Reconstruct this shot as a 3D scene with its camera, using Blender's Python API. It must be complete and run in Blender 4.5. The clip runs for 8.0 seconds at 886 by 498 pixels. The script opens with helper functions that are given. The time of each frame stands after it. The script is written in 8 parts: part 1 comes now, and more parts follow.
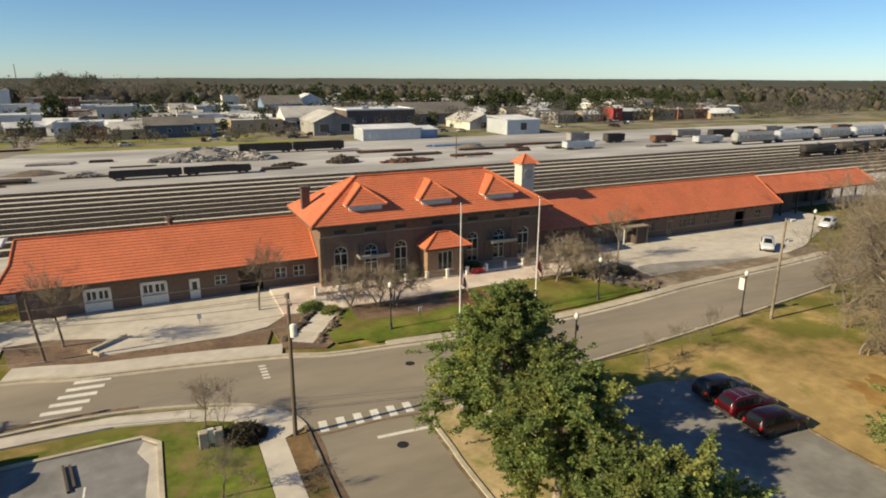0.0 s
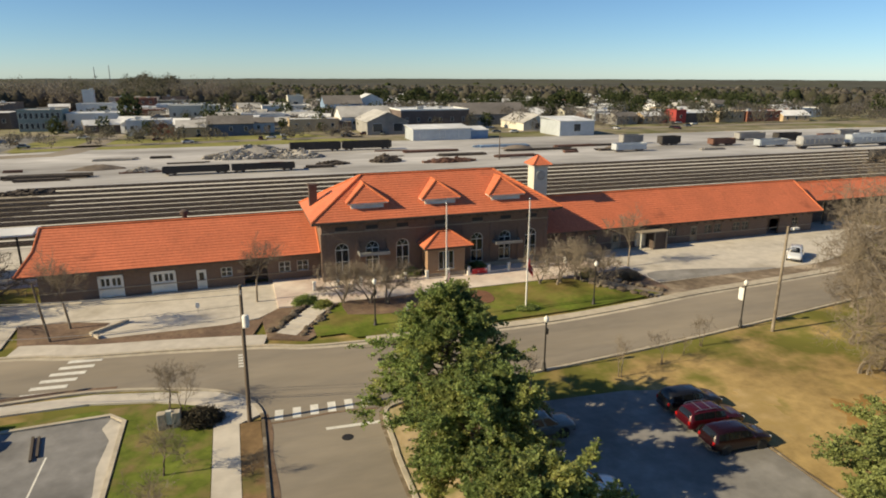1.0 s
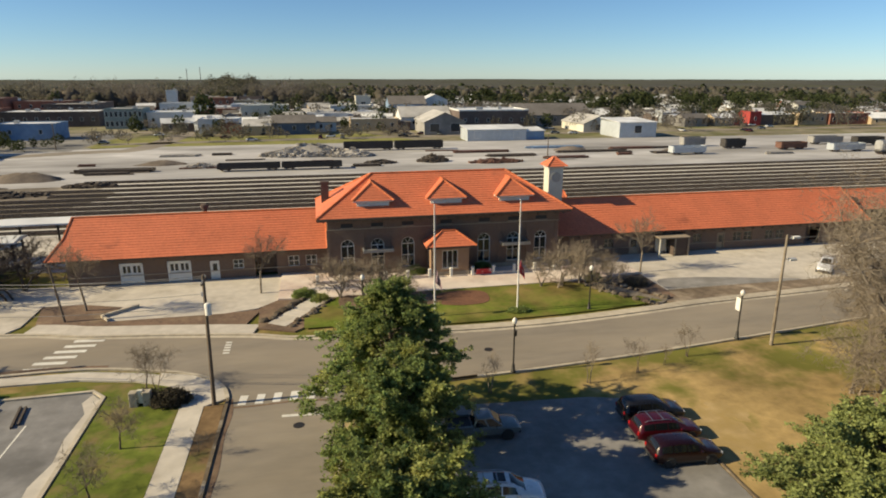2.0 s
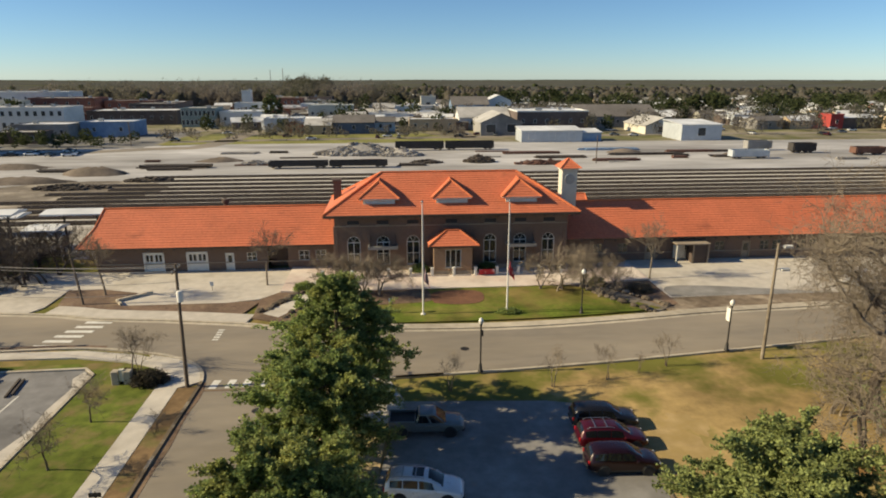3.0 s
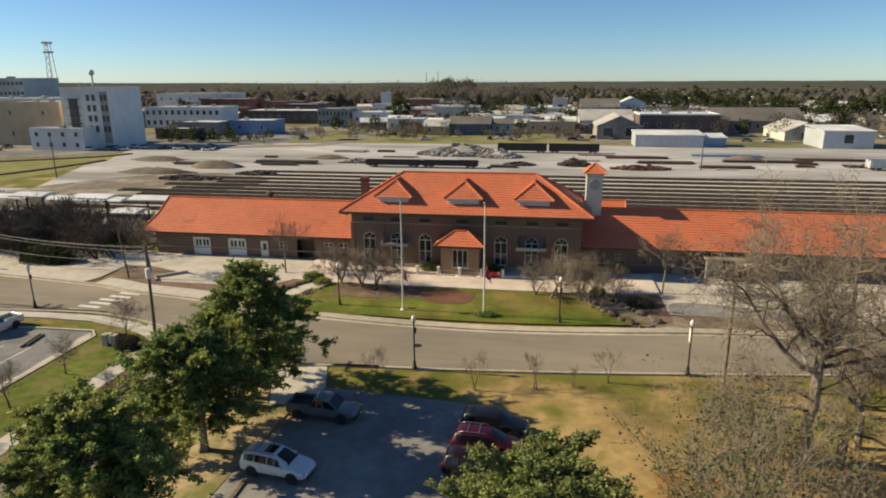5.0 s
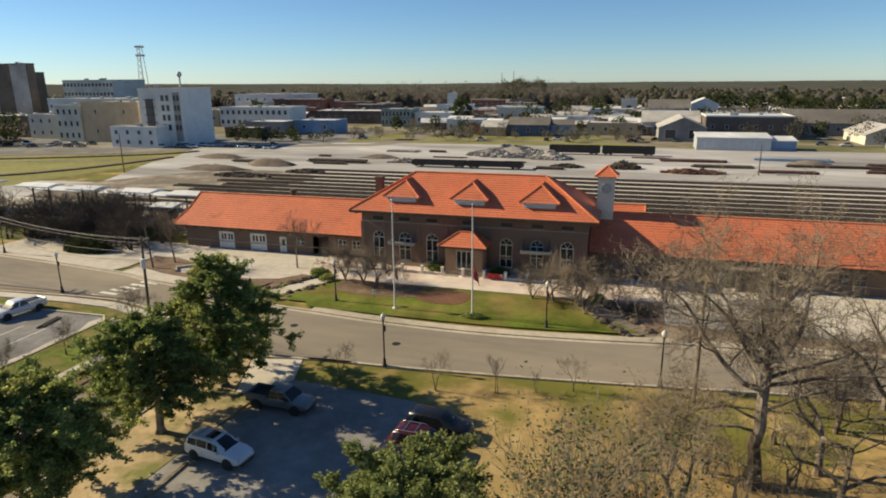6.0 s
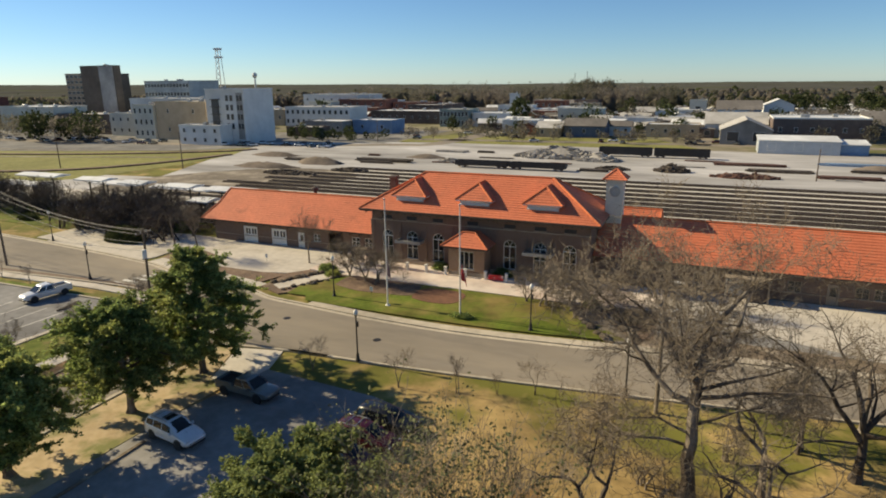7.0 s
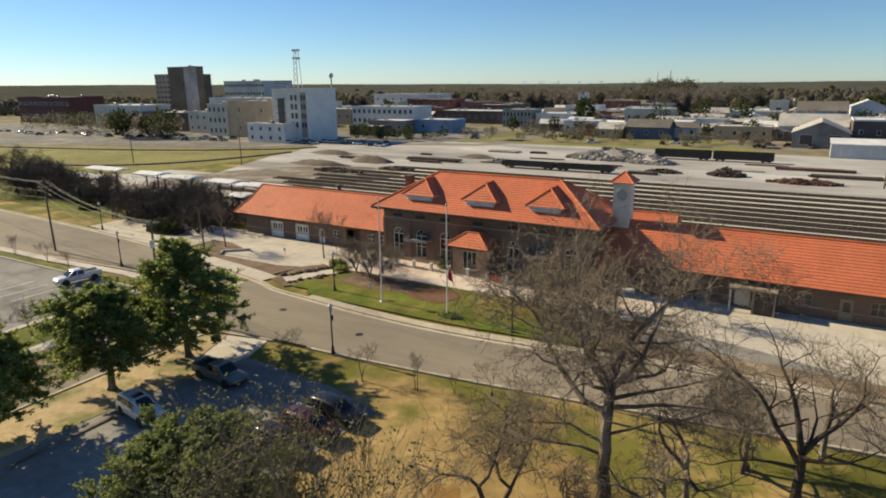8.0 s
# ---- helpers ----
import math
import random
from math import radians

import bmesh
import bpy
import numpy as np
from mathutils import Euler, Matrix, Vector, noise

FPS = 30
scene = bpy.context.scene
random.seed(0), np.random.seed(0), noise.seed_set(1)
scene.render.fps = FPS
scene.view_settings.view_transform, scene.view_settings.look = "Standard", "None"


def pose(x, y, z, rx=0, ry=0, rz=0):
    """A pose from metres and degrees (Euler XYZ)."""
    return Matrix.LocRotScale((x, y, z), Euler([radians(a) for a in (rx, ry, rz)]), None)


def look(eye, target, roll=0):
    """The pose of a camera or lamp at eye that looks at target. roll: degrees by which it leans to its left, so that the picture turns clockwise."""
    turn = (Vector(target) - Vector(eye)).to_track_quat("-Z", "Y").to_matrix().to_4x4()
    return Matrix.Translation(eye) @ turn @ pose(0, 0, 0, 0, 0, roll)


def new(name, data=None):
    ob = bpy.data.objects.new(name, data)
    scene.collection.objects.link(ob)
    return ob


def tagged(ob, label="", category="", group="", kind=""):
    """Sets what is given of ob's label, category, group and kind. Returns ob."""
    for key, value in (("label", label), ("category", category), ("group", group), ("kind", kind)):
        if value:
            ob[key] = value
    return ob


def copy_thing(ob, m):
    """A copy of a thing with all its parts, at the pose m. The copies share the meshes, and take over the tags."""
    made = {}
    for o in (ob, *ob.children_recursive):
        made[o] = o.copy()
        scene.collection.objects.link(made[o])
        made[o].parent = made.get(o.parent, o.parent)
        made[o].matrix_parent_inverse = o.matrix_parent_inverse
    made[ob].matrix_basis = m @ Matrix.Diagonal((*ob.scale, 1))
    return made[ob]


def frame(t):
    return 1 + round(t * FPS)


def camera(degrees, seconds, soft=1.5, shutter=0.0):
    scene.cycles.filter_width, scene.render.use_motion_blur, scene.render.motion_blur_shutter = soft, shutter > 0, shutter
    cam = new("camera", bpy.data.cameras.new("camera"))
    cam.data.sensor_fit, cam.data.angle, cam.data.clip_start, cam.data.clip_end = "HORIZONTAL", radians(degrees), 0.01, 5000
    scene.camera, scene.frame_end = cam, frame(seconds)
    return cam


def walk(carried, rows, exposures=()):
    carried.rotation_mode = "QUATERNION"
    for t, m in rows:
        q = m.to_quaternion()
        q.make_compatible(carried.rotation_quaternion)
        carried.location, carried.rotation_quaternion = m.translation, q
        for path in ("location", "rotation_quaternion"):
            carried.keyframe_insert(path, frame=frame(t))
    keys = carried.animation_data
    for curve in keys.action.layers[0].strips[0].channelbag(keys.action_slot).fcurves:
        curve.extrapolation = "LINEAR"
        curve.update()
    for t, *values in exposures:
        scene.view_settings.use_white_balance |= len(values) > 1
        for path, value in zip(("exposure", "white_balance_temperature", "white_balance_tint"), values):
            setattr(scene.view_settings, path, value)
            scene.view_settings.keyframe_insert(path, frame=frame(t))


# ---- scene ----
# Camera: a drone about 25 m up, flying an arc past an old railway depot.
cam = camera(70.7, 8.0, soft=1.9)
PATH = [  # seconds, x, y, z, yaw, pitch, roll
    (0.0, 1.68, -0.29, 24.91, -24.90, -15.62, 0.18),
    (0.5, 5.41, -2.07, 24.92, -21.73, -15.60, 0.16),
    (1.0, 9.27, -3.81, 24.93, -18.46, -15.59, 0.12),
    (1.5, 13.37, -5.34, 24.95, -14.98, -15.58, 0.06),
    (3.0, 26.25, -8.65, 24.98, -4.53, -15.50, -0.08),
    (3.5, 30.69, -9.15, 24.99, -1.07, -15.46, -0.13),
    (4.0, 35.24, -9.40, 24.98, 2.47, -15.40, -0.20),
    (4.5, 39.87, -9.39, 24.98, 6.05, -15.34, -0.26),
    (6.0, 53.28, -7.34, 24.98, 16.62, -15.19, -0.52),
    (6.5, 57.57, -6.16, 24.97, 20.05, -15.15, -0.50),
    (7.0, 61.60, -4.95, 24.98, 23.25, -15.10, -0.60),
    (7.5, 65.95, -3.29, 24.99, 26.84, -15.07, -0.68),
    (8.0, 70.26, -1.41, 25.02, 30.39, -15.05, -0.66),
]
walk(cam, [(t, pose(x, y, z, 90 + pitch, 0, yaw) @ pose(0, 0, 0, 0, 0, roll)) for t, x, y, z, yaw, pitch, roll in PATH],
     exposures=[(0.0, 0.46, 7550, 5), (8.0, 0.46, 7480, 5)])

# ---- daylight: low winter sun from the west, clear sky ----
SUN_EL, SUN_AZ = 29.0, -90.5  # azimuth clockwise from +y
world = bpy.data.worlds.new("sky")
world.use_nodes = True
scene.world = world
wn = world.node_tree
sky = wn.nodes.new("ShaderNodeTexSky")
sky.sky_type, sky.sun_disc = "NISHITA", False
sky.sun_elevation, sky.sun_rotation = radians(SUN_EL), radians(SUN_AZ % 360)
sky.altitude, sky.air_density, sky.dust_density, sky.ozone_density = 1900, 1.0, 0.30, 8.6
back = wn.nodes["Background"]
wn.links.new(sky.outputs[0], back.inputs[0])
back.inputs[1].default_value = 0.091
sun_data = bpy.data.lights.new("sun", "SUN")
sun_data.energy, sun_data.angle, sun_data.color = 5.0, radians(0.5), (1.0, 0.875, 0.67)
sun = new("sun", sun_data)
S = Vector((math.sin(radians(SUN_AZ)) * math.cos(radians(SUN_EL)), math.cos(radians(SUN_AZ)) * math.cos(radians(SUN_EL)), math.sin(radians(SUN_EL))))
sun.matrix_world = look(S * 200, (0, 0, 0))


# ---- materials ----
def mat(name, c1, c2=None, scale=1.0, rough=0.8, bump=0.0, metal=0.0, large=0.25, rand=0.0, island=0.0, c3=None, c3_scale=0.1, c3_at=0.5, c3_soft=0.08,
        stretch=(1, 1, 1), coat=0.0, glow=None, spec=0.5, thin=0.0, band=None):
    """Two tones mixed by fine noise, a slow change of value, and a third tone in patches."""
    m = bpy.data.materials.new(name)
    m.use_nodes = True
    nt = m.node_tree
    n, ln = nt.nodes, nt.links
    b = n["Principled BSDF"]
    b.inputs["Roughness"].default_value = rough
    b.inputs["Metallic"].default_value = metal
    b.inputs["Coat Weight"].default_value = coat
    geo = n.new("ShaderNodeNewGeometry")
    mp = n.new("ShaderNodeMapping")
    mp.inputs["Scale"].default_value = stretch
    ln.new(geo.outputs["Position"], mp.inputs[0])

    def noise_node(s, detail=5.0):
        t = n.new("ShaderNodeTexNoise")
        t.inputs["Scale"].default_value, t.inputs["Detail"].default_value, t.inputs["Roughness"].default_value = s, detail, 0.62
        ln.new(mp.outputs[0], t.inputs["Vector"])
        return t

    def mix(kind, fac, a, c):
        x = n.new("ShaderNodeMix")
        x.data_type, x.blend_type = "RGBA", kind
        for sock, val in ((x.inputs[0], fac), (x.inputs[6], a), (x.inputs[7], c)):
            if isinstance(val, bpy.types.NodeSocket):
                ln.new(val, sock)
            elif isinstance(val, tuple):
                sock.default_value = (*val[:3], 1)
            else:
                sock.default_value = val
        return x.outputs[2]

    def ramp(src, a, c, lo=0.0, hi=1.0):
        r = n.new("ShaderNodeMapRange")
        r.inputs[1].default_value, r.inputs[2].default_value, r.inputs[3].default_value, r.inputs[4].default_value = a, c, lo, hi
        ln.new(src, r.inputs[0])
        return r.outputs[0]

    fine = noise_node(scale)
    col = mix("MIX", ramp(fine.outputs[0], 0.3, 0.7), c1, c2 or tuple(v * 0.75 for v in c1))
    if c3:
        patch = noise_node(c3_scale, 4.0)
        amount = patch.outputs[0]
        if band:  # more of the third tone towards a line y = band[1], from y = band[0]
            sp = n.new("ShaderNodeSeparateXYZ")
            ln.new(geo.outputs["Position"], sp.inputs[0])
            ad = n.new("ShaderNodeMath")
            ln.new(amount, ad.inputs[0])
            ln.new(ramp(sp.outputs[1], band[0], band[1], 0.0, band[2]), ad.inputs[1])
            amount = ad.outputs[0]
        col = mix("MIX", ramp(amount, c3_at - c3_soft, c3_at + c3_soft), col, c3)
    if large:
        slow = noise_node(scale * 0.09 if scale > 0.3 else scale * 0.3, 3.0)
        v = n.new("ShaderNodeHueSaturation")
        ln.new(ramp(slow.outputs[0], 0.3, 0.7, 1 - large, 1 + large), v.inputs["Value"])
        ln.new(col, v.inputs["Color"])
        col = v.outputs[0]
    for amount, src in ((rand, "obj"), (island, "isl")):
        if amount:
            v = n.new("ShaderNodeHueSaturation")
            s = n.new("ShaderNodeObjectInfo").outputs["Random"] if src == "obj" else geo.outputs["Random Per Island"]
            ln.new(ramp(s, 0, 1, 1 - amount, 1 + amount), v.inputs["Value"])
            ln.new(col, v.inputs["Color"])
            col = v.outputs[0]
    ln.new(col, b.inputs["Base Color"])
    ln.new(ramp(fine.outputs[0], 0.2, 0.8, max(rough - 0.08, 0.02), min(rough + 0.1, 1.0)), b.inputs["Roughness"])
    if bump:
        bp = n.new("ShaderNodeBump")
        bp.inputs["Strength"].default_value, bp.inputs["Distance"].default_value = 0.6, bump
        ln.new(fine.outputs[0], bp.inputs["Height"])
        ln.new(bp.outputs[0], b.inputs["Normal"])
    b.inputs["Specular IOR Level"].default_value = spec
    if thin:
        tr = n.new("ShaderNodeBsdfTranslucent")
        ln.new(col, tr.inputs["Color"])
        ms = n.new("ShaderNodeMixShader")
        ms.inputs[0].default_value = thin
        ln.new(b.outputs[0], ms.inputs[1])
        ln.new(tr.outputs[0], ms.inputs[2])
        ln.new(ms.outputs[0], n["Material Output"].inputs["Surface"])
    if glow:
        b.inputs["Emission Color"].default_value, b.inputs["Emission Strength"].default_value = (*glow[:3], 1), glow[3]
    return m


def brick_mat(name, c1, c2, mortar, scale=1.0):
    """Running-bond brickwork on upright walls, by height and by the run along x or y."""
    m = mat(name, c1, c2, 3.0, 0.9, 0.0, large=0.15)
    nt = m.node_tree
    n, ln = nt.nodes, nt.links
    geo = n.new("ShaderNodeNewGeometry")
    sep = n.new("ShaderNodeSeparateXYZ")
    ln.new(geo.outputs["Position"], sep.inputs[0])
    add = n.new("ShaderNodeMath")
    ln.new(sep.outputs[0], add.inputs[0])
    ln.new(sep.outputs[1], add.inputs[1])
    com = n.new("ShaderNodeCombineXYZ")
    ln.new(add.outputs[0], com.inputs[0])
    ln.new(sep.outputs[2], com.inputs[1])
    t = n.new("ShaderNodeTexBrick")
    t.inputs["Scale"].default_value = scale
    t.inputs["Brick Width"].default_value, t.inputs["Row Height"].default_value, t.inputs["Mortar Size"].default_value = 0.23, 0.08, 0.009
    t.inputs["Color1"].default_value, t.inputs["Color2"].default_value, t.inputs["Mortar"].default_value = (*c1, 1), (*c2, 1), (*mortar, 1)
    ln.new(com.outputs[0], t.inputs[0])
    b = n["Principled BSDF"]
    old = b.inputs["Base Color"].links[0].from_socket
    x = n.new("ShaderNodeMix")
    x.data_type = "RGBA"
    x.inputs[0].default_value = 0.6
    ln.new(old, x.inputs[6])
    ln.new(t.outputs[0], x.inputs[7])
    ln.new(x.outputs[2], b.inputs["Base Color"])
    bp = n.new("ShaderNodeBump")
    bp.inputs["Distance"].default_value = 0.01
    bp.invert = True
    ln.new(t.outputs["Fac"], bp.inputs["Height"])
    ln.new(bp.outputs[0], b.inputs["Normal"])
    return m


def glass_mat(name, tint, rough=0.03, clear=0.6):
    m = bpy.data.materials.new(name)
    m.use_nodes = True
    b = m.node_tree.nodes["Principled BSDF"]
    b.inputs["Base Color"].default_value = (*tint, 1)
    b.inputs["Roughness"].default_value = rough
    b.inputs["IOR"].default_value = 1.5
    b.inputs["Transmission Weight"].default_value = clear
    return m


GROUND = mat("dry_grass", (0.44, 0.31, 0.135), (0.265, 0.188, 0.083), 0.8, 0.95, 0.06, large=0.35, c3=(0.15, 0.145, 0.036), c3_scale=0.15, c3_at=0.635, c3_soft=0.08, spec=0.1, band=(29, 41, 0.19))
FIELD = mat("winter_field", (0.27, 0.25, 0.095), (0.18, 0.185, 0.06), 0.5, 0.95, 0.05, large=0.2, spec=0.1)
TOWN = mat("town_ground", (0.27, 0.235, 0.165), (0.17, 0.155, 0.10), 0.12, 0.95, large=0.3, c3=(0.13, 0.135, 0.05), c3_scale=0.03, c3_at=0.55, spec=0.1)
LAWN = mat("lawn_grass", (0.135, 0.17, 0.028), (0.085, 0.115, 0.02), 2.5, 0.95, 0.05, large=0.35, c3=(0.20, 0.155, 0.055), c3_scale=0.16, c3_at=0.54, c3_soft=0.12, spec=0.1)
STRIP = mat("worn_grass", (0.15, 0.18, 0.034), (0.07, 0.092, 0.018), 0.9, 0.95, 0.06, large=0.4, c3=(0.20, 0.15, 0.068), c3_scale=0.35, c3_at=0.58, c3_soft=0.10, spec=0.1)
DIRT = mat("bare_dirt", (0.50, 0.38, 0.23), (0.38, 0.28, 0.15), 1.1, 0.95, 0.03, c3=(0.17, 0.17, 0.05), c3_scale=0.3, c3_at=0.56)
SCUFFED = mat("scuffed_ground", (0.45, 0.325, 0.16), (0.30, 0.215, 0.10), 0.8, 0.95, 0.04, large=0.2, c3=(0.33, 0.235, 0.095), c3_scale=0.5, c3_at=0.52, c3_soft=0.15, spec=0.1)
RUSTGRASS = mat("rusty_dead_grass", (0.36, 0.20, 0.07), (0.25, 0.14, 0.052), 0.9, 0.95, 0.05, large=0.3, c3=(0.40, 0.27, 0.10), c3_scale=0.3, c3_at=0.52, c3_soft=0.15, spec=0.1)
VERGE = mat("brown_verge", (0.25, 0.165, 0.085), (0.17, 0.11, 0.06), 2.0, 0.95, 0.03, large=0.3, c3=(0.15, 0.14, 0.05), c3_scale=0.4, c3_at=0.6, spec=0.1)
MULCH = mat("pine_mulch", (0.19, 0.122, 0.08), (0.11, 0.07, 0.046), 3.0, 0.95, 0.05, large=0.3, c3=(0.22, 0.155, 0.095), c3_scale=0.4, c3_at=0.6)
LEAFBED = mat("leaf_strewn_bed", (0.25, 0.195, 0.14), (0.13, 0.10, 0.074), 0.9, 0.95, 0.04, large=0.35, c3=(0.40, 0.33, 0.245), c3_scale=0.25, c3_at=0.6, spec=0.1)
REDBED = mat("red_mulch", (0.20, 0.085, 0.045), (0.12, 0.06, 0.035), 3.0, 0.95, 0.05)
ASPHALT = mat("road_asphalt", (0.245, 0.214, 0.174), (0.20, 0.175, 0.143), 0.9, 0.9, 0.008, large=0.14, c3=(0.30, 0.255, 0.195), c3_scale=0.12, c3_at=0.55, c3_soft=0.15, stretch=(0.35, 1, 1), spec=0.2)
LOTASPH = mat("lot_asphalt", (0.29, 0.278, 0.26), (0.20, 0.192, 0.18), 0.8, 0.9, 0.008, large=0.25, c3=(0.18, 0.17, 0.155), c3_scale=0.22, c3_at=0.6, spec=0.2)
WESTLOT = mat("worn_lot_asphalt", (0.26, 0.252, 0.245), (0.185, 0.18, 0.175), 0.7, 0.9, 0.008, large=0.3, c3=(0.15, 0.145, 0.14), c3_scale=0.2, c3_at=0.58, spec=0.2)
TOWNLOT = mat("old_lot_asphalt", (0.20, 0.195, 0.185), (0.13, 0.127, 0.12), 0.25, 0.92, 0.01, large=0.3, c3=(0.27, 0.255, 0.225), c3_scale=0.05, c3_at=0.6, spec=0.2)
CONCRETE = mat("pale_concrete", (0.58, 0.53, 0.455), (0.46, 0.42, 0.36), 0.8, 0.85, 0.006, large=0.12, c3=(0.38, 0.34, 0.28), c3_scale=0.18, c3_at=0.62, spec=0.2)
KERB = mat("kerb_concrete", (0.50, 0.44, 0.34), (0.36, 0.31, 0.24), 1.2, 0.88, 0.006, large=0.2)
# dark brown concrete with paler patches, for kerbs and gutter
MOTTLED = mat("mottled_kerb", (0.20, 0.16, 0.115), (0.11, 0.085, 0.06), 0.9, 0.9, 0.01, large=0.3, c3=(0.40, 0.35, 0.28), c3_scale=0.5, c3_at=0.6, spec=0.1)
PAVER = mat("pink_pavers", (0.60, 0.48, 0.415), (0.50, 0.40, 0.34), 3.5, 0.88, 0.006, large=0.15, c3=(0.64, 0.555, 0.48), c3_scale=0.2, c3_at=0.5)
PAINT = mat("road_paint", (0.72, 0.70, 0.64), (0.55, 0.53, 0.47), 2.0, 0.8, large=0.12)
GRAVEL = mat("yard_gravel", (0.53, 0.51, 0.49), (0.39, 0.375, 0.36), 0.35, 0.95, 0.02, large=0.3, c3=(0.235, 0.222, 0.205), c3_scale=0.07, c3_at=0.54, c3_soft=0.16, stretch=(0.3, 1, 1))
BALLAST = mat("track_ballast", (0.062, 0.052, 0.044), (0.042, 0.036, 0.031), 2.5, 0.95, 0.03, large=0.25, stretch=(0.2, 1, 1), spec=0.1)
TRACKBED = mat("track_cess", (0.64, 0.595, 0.52), (0.50, 0.465, 0.405), 0.9, 0.95, 0.02, large=0.15, stretch=(0.1, 1, 1), spec=0.1)
RAIL = mat("rail_steel", (0.20, 0.15, 0.12), (0.13, 0.09, 0.07), 4.0, 0.55, metal=0.6)
TIE = mat("timber_sleeper", (0.09, 0.07, 0.055), (0.06, 0.048, 0.038), 3.0, 0.95, island=0.3)
TILE = mat("clay_roof_tile", (0.65, 0.188, 0.09), (0.52, 0.14, 0.068), 3.2, 0.75, 0.012, large=0.1, c3=(0.36, 0.10, 0.05), c3_scale=0.35, c3_at=0.68, c3_soft=0.1, island=0.05)
CAP = mat("ridge_tile", (0.62, 0.18, 0.07), (0.50, 0.13, 0.05), 3.0, 0.75, 0.01, island=0.1)
BRICK = brick_mat("brown_brick", (0.205, 0.128, 0.088), (0.145, 0.092, 0.066), (0.24, 0.195, 0.155))
ROCK = mat("rough_rock", (0.17, 0.135, 0.10), (0.085, 0.07, 0.055), 1.5, 0.95, 0.03, large=0.3, rand=0.35, c3=(0.30, 0.26, 0.21), c3_scale=0.8, c3_at=0.62, spec=0.1)
STONE = mat("limestone_trim", (0.36, 0.29, 0.21), (0.28, 0.225, 0.165), 2.0, 0.85, 0.005)
TANBRICK = brick_mat("tan_brick", (0.36, 0.22, 0.13), (0.29, 0.17, 0.105), (0.34, 0.28, 0.2))
STUCCO = mat("cream_stucco", (0.62, 0.59, 0.50), (0.54, 0.52, 0.44), 1.5, 0.88, 0.004, large=0.1)
WHITE = mat("white_paint", (0.76, 0.74, 0.68), (0.66, 0.64, 0.58), 2.0, 0.6, large=0.08)
SOFFIT = mat("dark_soffit", (0.13, 0.095, 0.07), (0.09, 0.068, 0.05), 2.0, 0.85)
BLACK = mat("black_iron", (0.025, 0.024, 0.022), (0.04, 0.036, 0.03), 6.0, 0.5, metal=0.3)
GALV = mat("galvanised_steel", (0.42, 0.42, 0.41), (0.33, 0.33, 0.32), 3.0, 0.45, metal=0.5)
POLEWOOD = mat("weathered_pole", (0.16, 0.12, 0.085), (0.10, 0.075, 0.055), 5.0, 0.9, 0.01, stretch=(1, 1, 0.1))
GLASS = glass_mat("window_glass", (0.05, 0.06, 0.06))
CARGLASS = glass_mat("car_glass", (0.012, 0.014, 0.016), clear=0.05)
RUBBER = mat("tyre_rubber", (0.02, 0.02, 0.02), (0.03, 0.03, 0.03), 8.0, 0.85)
ALLOY = mat("alloy_rim", (0.45, 0.45, 0.45), (0.35, 0.35, 0.35), 8.0, 0.35, metal=0.9)
REDLENS = mat("red_lens", (0.35, 0.01, 0.01), (0.28, 0.01, 0.01), 8.0, 0.2)
LENS = mat("clear_lens", (0.65, 0.66, 0.66), (0.5, 0.5, 0.5), 8.0, 0.15)
DARKTRIM = mat("black_plastic", (0.02, 0.02, 0.021), (0.03, 0.03, 0.03), 5.0, 0.6)
LEAF = mat("evergreen_leaf", (0.275, 0.34, 0.115), (0.16, 0.22, 0.08), 0.9, 0.75, large=0.3, island=0.5, c3=(0.37, 0.385, 0.13), c3_scale=0.45, c3_at=0.55, spec=0.2, thin=0.55)
DARKGREEN = mat("dark_hedge_leaf", (0.10, 0.115, 0.04), (0.055, 0.065, 0.025), 1.5, 0.8, large=0.3, island=0.4, spec=0.15, thin=0.2)
DARKLEAF = mat("dark_brown_leaf", (0.085, 0.072, 0.05), (0.05, 0.045, 0.032), 1.5, 0.85, island=0.4, spec=0.1, thin=0.2)
LEAF2 = mat("olive_leaf", (0.29, 0.325, 0.12), (0.195, 0.23, 0.082), 0.9, 0.8, large=0.25, island=0.4, spec=0.15, thin=0.35)
LEAFY = mat("yellow_green_leaf", (0.165, 0.172, 0.085), (0.105, 0.112, 0.058), 1.5, 0.8, island=0.4, spec=0.15, thin=0.3)
BARK = mat("grey_bark", (0.165, 0.13, 0.10), (0.08, 0.063, 0.048), 2.5, 0.95, 0.02, stretch=(1, 1, 0.3), c3=(0.36, 0.31, 0.25), c3_scale=0.7, c3_at=0.59, spec=0.1)
BARKPALE = mat("pale_bark", (0.30, 0.255, 0.20), (0.12, 0.095, 0.07), 0.9, 0.95, 0.01, large=0.3, spec=0.1)
TWIG = mat("brown_twig", (0.27, 0.225, 0.17), (0.15, 0.12, 0.09), 0.8, 0.95, spec=0.1)
TWIGDARK = mat("dark_twig", (0.17, 0.14, 0.115), (0.11, 0.092, 0.078), 1.0, 0.95, spec=0.1, thin=0.3)
BARKDARK = mat("dark_bark", (0.085, 0.065, 0.05), (0.05, 0.04, 0.03), 4.0, 0.95, 0.02)
WOODS = mat("far_woods", (0.225, 0.20, 0.172), (0.18, 0.16, 0.138), 0.05, 0.95, large=0.15, island=0.10, c3=(0.085, 0.09, 0.055), c3_scale=0.014, c3_at=0.55, c3_soft=0.12, spec=0.0, thin=0.6)
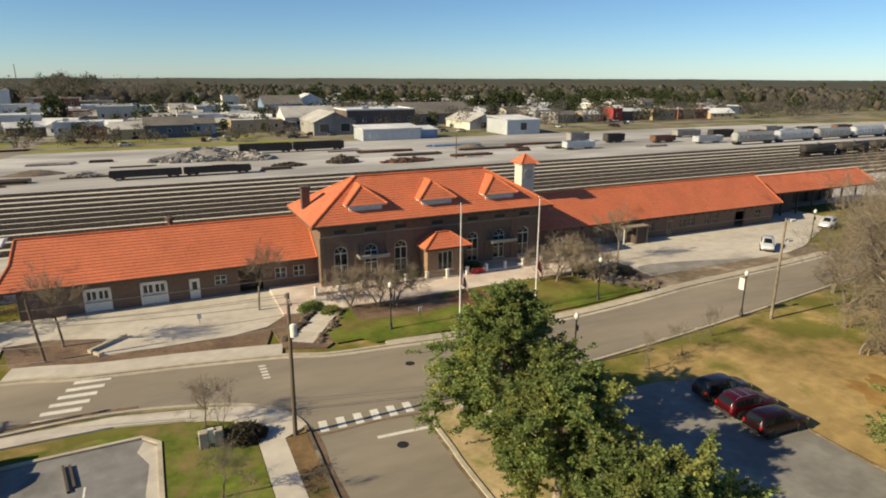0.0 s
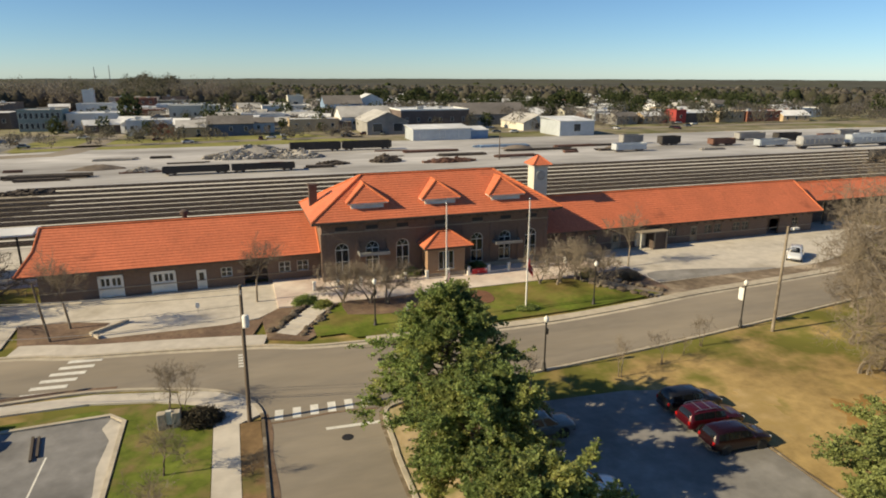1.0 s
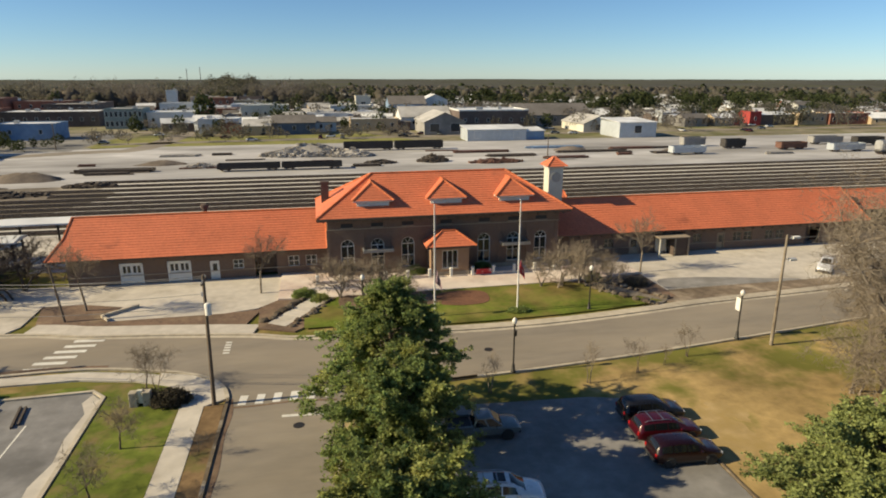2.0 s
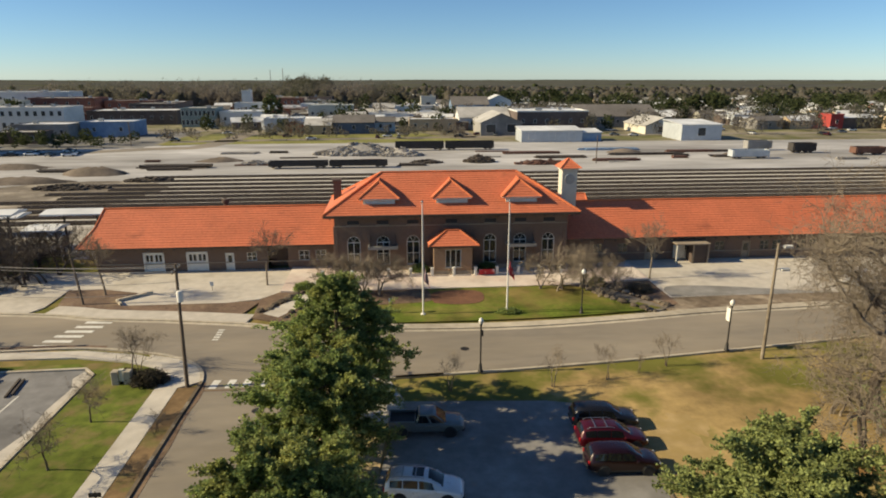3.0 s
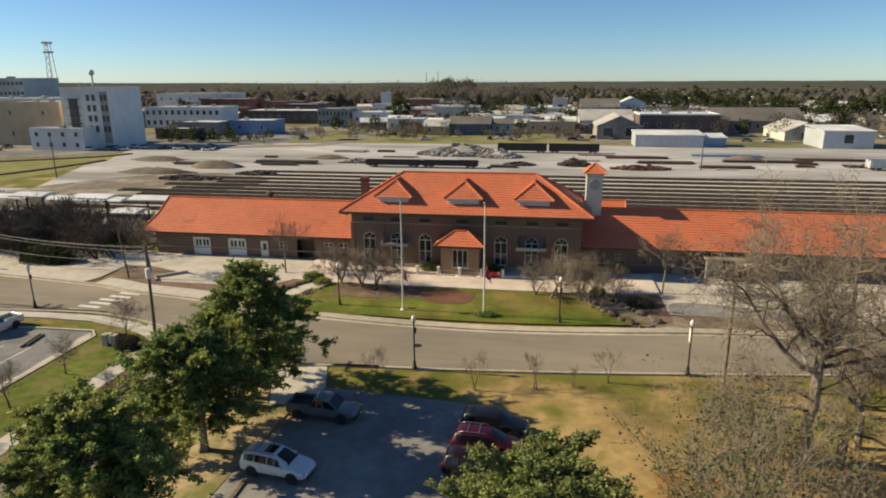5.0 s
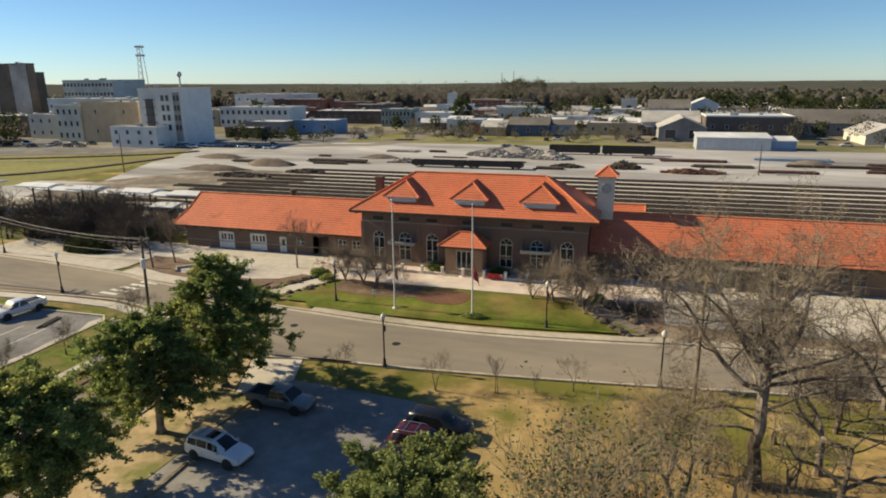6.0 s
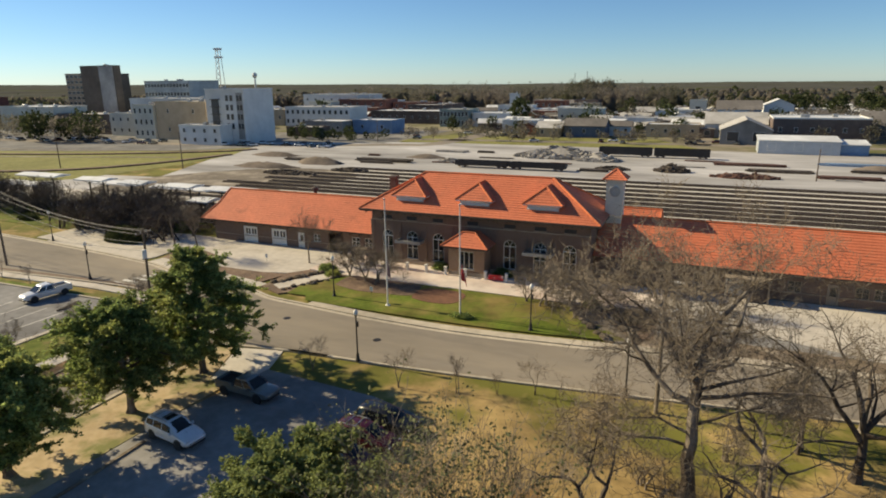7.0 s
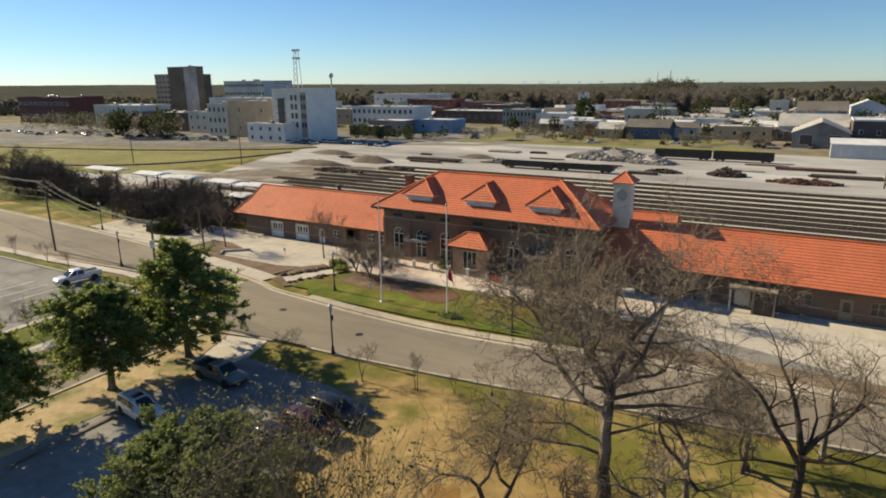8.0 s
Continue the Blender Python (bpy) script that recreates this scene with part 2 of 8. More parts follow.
CANOPY = mat("woods_canopy", (0.098, 0.099, 0.09), (0.074, 0.075, 0.068), 0.03, 0.95, 0.3, large=0.2, c3=(0.095, 0.098, 0.06), c3_scale=0.006, c3_at=0.58, spec=0.0)
SOOTY = brick_mat("sooty_brick", (0.11, 0.075, 0.06), (0.075, 0.055, 0.045), (0.13, 0.11, 0.095))
MUD = mat("trampled_mud", (0.24, 0.205, 0.165), (0.15, 0.128, 0.10), 0.6, 0.95, 0.03, large=0.3, c3=(0.34, 0.30, 0.24), c3_scale=0.12, c3_at=0.58, spec=0.1)


# ---- building kit ----
class Form:
    """Collects the faces of one mesh in world metres."""

    def __init__(self):
        self.v, self.f = [], []

    def add(self, verts, faces):
        k = len(self.v)
        self.v += [tuple(p) for p in verts]
        self.f += [tuple(i + k for i in f) for f in faces]
        return self

    def box(self, x0, y0, z0, x1, y1, z1, c=0.0):
        """A box; with c its upright and top edges are chamfered."""
        if c <= 0:
            return self.add([(x0, y0, z0), (x1, y0, z0), (x1, y1, z0), (x0, y1, z0), (x0, y0, z1), (x1, y0, z1), (x1, y1, z1), (x0, y1, z1)],
                            [(3, 2, 1, 0), (4, 5, 6, 7), (0, 1, 5, 4), (1, 2, 6, 5), (2, 3, 7, 6), (3, 0, 4, 7)])
        ring = lambda d, e: [(x0 + d + e, y0 + d), (x1 - d - e, y0 + d), (x1 - d, y0 + d + e), (x1 - d, y1 - d - e), (x1 - d - e, y1 - d), (x0 + d + e, y1 - d), (x0 + d, y1 - d - e), (x0 + d, y0 + d + e)]
        return self.loft([[(x, y, z0) for x, y in ring(0, c)], [(x, y, z1 - c) for x, y in ring(0, c)], [(x, y, z1) for x, y in ring(c, c)]])

    def loft(self, rings, caps=True, close=True):
        k, m = len(self.v), len(rings[0])
        self.v += [tuple(p) for r in rings for p in r]
        for i in range(len(rings) - 1):
            for j in range(m if close else m - 1):
                a, b = k + i * m + j, k + i * m + (j + 1) % m
                self.f.append((a, b, b + m, a + m))
        if caps:
            self.f.append(tuple(range(k + m - 1, k - 1, -1)))
            self.f.append(tuple(range(k + (len(rings) - 1) * m, k + len(rings) * m)))
        return self

    def cyl(self, p0, p1, r0, r1=None, n=8):
        return self.tube([p0, p1], [r0, r0 if r1 is None else r1], n)

    def tube(self, pts, radii, n=8, caps=True):
        pts = [Vector(p) for p in pts]
        rings = []
        for i, p in enumerate(pts):
            d = (pts[min(i + 1, len(pts) - 1)] - pts[max(i - 1, 0)]).normalized()
            a = d.orthogonal().normalized() if abs(d.z) < 0.98 else Vector((1, 0, 0))
            a = (a - d * a.dot(d)).normalized()
            b = d.cross(a)
            rings.append([p + (a * math.cos(q) + b * math.sin(q)) * radii[i] for q in (2 * math.pi * k / n for k in range(n))])
        return self.loft(rings, caps)

    def lathe(self, prof, n=12, axis="z", at=(0, 0, 0)):
        rings = []
        for r, h in prof:
            ring = []
            for k in range(n):
                q = 2 * math.pi * k / n
                p = (r * math.cos(q), r * math.sin(q), h) if axis == "z" else (r * math.cos(q), h, -r * math.sin(q))
                ring.append((p[0] + at[0], p[1] + at[1], p[2] + at[2]))
            rings.append(ring)
        return self.loft(rings)

    def prism(self, pts, z0, z1):
        """An upright prism on a plan given anticlockwise; z1 may be a function of x and y."""
        top = z1 if callable(z1) else (lambda x, y: z1)
        m = len(pts)
        return self.add([(x, y, z0) for x, y in pts] + [(x, y, top(x, y)) for x, y in pts],
                        [tuple(range(m - 1, -1, -1)), tuple(range(m, 2 * m))] + [(i, (i + 1) % m, m + (i + 1) % m, m + i) for i in range(m)])

    def ribbon(self, pts, w, z0, z1, side=0.0):
        """A bar of width w that follows a plan line; side shifts it to the left of its run."""
        rings = []
        for i, p in enumerate(pts):
            a, b = Vector(pts[max(i - 1, 0)]), Vector(pts[min(i + 1, len(pts) - 1)])
            d = (b - a).normalized()
            nrm = Vector((-d.y, d.x))
            l, r = Vector(p) + nrm * (side + w / 2), Vector(p) + nrm * (side - w / 2)
            rings.append([(r.x, r.y, z0), (l.x, l.y, z0), (l.x, l.y, z1), (r.x, r.y, z1)])
        return self.loft([list(reversed(r)) for r in rings])

    def ob(self, name, material, parent=None, label="", category="", group="", kind="", smooth=0.0, weld=False):
        me = bpy.data.meshes.new(name)
        off = parent.matrix_world.translation if parent else Vector()
        if parent:
            off = Vector(parent.location) + (Vector(parent.parent.location) if parent.parent else Vector())
        me.from_pydata([(x - off.x, y - off.y, z - off.z) for x, y, z in self.v], [], self.f)
        me.materials.append(material)
        if weld:
            bm = bmesh.new()
            bm.from_mesh(me)
            bmesh.ops.remove_doubles(bm, verts=bm.verts, dist=0.002)
            bmesh.ops.recalc_face_normals(bm, faces=bm.faces)
            bm.to_mesh(me)
            bm.free()
        if smooth:
            me.shade_smooth()
            me.set_sharp_from_angle(angle=radians(smooth))
        o = new(name, me)
        if parent:
            o.parent = parent
        return tagged(o, label, category, group, kind)


def thing(name, at, label, category, group=""):
    e = new(name)
    e.location = at
    e.empty_display_size = 0.3
    return tagged(e, label, category, group)


def smooth_line(pts, n=6):
    """A Catmull-Rom line through plan points."""
    out = []
    for i in range(len(pts) - 1):
        p = [Vector(pts[max(0, min(len(pts) - 1, i + k))]) for k in (-1, 0, 1, 2)]
        for j in range(n):
            t = j / n
            q = 0.5 * (2 * p[1] + (p[2] - p[0]) * t + (2 * p[0] - 5 * p[1] + 4 * p[2] - p[3]) * t * t + (3 * p[1] - p[0] - 3 * p[2] + p[3]) * t ** 3)
            out.append((q.x, q.y))
    return out + [tuple(pts[-1])]


# ---- ground, roads and paving ----
STREET = 0.02
PLAZA = 0.30
disc = [(35 + 3000 * math.cos(a), 3000 * math.sin(a)) for a in (2 * math.pi * k / 96 for k in range(96))]
Form().prism(disc, -3.0, -0.03).ob("ground", GROUND, label="dry golden winter grass with green patches", category="ground", kind="structure")
Form().prism([(-700, 236), (700, 236), (900, 900), (-900, 900)], -1.0, 0.0).ob("ground_town", TOWN, label="worn grass and gravel lots between town buildings", category="ground", kind="structure")
Form().prism([(-420, 205), (-420, 108), (-330, 126), (-238, 143), (-154, 166), (-116, 184.5), (-106, 196), (-60, 215), (-60, 236.5), (-420, 236.5)], -1.0, 0.012).ob("ground_downtown", TOWNLOT, label="grey paved lots at the edge of downtown", category="ground", kind="structure")
Form().prism([(-330, 86), (-118, 90), (-97, 112), (-93, 146), (-96, 172), (-106, 194), (-116, 183), (-154, 165), (-238, 142), (-330, 125)], -1.0, 0.024).ob("ground_park", FIELD, label="yellow-green winter grass field beside the tracks", category="ground", kind="structure")
Form().prism([(-140, 232), (-64, 226), (-62, 300), (-140, 300)], -1.0, 0.02).ob("ground_corner_lot", TOWNLOT, label="grey asphalt lot at a downtown corner", category="ground", kind="structure")
Form().prism([(-62, 236), (60, 236), (40, 275), (-62, 270)], -1.0, 0.03).ob("ground_meadow", FIELD, label="yellow-green mown grass behind the rail yard", category="ground", kind="structure")
Form().prism([(-330, 80), (520, 80), (520, 205), (300, 232), (-40, 238), (-112, 216), (-100, 172), (-78, 122), (-330, 96)], -1.0, 0.018).ob("ground_yard", GRAVEL, label="pale grey gravel of a rail yard", category="ground", kind="structure")

# worn paths over the field, park grass before the platform
for line in ([(-330, 112), (-238, 133), (-160, 152), (-112, 176), (-100, 190)], [(-240, 104), (-160, 108), (-122, 119), (-104, 142), (-97, 172)]):
    Form().ribbon(smooth_line(line), 2.4, -0.3, 0.42).ob("weed_bank", MULCH, label="dark bank of dead weeds across the field", category="bank", kind="structure")
Form().prism([(-128, 69.5), (-30, 68.5), (-22, 74.5), (-18, 86.5), (-128, 87.5)], -0.8, 0.036).ob("ground_park_strip", STRIP, label="green grass strip under bare trees", category="ground", kind="structure")

north = smooth_line([(-130, 66), (-90, 63.5), (-50, 61.5), (-30, 60), (-12, 57.8), (-6, 56.2), (2, 55), (10.4, 53.4), (14.5, 52.0), (20, 51.4), (30, 50.5), (40, 50.4), (50, 51.3), (60, 52.6), (70, 53.3), (82, 54.3), (100, 56.5), (140, 62), (230, 74)])
south_w = smooth_line([(-130, 46), (-40, 46.4), (-25, 47.4), (-10, 48.6), (-3, 48.6), (2.5, 47.3), (6.2, 45.8), (8.6, 43.8), (9.7, 41.2), (9.8, 38), (9.7, 30), (9.6, 0), (9.6, -60)])
south_e = smooth_line([(18.0, -60), (18.0, 0), (17.9, 28), (18.1, 34), (18.3, 37.4), (19.0, 38.9), (21.0, 39.5), (26, 40.3), (35, 40.9), (45, 41.8), (55, 43), (64, 44.2), (80, 46.4), (100, 49.3), (140, 55), (230, 67)])
Form().prism(south_w + south_e + north[::-1], -0.6, STREET).ob("road", ASPHALT, label="worn grey asphalt street with a side street", category="road", kind="structure")


def kerb(name, line, side, w=0.32, h=0.15, label="worn pale concrete kerb"):
    Form().ribbon(line, w, -0.3, h, side).ob(name, KERB, label=label, category="kerb", kind="structure")


kerb("kerb_north", north, 0.16)
kerb("kerb_southwest", [p for p in south_w if p[1] > 40.5], -0.16)
Form().ribbon([p for p in south_w if p[1] < 41.5], 0.26, -0.3, 0.14, -0.14).ob("kerb_side", MOTTLED, label="dark mottled concrete kerb", category="kerb", kind="structure")
kerb("kerb_southeast", [p for p in south_e if not (20.9 < p[0] < 25.6 and p[1] > 38)][:40], -0.16)
kerb("kerb_south", [p for p in south_e if p[0] >= 25.6 and p[1] > 38], -0.16)
for k, line in enumerate((south_e,)):
    Form().ribbon(line, 0.3, -0.5, STREET + 0.012, 0.14).ob("gutter", MOTTLED, label="dark mottled concrete gutter strip along the street", category="gutter", kind="structure")
Form().ribbon(north, 0.5, -0.5, STREET + 0.012, -0.28).ob("gutter", KERB, label="pale concrete gutter strip along the street", category="gutter", kind="structure")

# pavements
walk_n = [p for p in north if -14 < p[0] < 11]
Form().ribbon(walk_n, 2.3, -0.4, 0.13, 1.5).ob("pavement_north", CONCRETE, label="pale concrete pavement along the street", category="pavement", kind="structure")
walk_ne = [p for p in north if 19.5 < p[0] < 90]
Form().ribbon(walk_ne, 1.0, -0.4, 0.12, 0.8).ob("pavement_northeast", KERB, label="narrow sandy concrete verge beside the kerb", category="pavement", kind="structure")
Form().ribbon([(-60, 45.4), (-25, 46.2), (-10, 47.2), (-3, 47.1), (2, 45.9), (5.6, 44.0)], 1.5, -0.4, 0.13).ob("pavement_southwest", CONCRETE, label="pale concrete pavement along the street", category="pavement", kind="structure")
Form().prism([(4.6, 44.2), (6.1, 41.8), (7.9, 39.6), (9.55, 40.6), (9.4, 41.8), (8.4, 43.6), (6.2, 45.4), (3.4, 46.4)], -0.4, 0.135).ob("pavement_corner", CONCRETE, label="bright concrete corner ramp at the crossing", category="pavement", kind="structure")
Form().box(6.2, -60, -0.4, 8.0, 41.6, 0.125).ob("pavement_side", CONCRETE, label="concrete pavement beside the side street", category="pavement", kind="structure")
Form().box(8.02, -60, -0.4, 9.5, 39.7, 0.10).ob("verge_side", VERGE, label="brown dead-grass verge", category="verge", kind="structure")
# narrow dark brown strip on the road beside the side-street kerb
Form().ribbon(smooth_line([(9.86, -60), (9.9, 0), (9.98, 18), (9.9, 27), (10.06, 31), (9.92, 35), (10.1, 38.2), (9.86, 40.6)]), 0.42, -0.3, STREET + 0.016).ob("leaf_litter", MULCH, label="dark brown strip along the kerb", category="leaf litter", kind="structure")
Form().prism([(0.2, -60), (6.15, -60), (6.15, 41.7), (4.4, 44.1), (0.5, 45.1), (-60, 43.9), (-60, 42.9), (-1.0, 44.0), (0.2, 42.8)], -0.4, 0.09).ob("lawn_west", STRIP, label="short green grass strip with worn patches", category="lawn", kind="structure")
Form().prism([(-70, -60), (-0.2, -60), (-0.2, 42.6), (-1.2, 43.8), (-70, 42.6)], -0.4, 0.03).ob("parking_west", WESTLOT, label="grey asphalt car park", category="parking lot", kind="structure")
Form().ribbon([(-60, 43.2), (-20, 43.5), (-1.2, 44.0), (-0.1, 42.8), (-0.05, 30), (-0.05, -60)], 0.3, -0.3, 0.17).ob("kerb_carpark", KERB, label="pale concrete car park kerb", category="kerb", kind="structure")
Form().prism([(-0.2, -60), (-0.2, 42.4), (-1.1, 43.5), (-1.5, 42.2), (-0.75, 40.4), (-1.0, 37), (-0.7, 34), (-1.25, 31.5), (-0.85, 27), (-1.0, 20), (-0.9, -60)], -0.4, 0.045).ob("carpark_margin", CONCRETE, label="pale broken concrete margin of the car park", category="pavement", kind="structure")

Form().prism(smooth_line([(-78, 100), (-55, 101), (-38, 108), (-30, 124), (-26, 140), (-38, 150), (-58, 148), (-74, 132), (-82, 112), (-78, 100)], 4)[:-1], -0.5, 0.034).ob("ground_mud", MUD, label="trampled brown ground beside the tracks", category="ground", kind="structure")

# streets beyond the rail yard
for nm, line, w in (("street_front", [(-420, 178), (-250, 187), (-118, 203), (-60, 222), (-40, 245), (-38, 420)], 9.0), ("street_back", [(-60, 247), (40, 256), (180, 262), (420, 262)], 7.0), ("street_cross", [(58, 256), (60, 340), (66, 480)], 6.0), ("street_far", [(-420, 255), (-160, 257), (-60, 300), (300, 318)], 6.5)):
    Form().ribbon(smooth_line(line, 4), w, -0.6, 0.045).ob(nm, ASPHALT, label="grey asphalt town street", category="road", kind="structure")
for line in ([(-330, 128), (-200, 136), (-110, 160)], [(-300, 150), (-180, 163), (-108, 182)]):
    Form().ribbon(smooth_line(line, 4), 2.2, -0.4, 0.06).ob("park_path", MUD, label="dark worn path across the field", category="path", kind="structure")

# thin dark brown strips laid just above the road surface
for line, w in (([(-30, 48.0), (-14, 49.0), (-9, 49.25), (-5, 49.2), (-1.5, 48.75)], 0.55), ([(9.9, 39.2), (12, 39.15), (15, 39.3), (18.2, 38.9)], 0.22)):
    Form().ribbon(smooth_line(line), w, -0.3, STREET + 0.02).ob("leaf_litter", MULCH, label="dark brown wavy strip on the road surface", category="leaf litter", kind="structure")
def ragged(cx, cy, rx, ry, seed, n=64):
    """An uneven closed outline round a centre."""
    rr = np.random.default_rng(seed)
    a, b, c = rr.uniform(0, 6.28, 3)
    out = []
    for k in range(n):
        q = 2 * math.pi * k / n
        m = 1 + 0.22 * math.sin(2 * q + a) + 0.14 * math.sin(5 * q + b) + 0.10 * math.sin(11 * q + c) + rr.uniform(-0.07, 0.07)
        out.append((cx + rx * m * math.cos(q), cy + ry * m * math.sin(q)))
    return out


for k, (cx, cy, rx, ry) in enumerate(((45.2, 29.4, 2.2, 4.2), (54.4, 25.8, 2.6, 3.4), (47.6, 11.0, 1.8, 3.0), (47.8, 31.2, 1.2, 1.5), (50.0, 22.0, 1.6, 2.2))):
    Form().prism(ragged(cx, cy, rx, ry, 70 + k), -0.3, -0.024 + 0.004 * (k % 2)).ob("ground_bare", (SCUFFED, RUSTGRASS, RUSTGRASS, SCUFFED, RUSTGRASS)[k], label=("trampled pale bare ground beside the cars", "rusty brown dead grass patch", "rusty brown dead grass patch", "trampled pale bare ground beside the cars", "rusty brown dead grass patch")[k], category="ground", kind="structure")

# depot forecourt
Form().prism([(-42, 62.3), (-30, 61.2), (-13.5, 60.0), (-13.2, 66), (-9, 66), (-4.3, 64.3), (-5.4, 61.2), (-4.6, 60), (2, 59.9), (7, 60), (10.4, 60.9), (12.5, 63.1), (12.5, 73.2), (-20, 73.2), (-42, 69.5)], -0.4, 0.10).ob("forecourt_west", CONCRETE, label="pale concrete loading forecourt", category="forecourt", kind="structure")
Form().prism([(12.5, 63.0), (19.0, 62.4), (48, 62.6), (58, 64.0), (58, 71.5), (12.5, 73.2)], -0.4, PLAZA).ob("plaza", PAVER, label="pinkish paved plaza before the depot", category="plaza", kind="structure")
Form().prism([(58.02, 57.6), (84, 57.9), (90, 59.5), (97, 63), (112, 70), (112, 90), (58.02, 90)], -0.4, 0.10).ob("forecourt_east", CONCRETE, label="pale concrete car park beside the depot wing", category="forecourt", kind="structure")
# grey asphalt; its tone also stands in for tree shadow on the concrete
Form().prism(smooth_line([(58.4, 57.7), (66, 57.75), (77, 57.85), (72, 59.4), (66, 61.0), (60, 61.6), (58.3, 60.0), (58.4, 57.7)], 4)[:-1], -0.4, 0.11).ob("asphalt_patch", LOTASPH, label="grey asphalt patch on concrete with tree shadow painted in", category="pavement", kind="structure")
Form().prism([(-38, 61.2), (-30, 60.4), (-20, 59.2), (-13.9, 58.4), (-13.0, 60.2), (-13.1, 66.2), (-20, 67), (-38, 65)], -0.4, 0.094).ob("forecourt_apron", CONCRETE, label="pale concrete driveway apron to the street", category="driveway", kind="structure")
bed_w = [p for p in north if -14 < p[0] < 10.2]
Form().prism([(p[0] + 0.3, p[1] + 2.65) for p in bed_w] + [(10.9, 60.6), (7, 59.95), (-4.65, 59.95), (-5.45, 61.2), (-4.35, 64.2), (-9, 65.9), (-13.1, 65.9)], -0.4, 0.12).ob("mulch_bed", MULCH, label="brown mulch planting bed", category="flower bed", kind="structure")
bed_e = [p for p in north if 56 < p[0] < 91]
Form().prism([(p[0], p[1] + 1.3) for p in bed_e] + [(92, 59.6), (84, 57.85), (57, 57.5), (54.2, 58.5), (54.4, 55)], -0.4, 0.115).ob("mulch_bed_east", LEAFBED, label="brown leaf-strewn planting strip", category="flower bed", kind="structure")
LAWN_TOP = lambda x, y: 0.14 + max(0.0, min(1.0, (y - 52.5) / 9.8)) * (PLAZA - 0.13)
grid = Form()
for i in range(44):
    for j in range(12):
        xs = [15.5 + (55.5 - 15.5) * (i + a) / 44 for a in (0, 1)]
        cell = []
        for x, jj in ((xs[0], j), (xs[1], j), (xs[1], j + 1), (xs[0], j + 1)):
            y0 = 53.9 if x < 19 else 52.3 + 0.0042 * (x - 35) ** 2 * (1 if x > 35 else 0.25)
            y1 = 62.35 - max(0, x - 47.5) * 1.02 - max(0, 19 - x) * 1.6
            y = y0 + (max(y1, y0 + 0.2) - y0) * jj / 12
            cell.append((x, y, LAWN_TOP(x, y)))
        grid.add(cell, [(0, 1, 2, 3)])
grid.ob("lawn", LAWN, label="bright green sloping lawn before the depot", category="lawn", kind="structure")
Form().prism([(10.9, 54.9), (14.6, 53.4), (16.8, 55.6), (19.6, 59.0), (19.4, 62.4), (12.4, 63.0), (10.6, 60.8)], -0.4, 0.145).ob("mulch_bed_stairs", MULCH, label="brown mulch beside the steps", category="flower bed", kind="structure")
Form().prism([(47.4, 62.5), (55.0, 54.0), (58, 55.4), (58, 63.9), (49, 63.0)], -0.4, 0.135).ob("mulch_bed_corner", MULCH, label="dark mulch beside the steps", category="flower bed", kind="structure")
Form().prism(smooth_line([(30.6, 57.6), (33, 57.0), (35.6, 57.4), (36.4, 59.2), (36.0, 61.0), (33.4, 61.6), (30.8, 61.0), (30.2, 59.2), (30.6, 57.6)], 4)[:-1], 0.0, lambda x, y: LAWN_TOP(x, y) + 0.03).ob("flower_bed", REDBED, label="reddish mulch bed in the lawn", category="flower bed", kind="structure")
# mulch bed drawn wide; its dark colour also stands for tree shadow
Form().prism(smooth_line([(19.4, 58.6), (23, 57.6), (27, 57.8), (30.2, 58.4), (30.1, 61.2), (29.2, 62.2), (24, 62.25), (19.6, 62.3), (19.4, 58.6)], 4)[:-1], 0.0, lambda x, y: LAWN_TOP(x, y) + 0.025).ob("ground_cover_bed", MULCH, label="dark mulch bed with painted tree shade under bare trees", category="flower bed", kind="structure")

# east car park and its surroundings
Form().prism([(26.6, 36.1), (24.6, 25), (24.0, 10), (24, -60), (44, -60), (43.2, 10), (42.7, 20), (42.8, 26), (43.3, 33.8), (38, 35.3)], -0.4, 0.03).ob("parking_east", LOTASPH, label="grey asphalt car park in tree shade", category="parking lot", kind="structure")
Form().ribbon([(43.0, -40), (43.05, 6), (42.9, 13), (43.0, 20), (42.9, 23), (43.05, 26)], 0.16, -0.3, 0.07).ob("kerb_carpark_east", MOTTLED, label="low worn concrete edging", category="kerb", kind="structure")
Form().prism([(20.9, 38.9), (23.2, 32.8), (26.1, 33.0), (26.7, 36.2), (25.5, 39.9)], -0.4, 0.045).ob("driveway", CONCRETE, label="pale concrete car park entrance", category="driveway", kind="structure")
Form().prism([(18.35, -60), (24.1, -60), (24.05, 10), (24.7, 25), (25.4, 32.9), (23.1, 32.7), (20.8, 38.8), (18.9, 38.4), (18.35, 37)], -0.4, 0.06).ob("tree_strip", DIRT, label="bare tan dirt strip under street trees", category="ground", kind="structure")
Form().box(25.8, 15.5, -0.1, 26.05, 23.2, 0.14).ob("kerb_island", MOTTLED, label="dark mottled concrete car park divider kerb", category="kerb", kind="structure")

# road markings
for k in range(6):
    t = k / 5
    x0, y0 = -8.7 + 2.3 * t, 49.4 + 5.9 * t
    Form().prism([(x0, y0 - 0.2), (x0 + 2.8, y0 - 0.45), (x0 + 2.85, y0 + 0.12), (x0 + 0.05, y0 + 0.35)], -0.1, STREET + 0.012).ob("crosswalk_stripe", PAINT, label="worn white crosswalk stripe", category="road marking", group="crosswalk stripes", kind="structure")
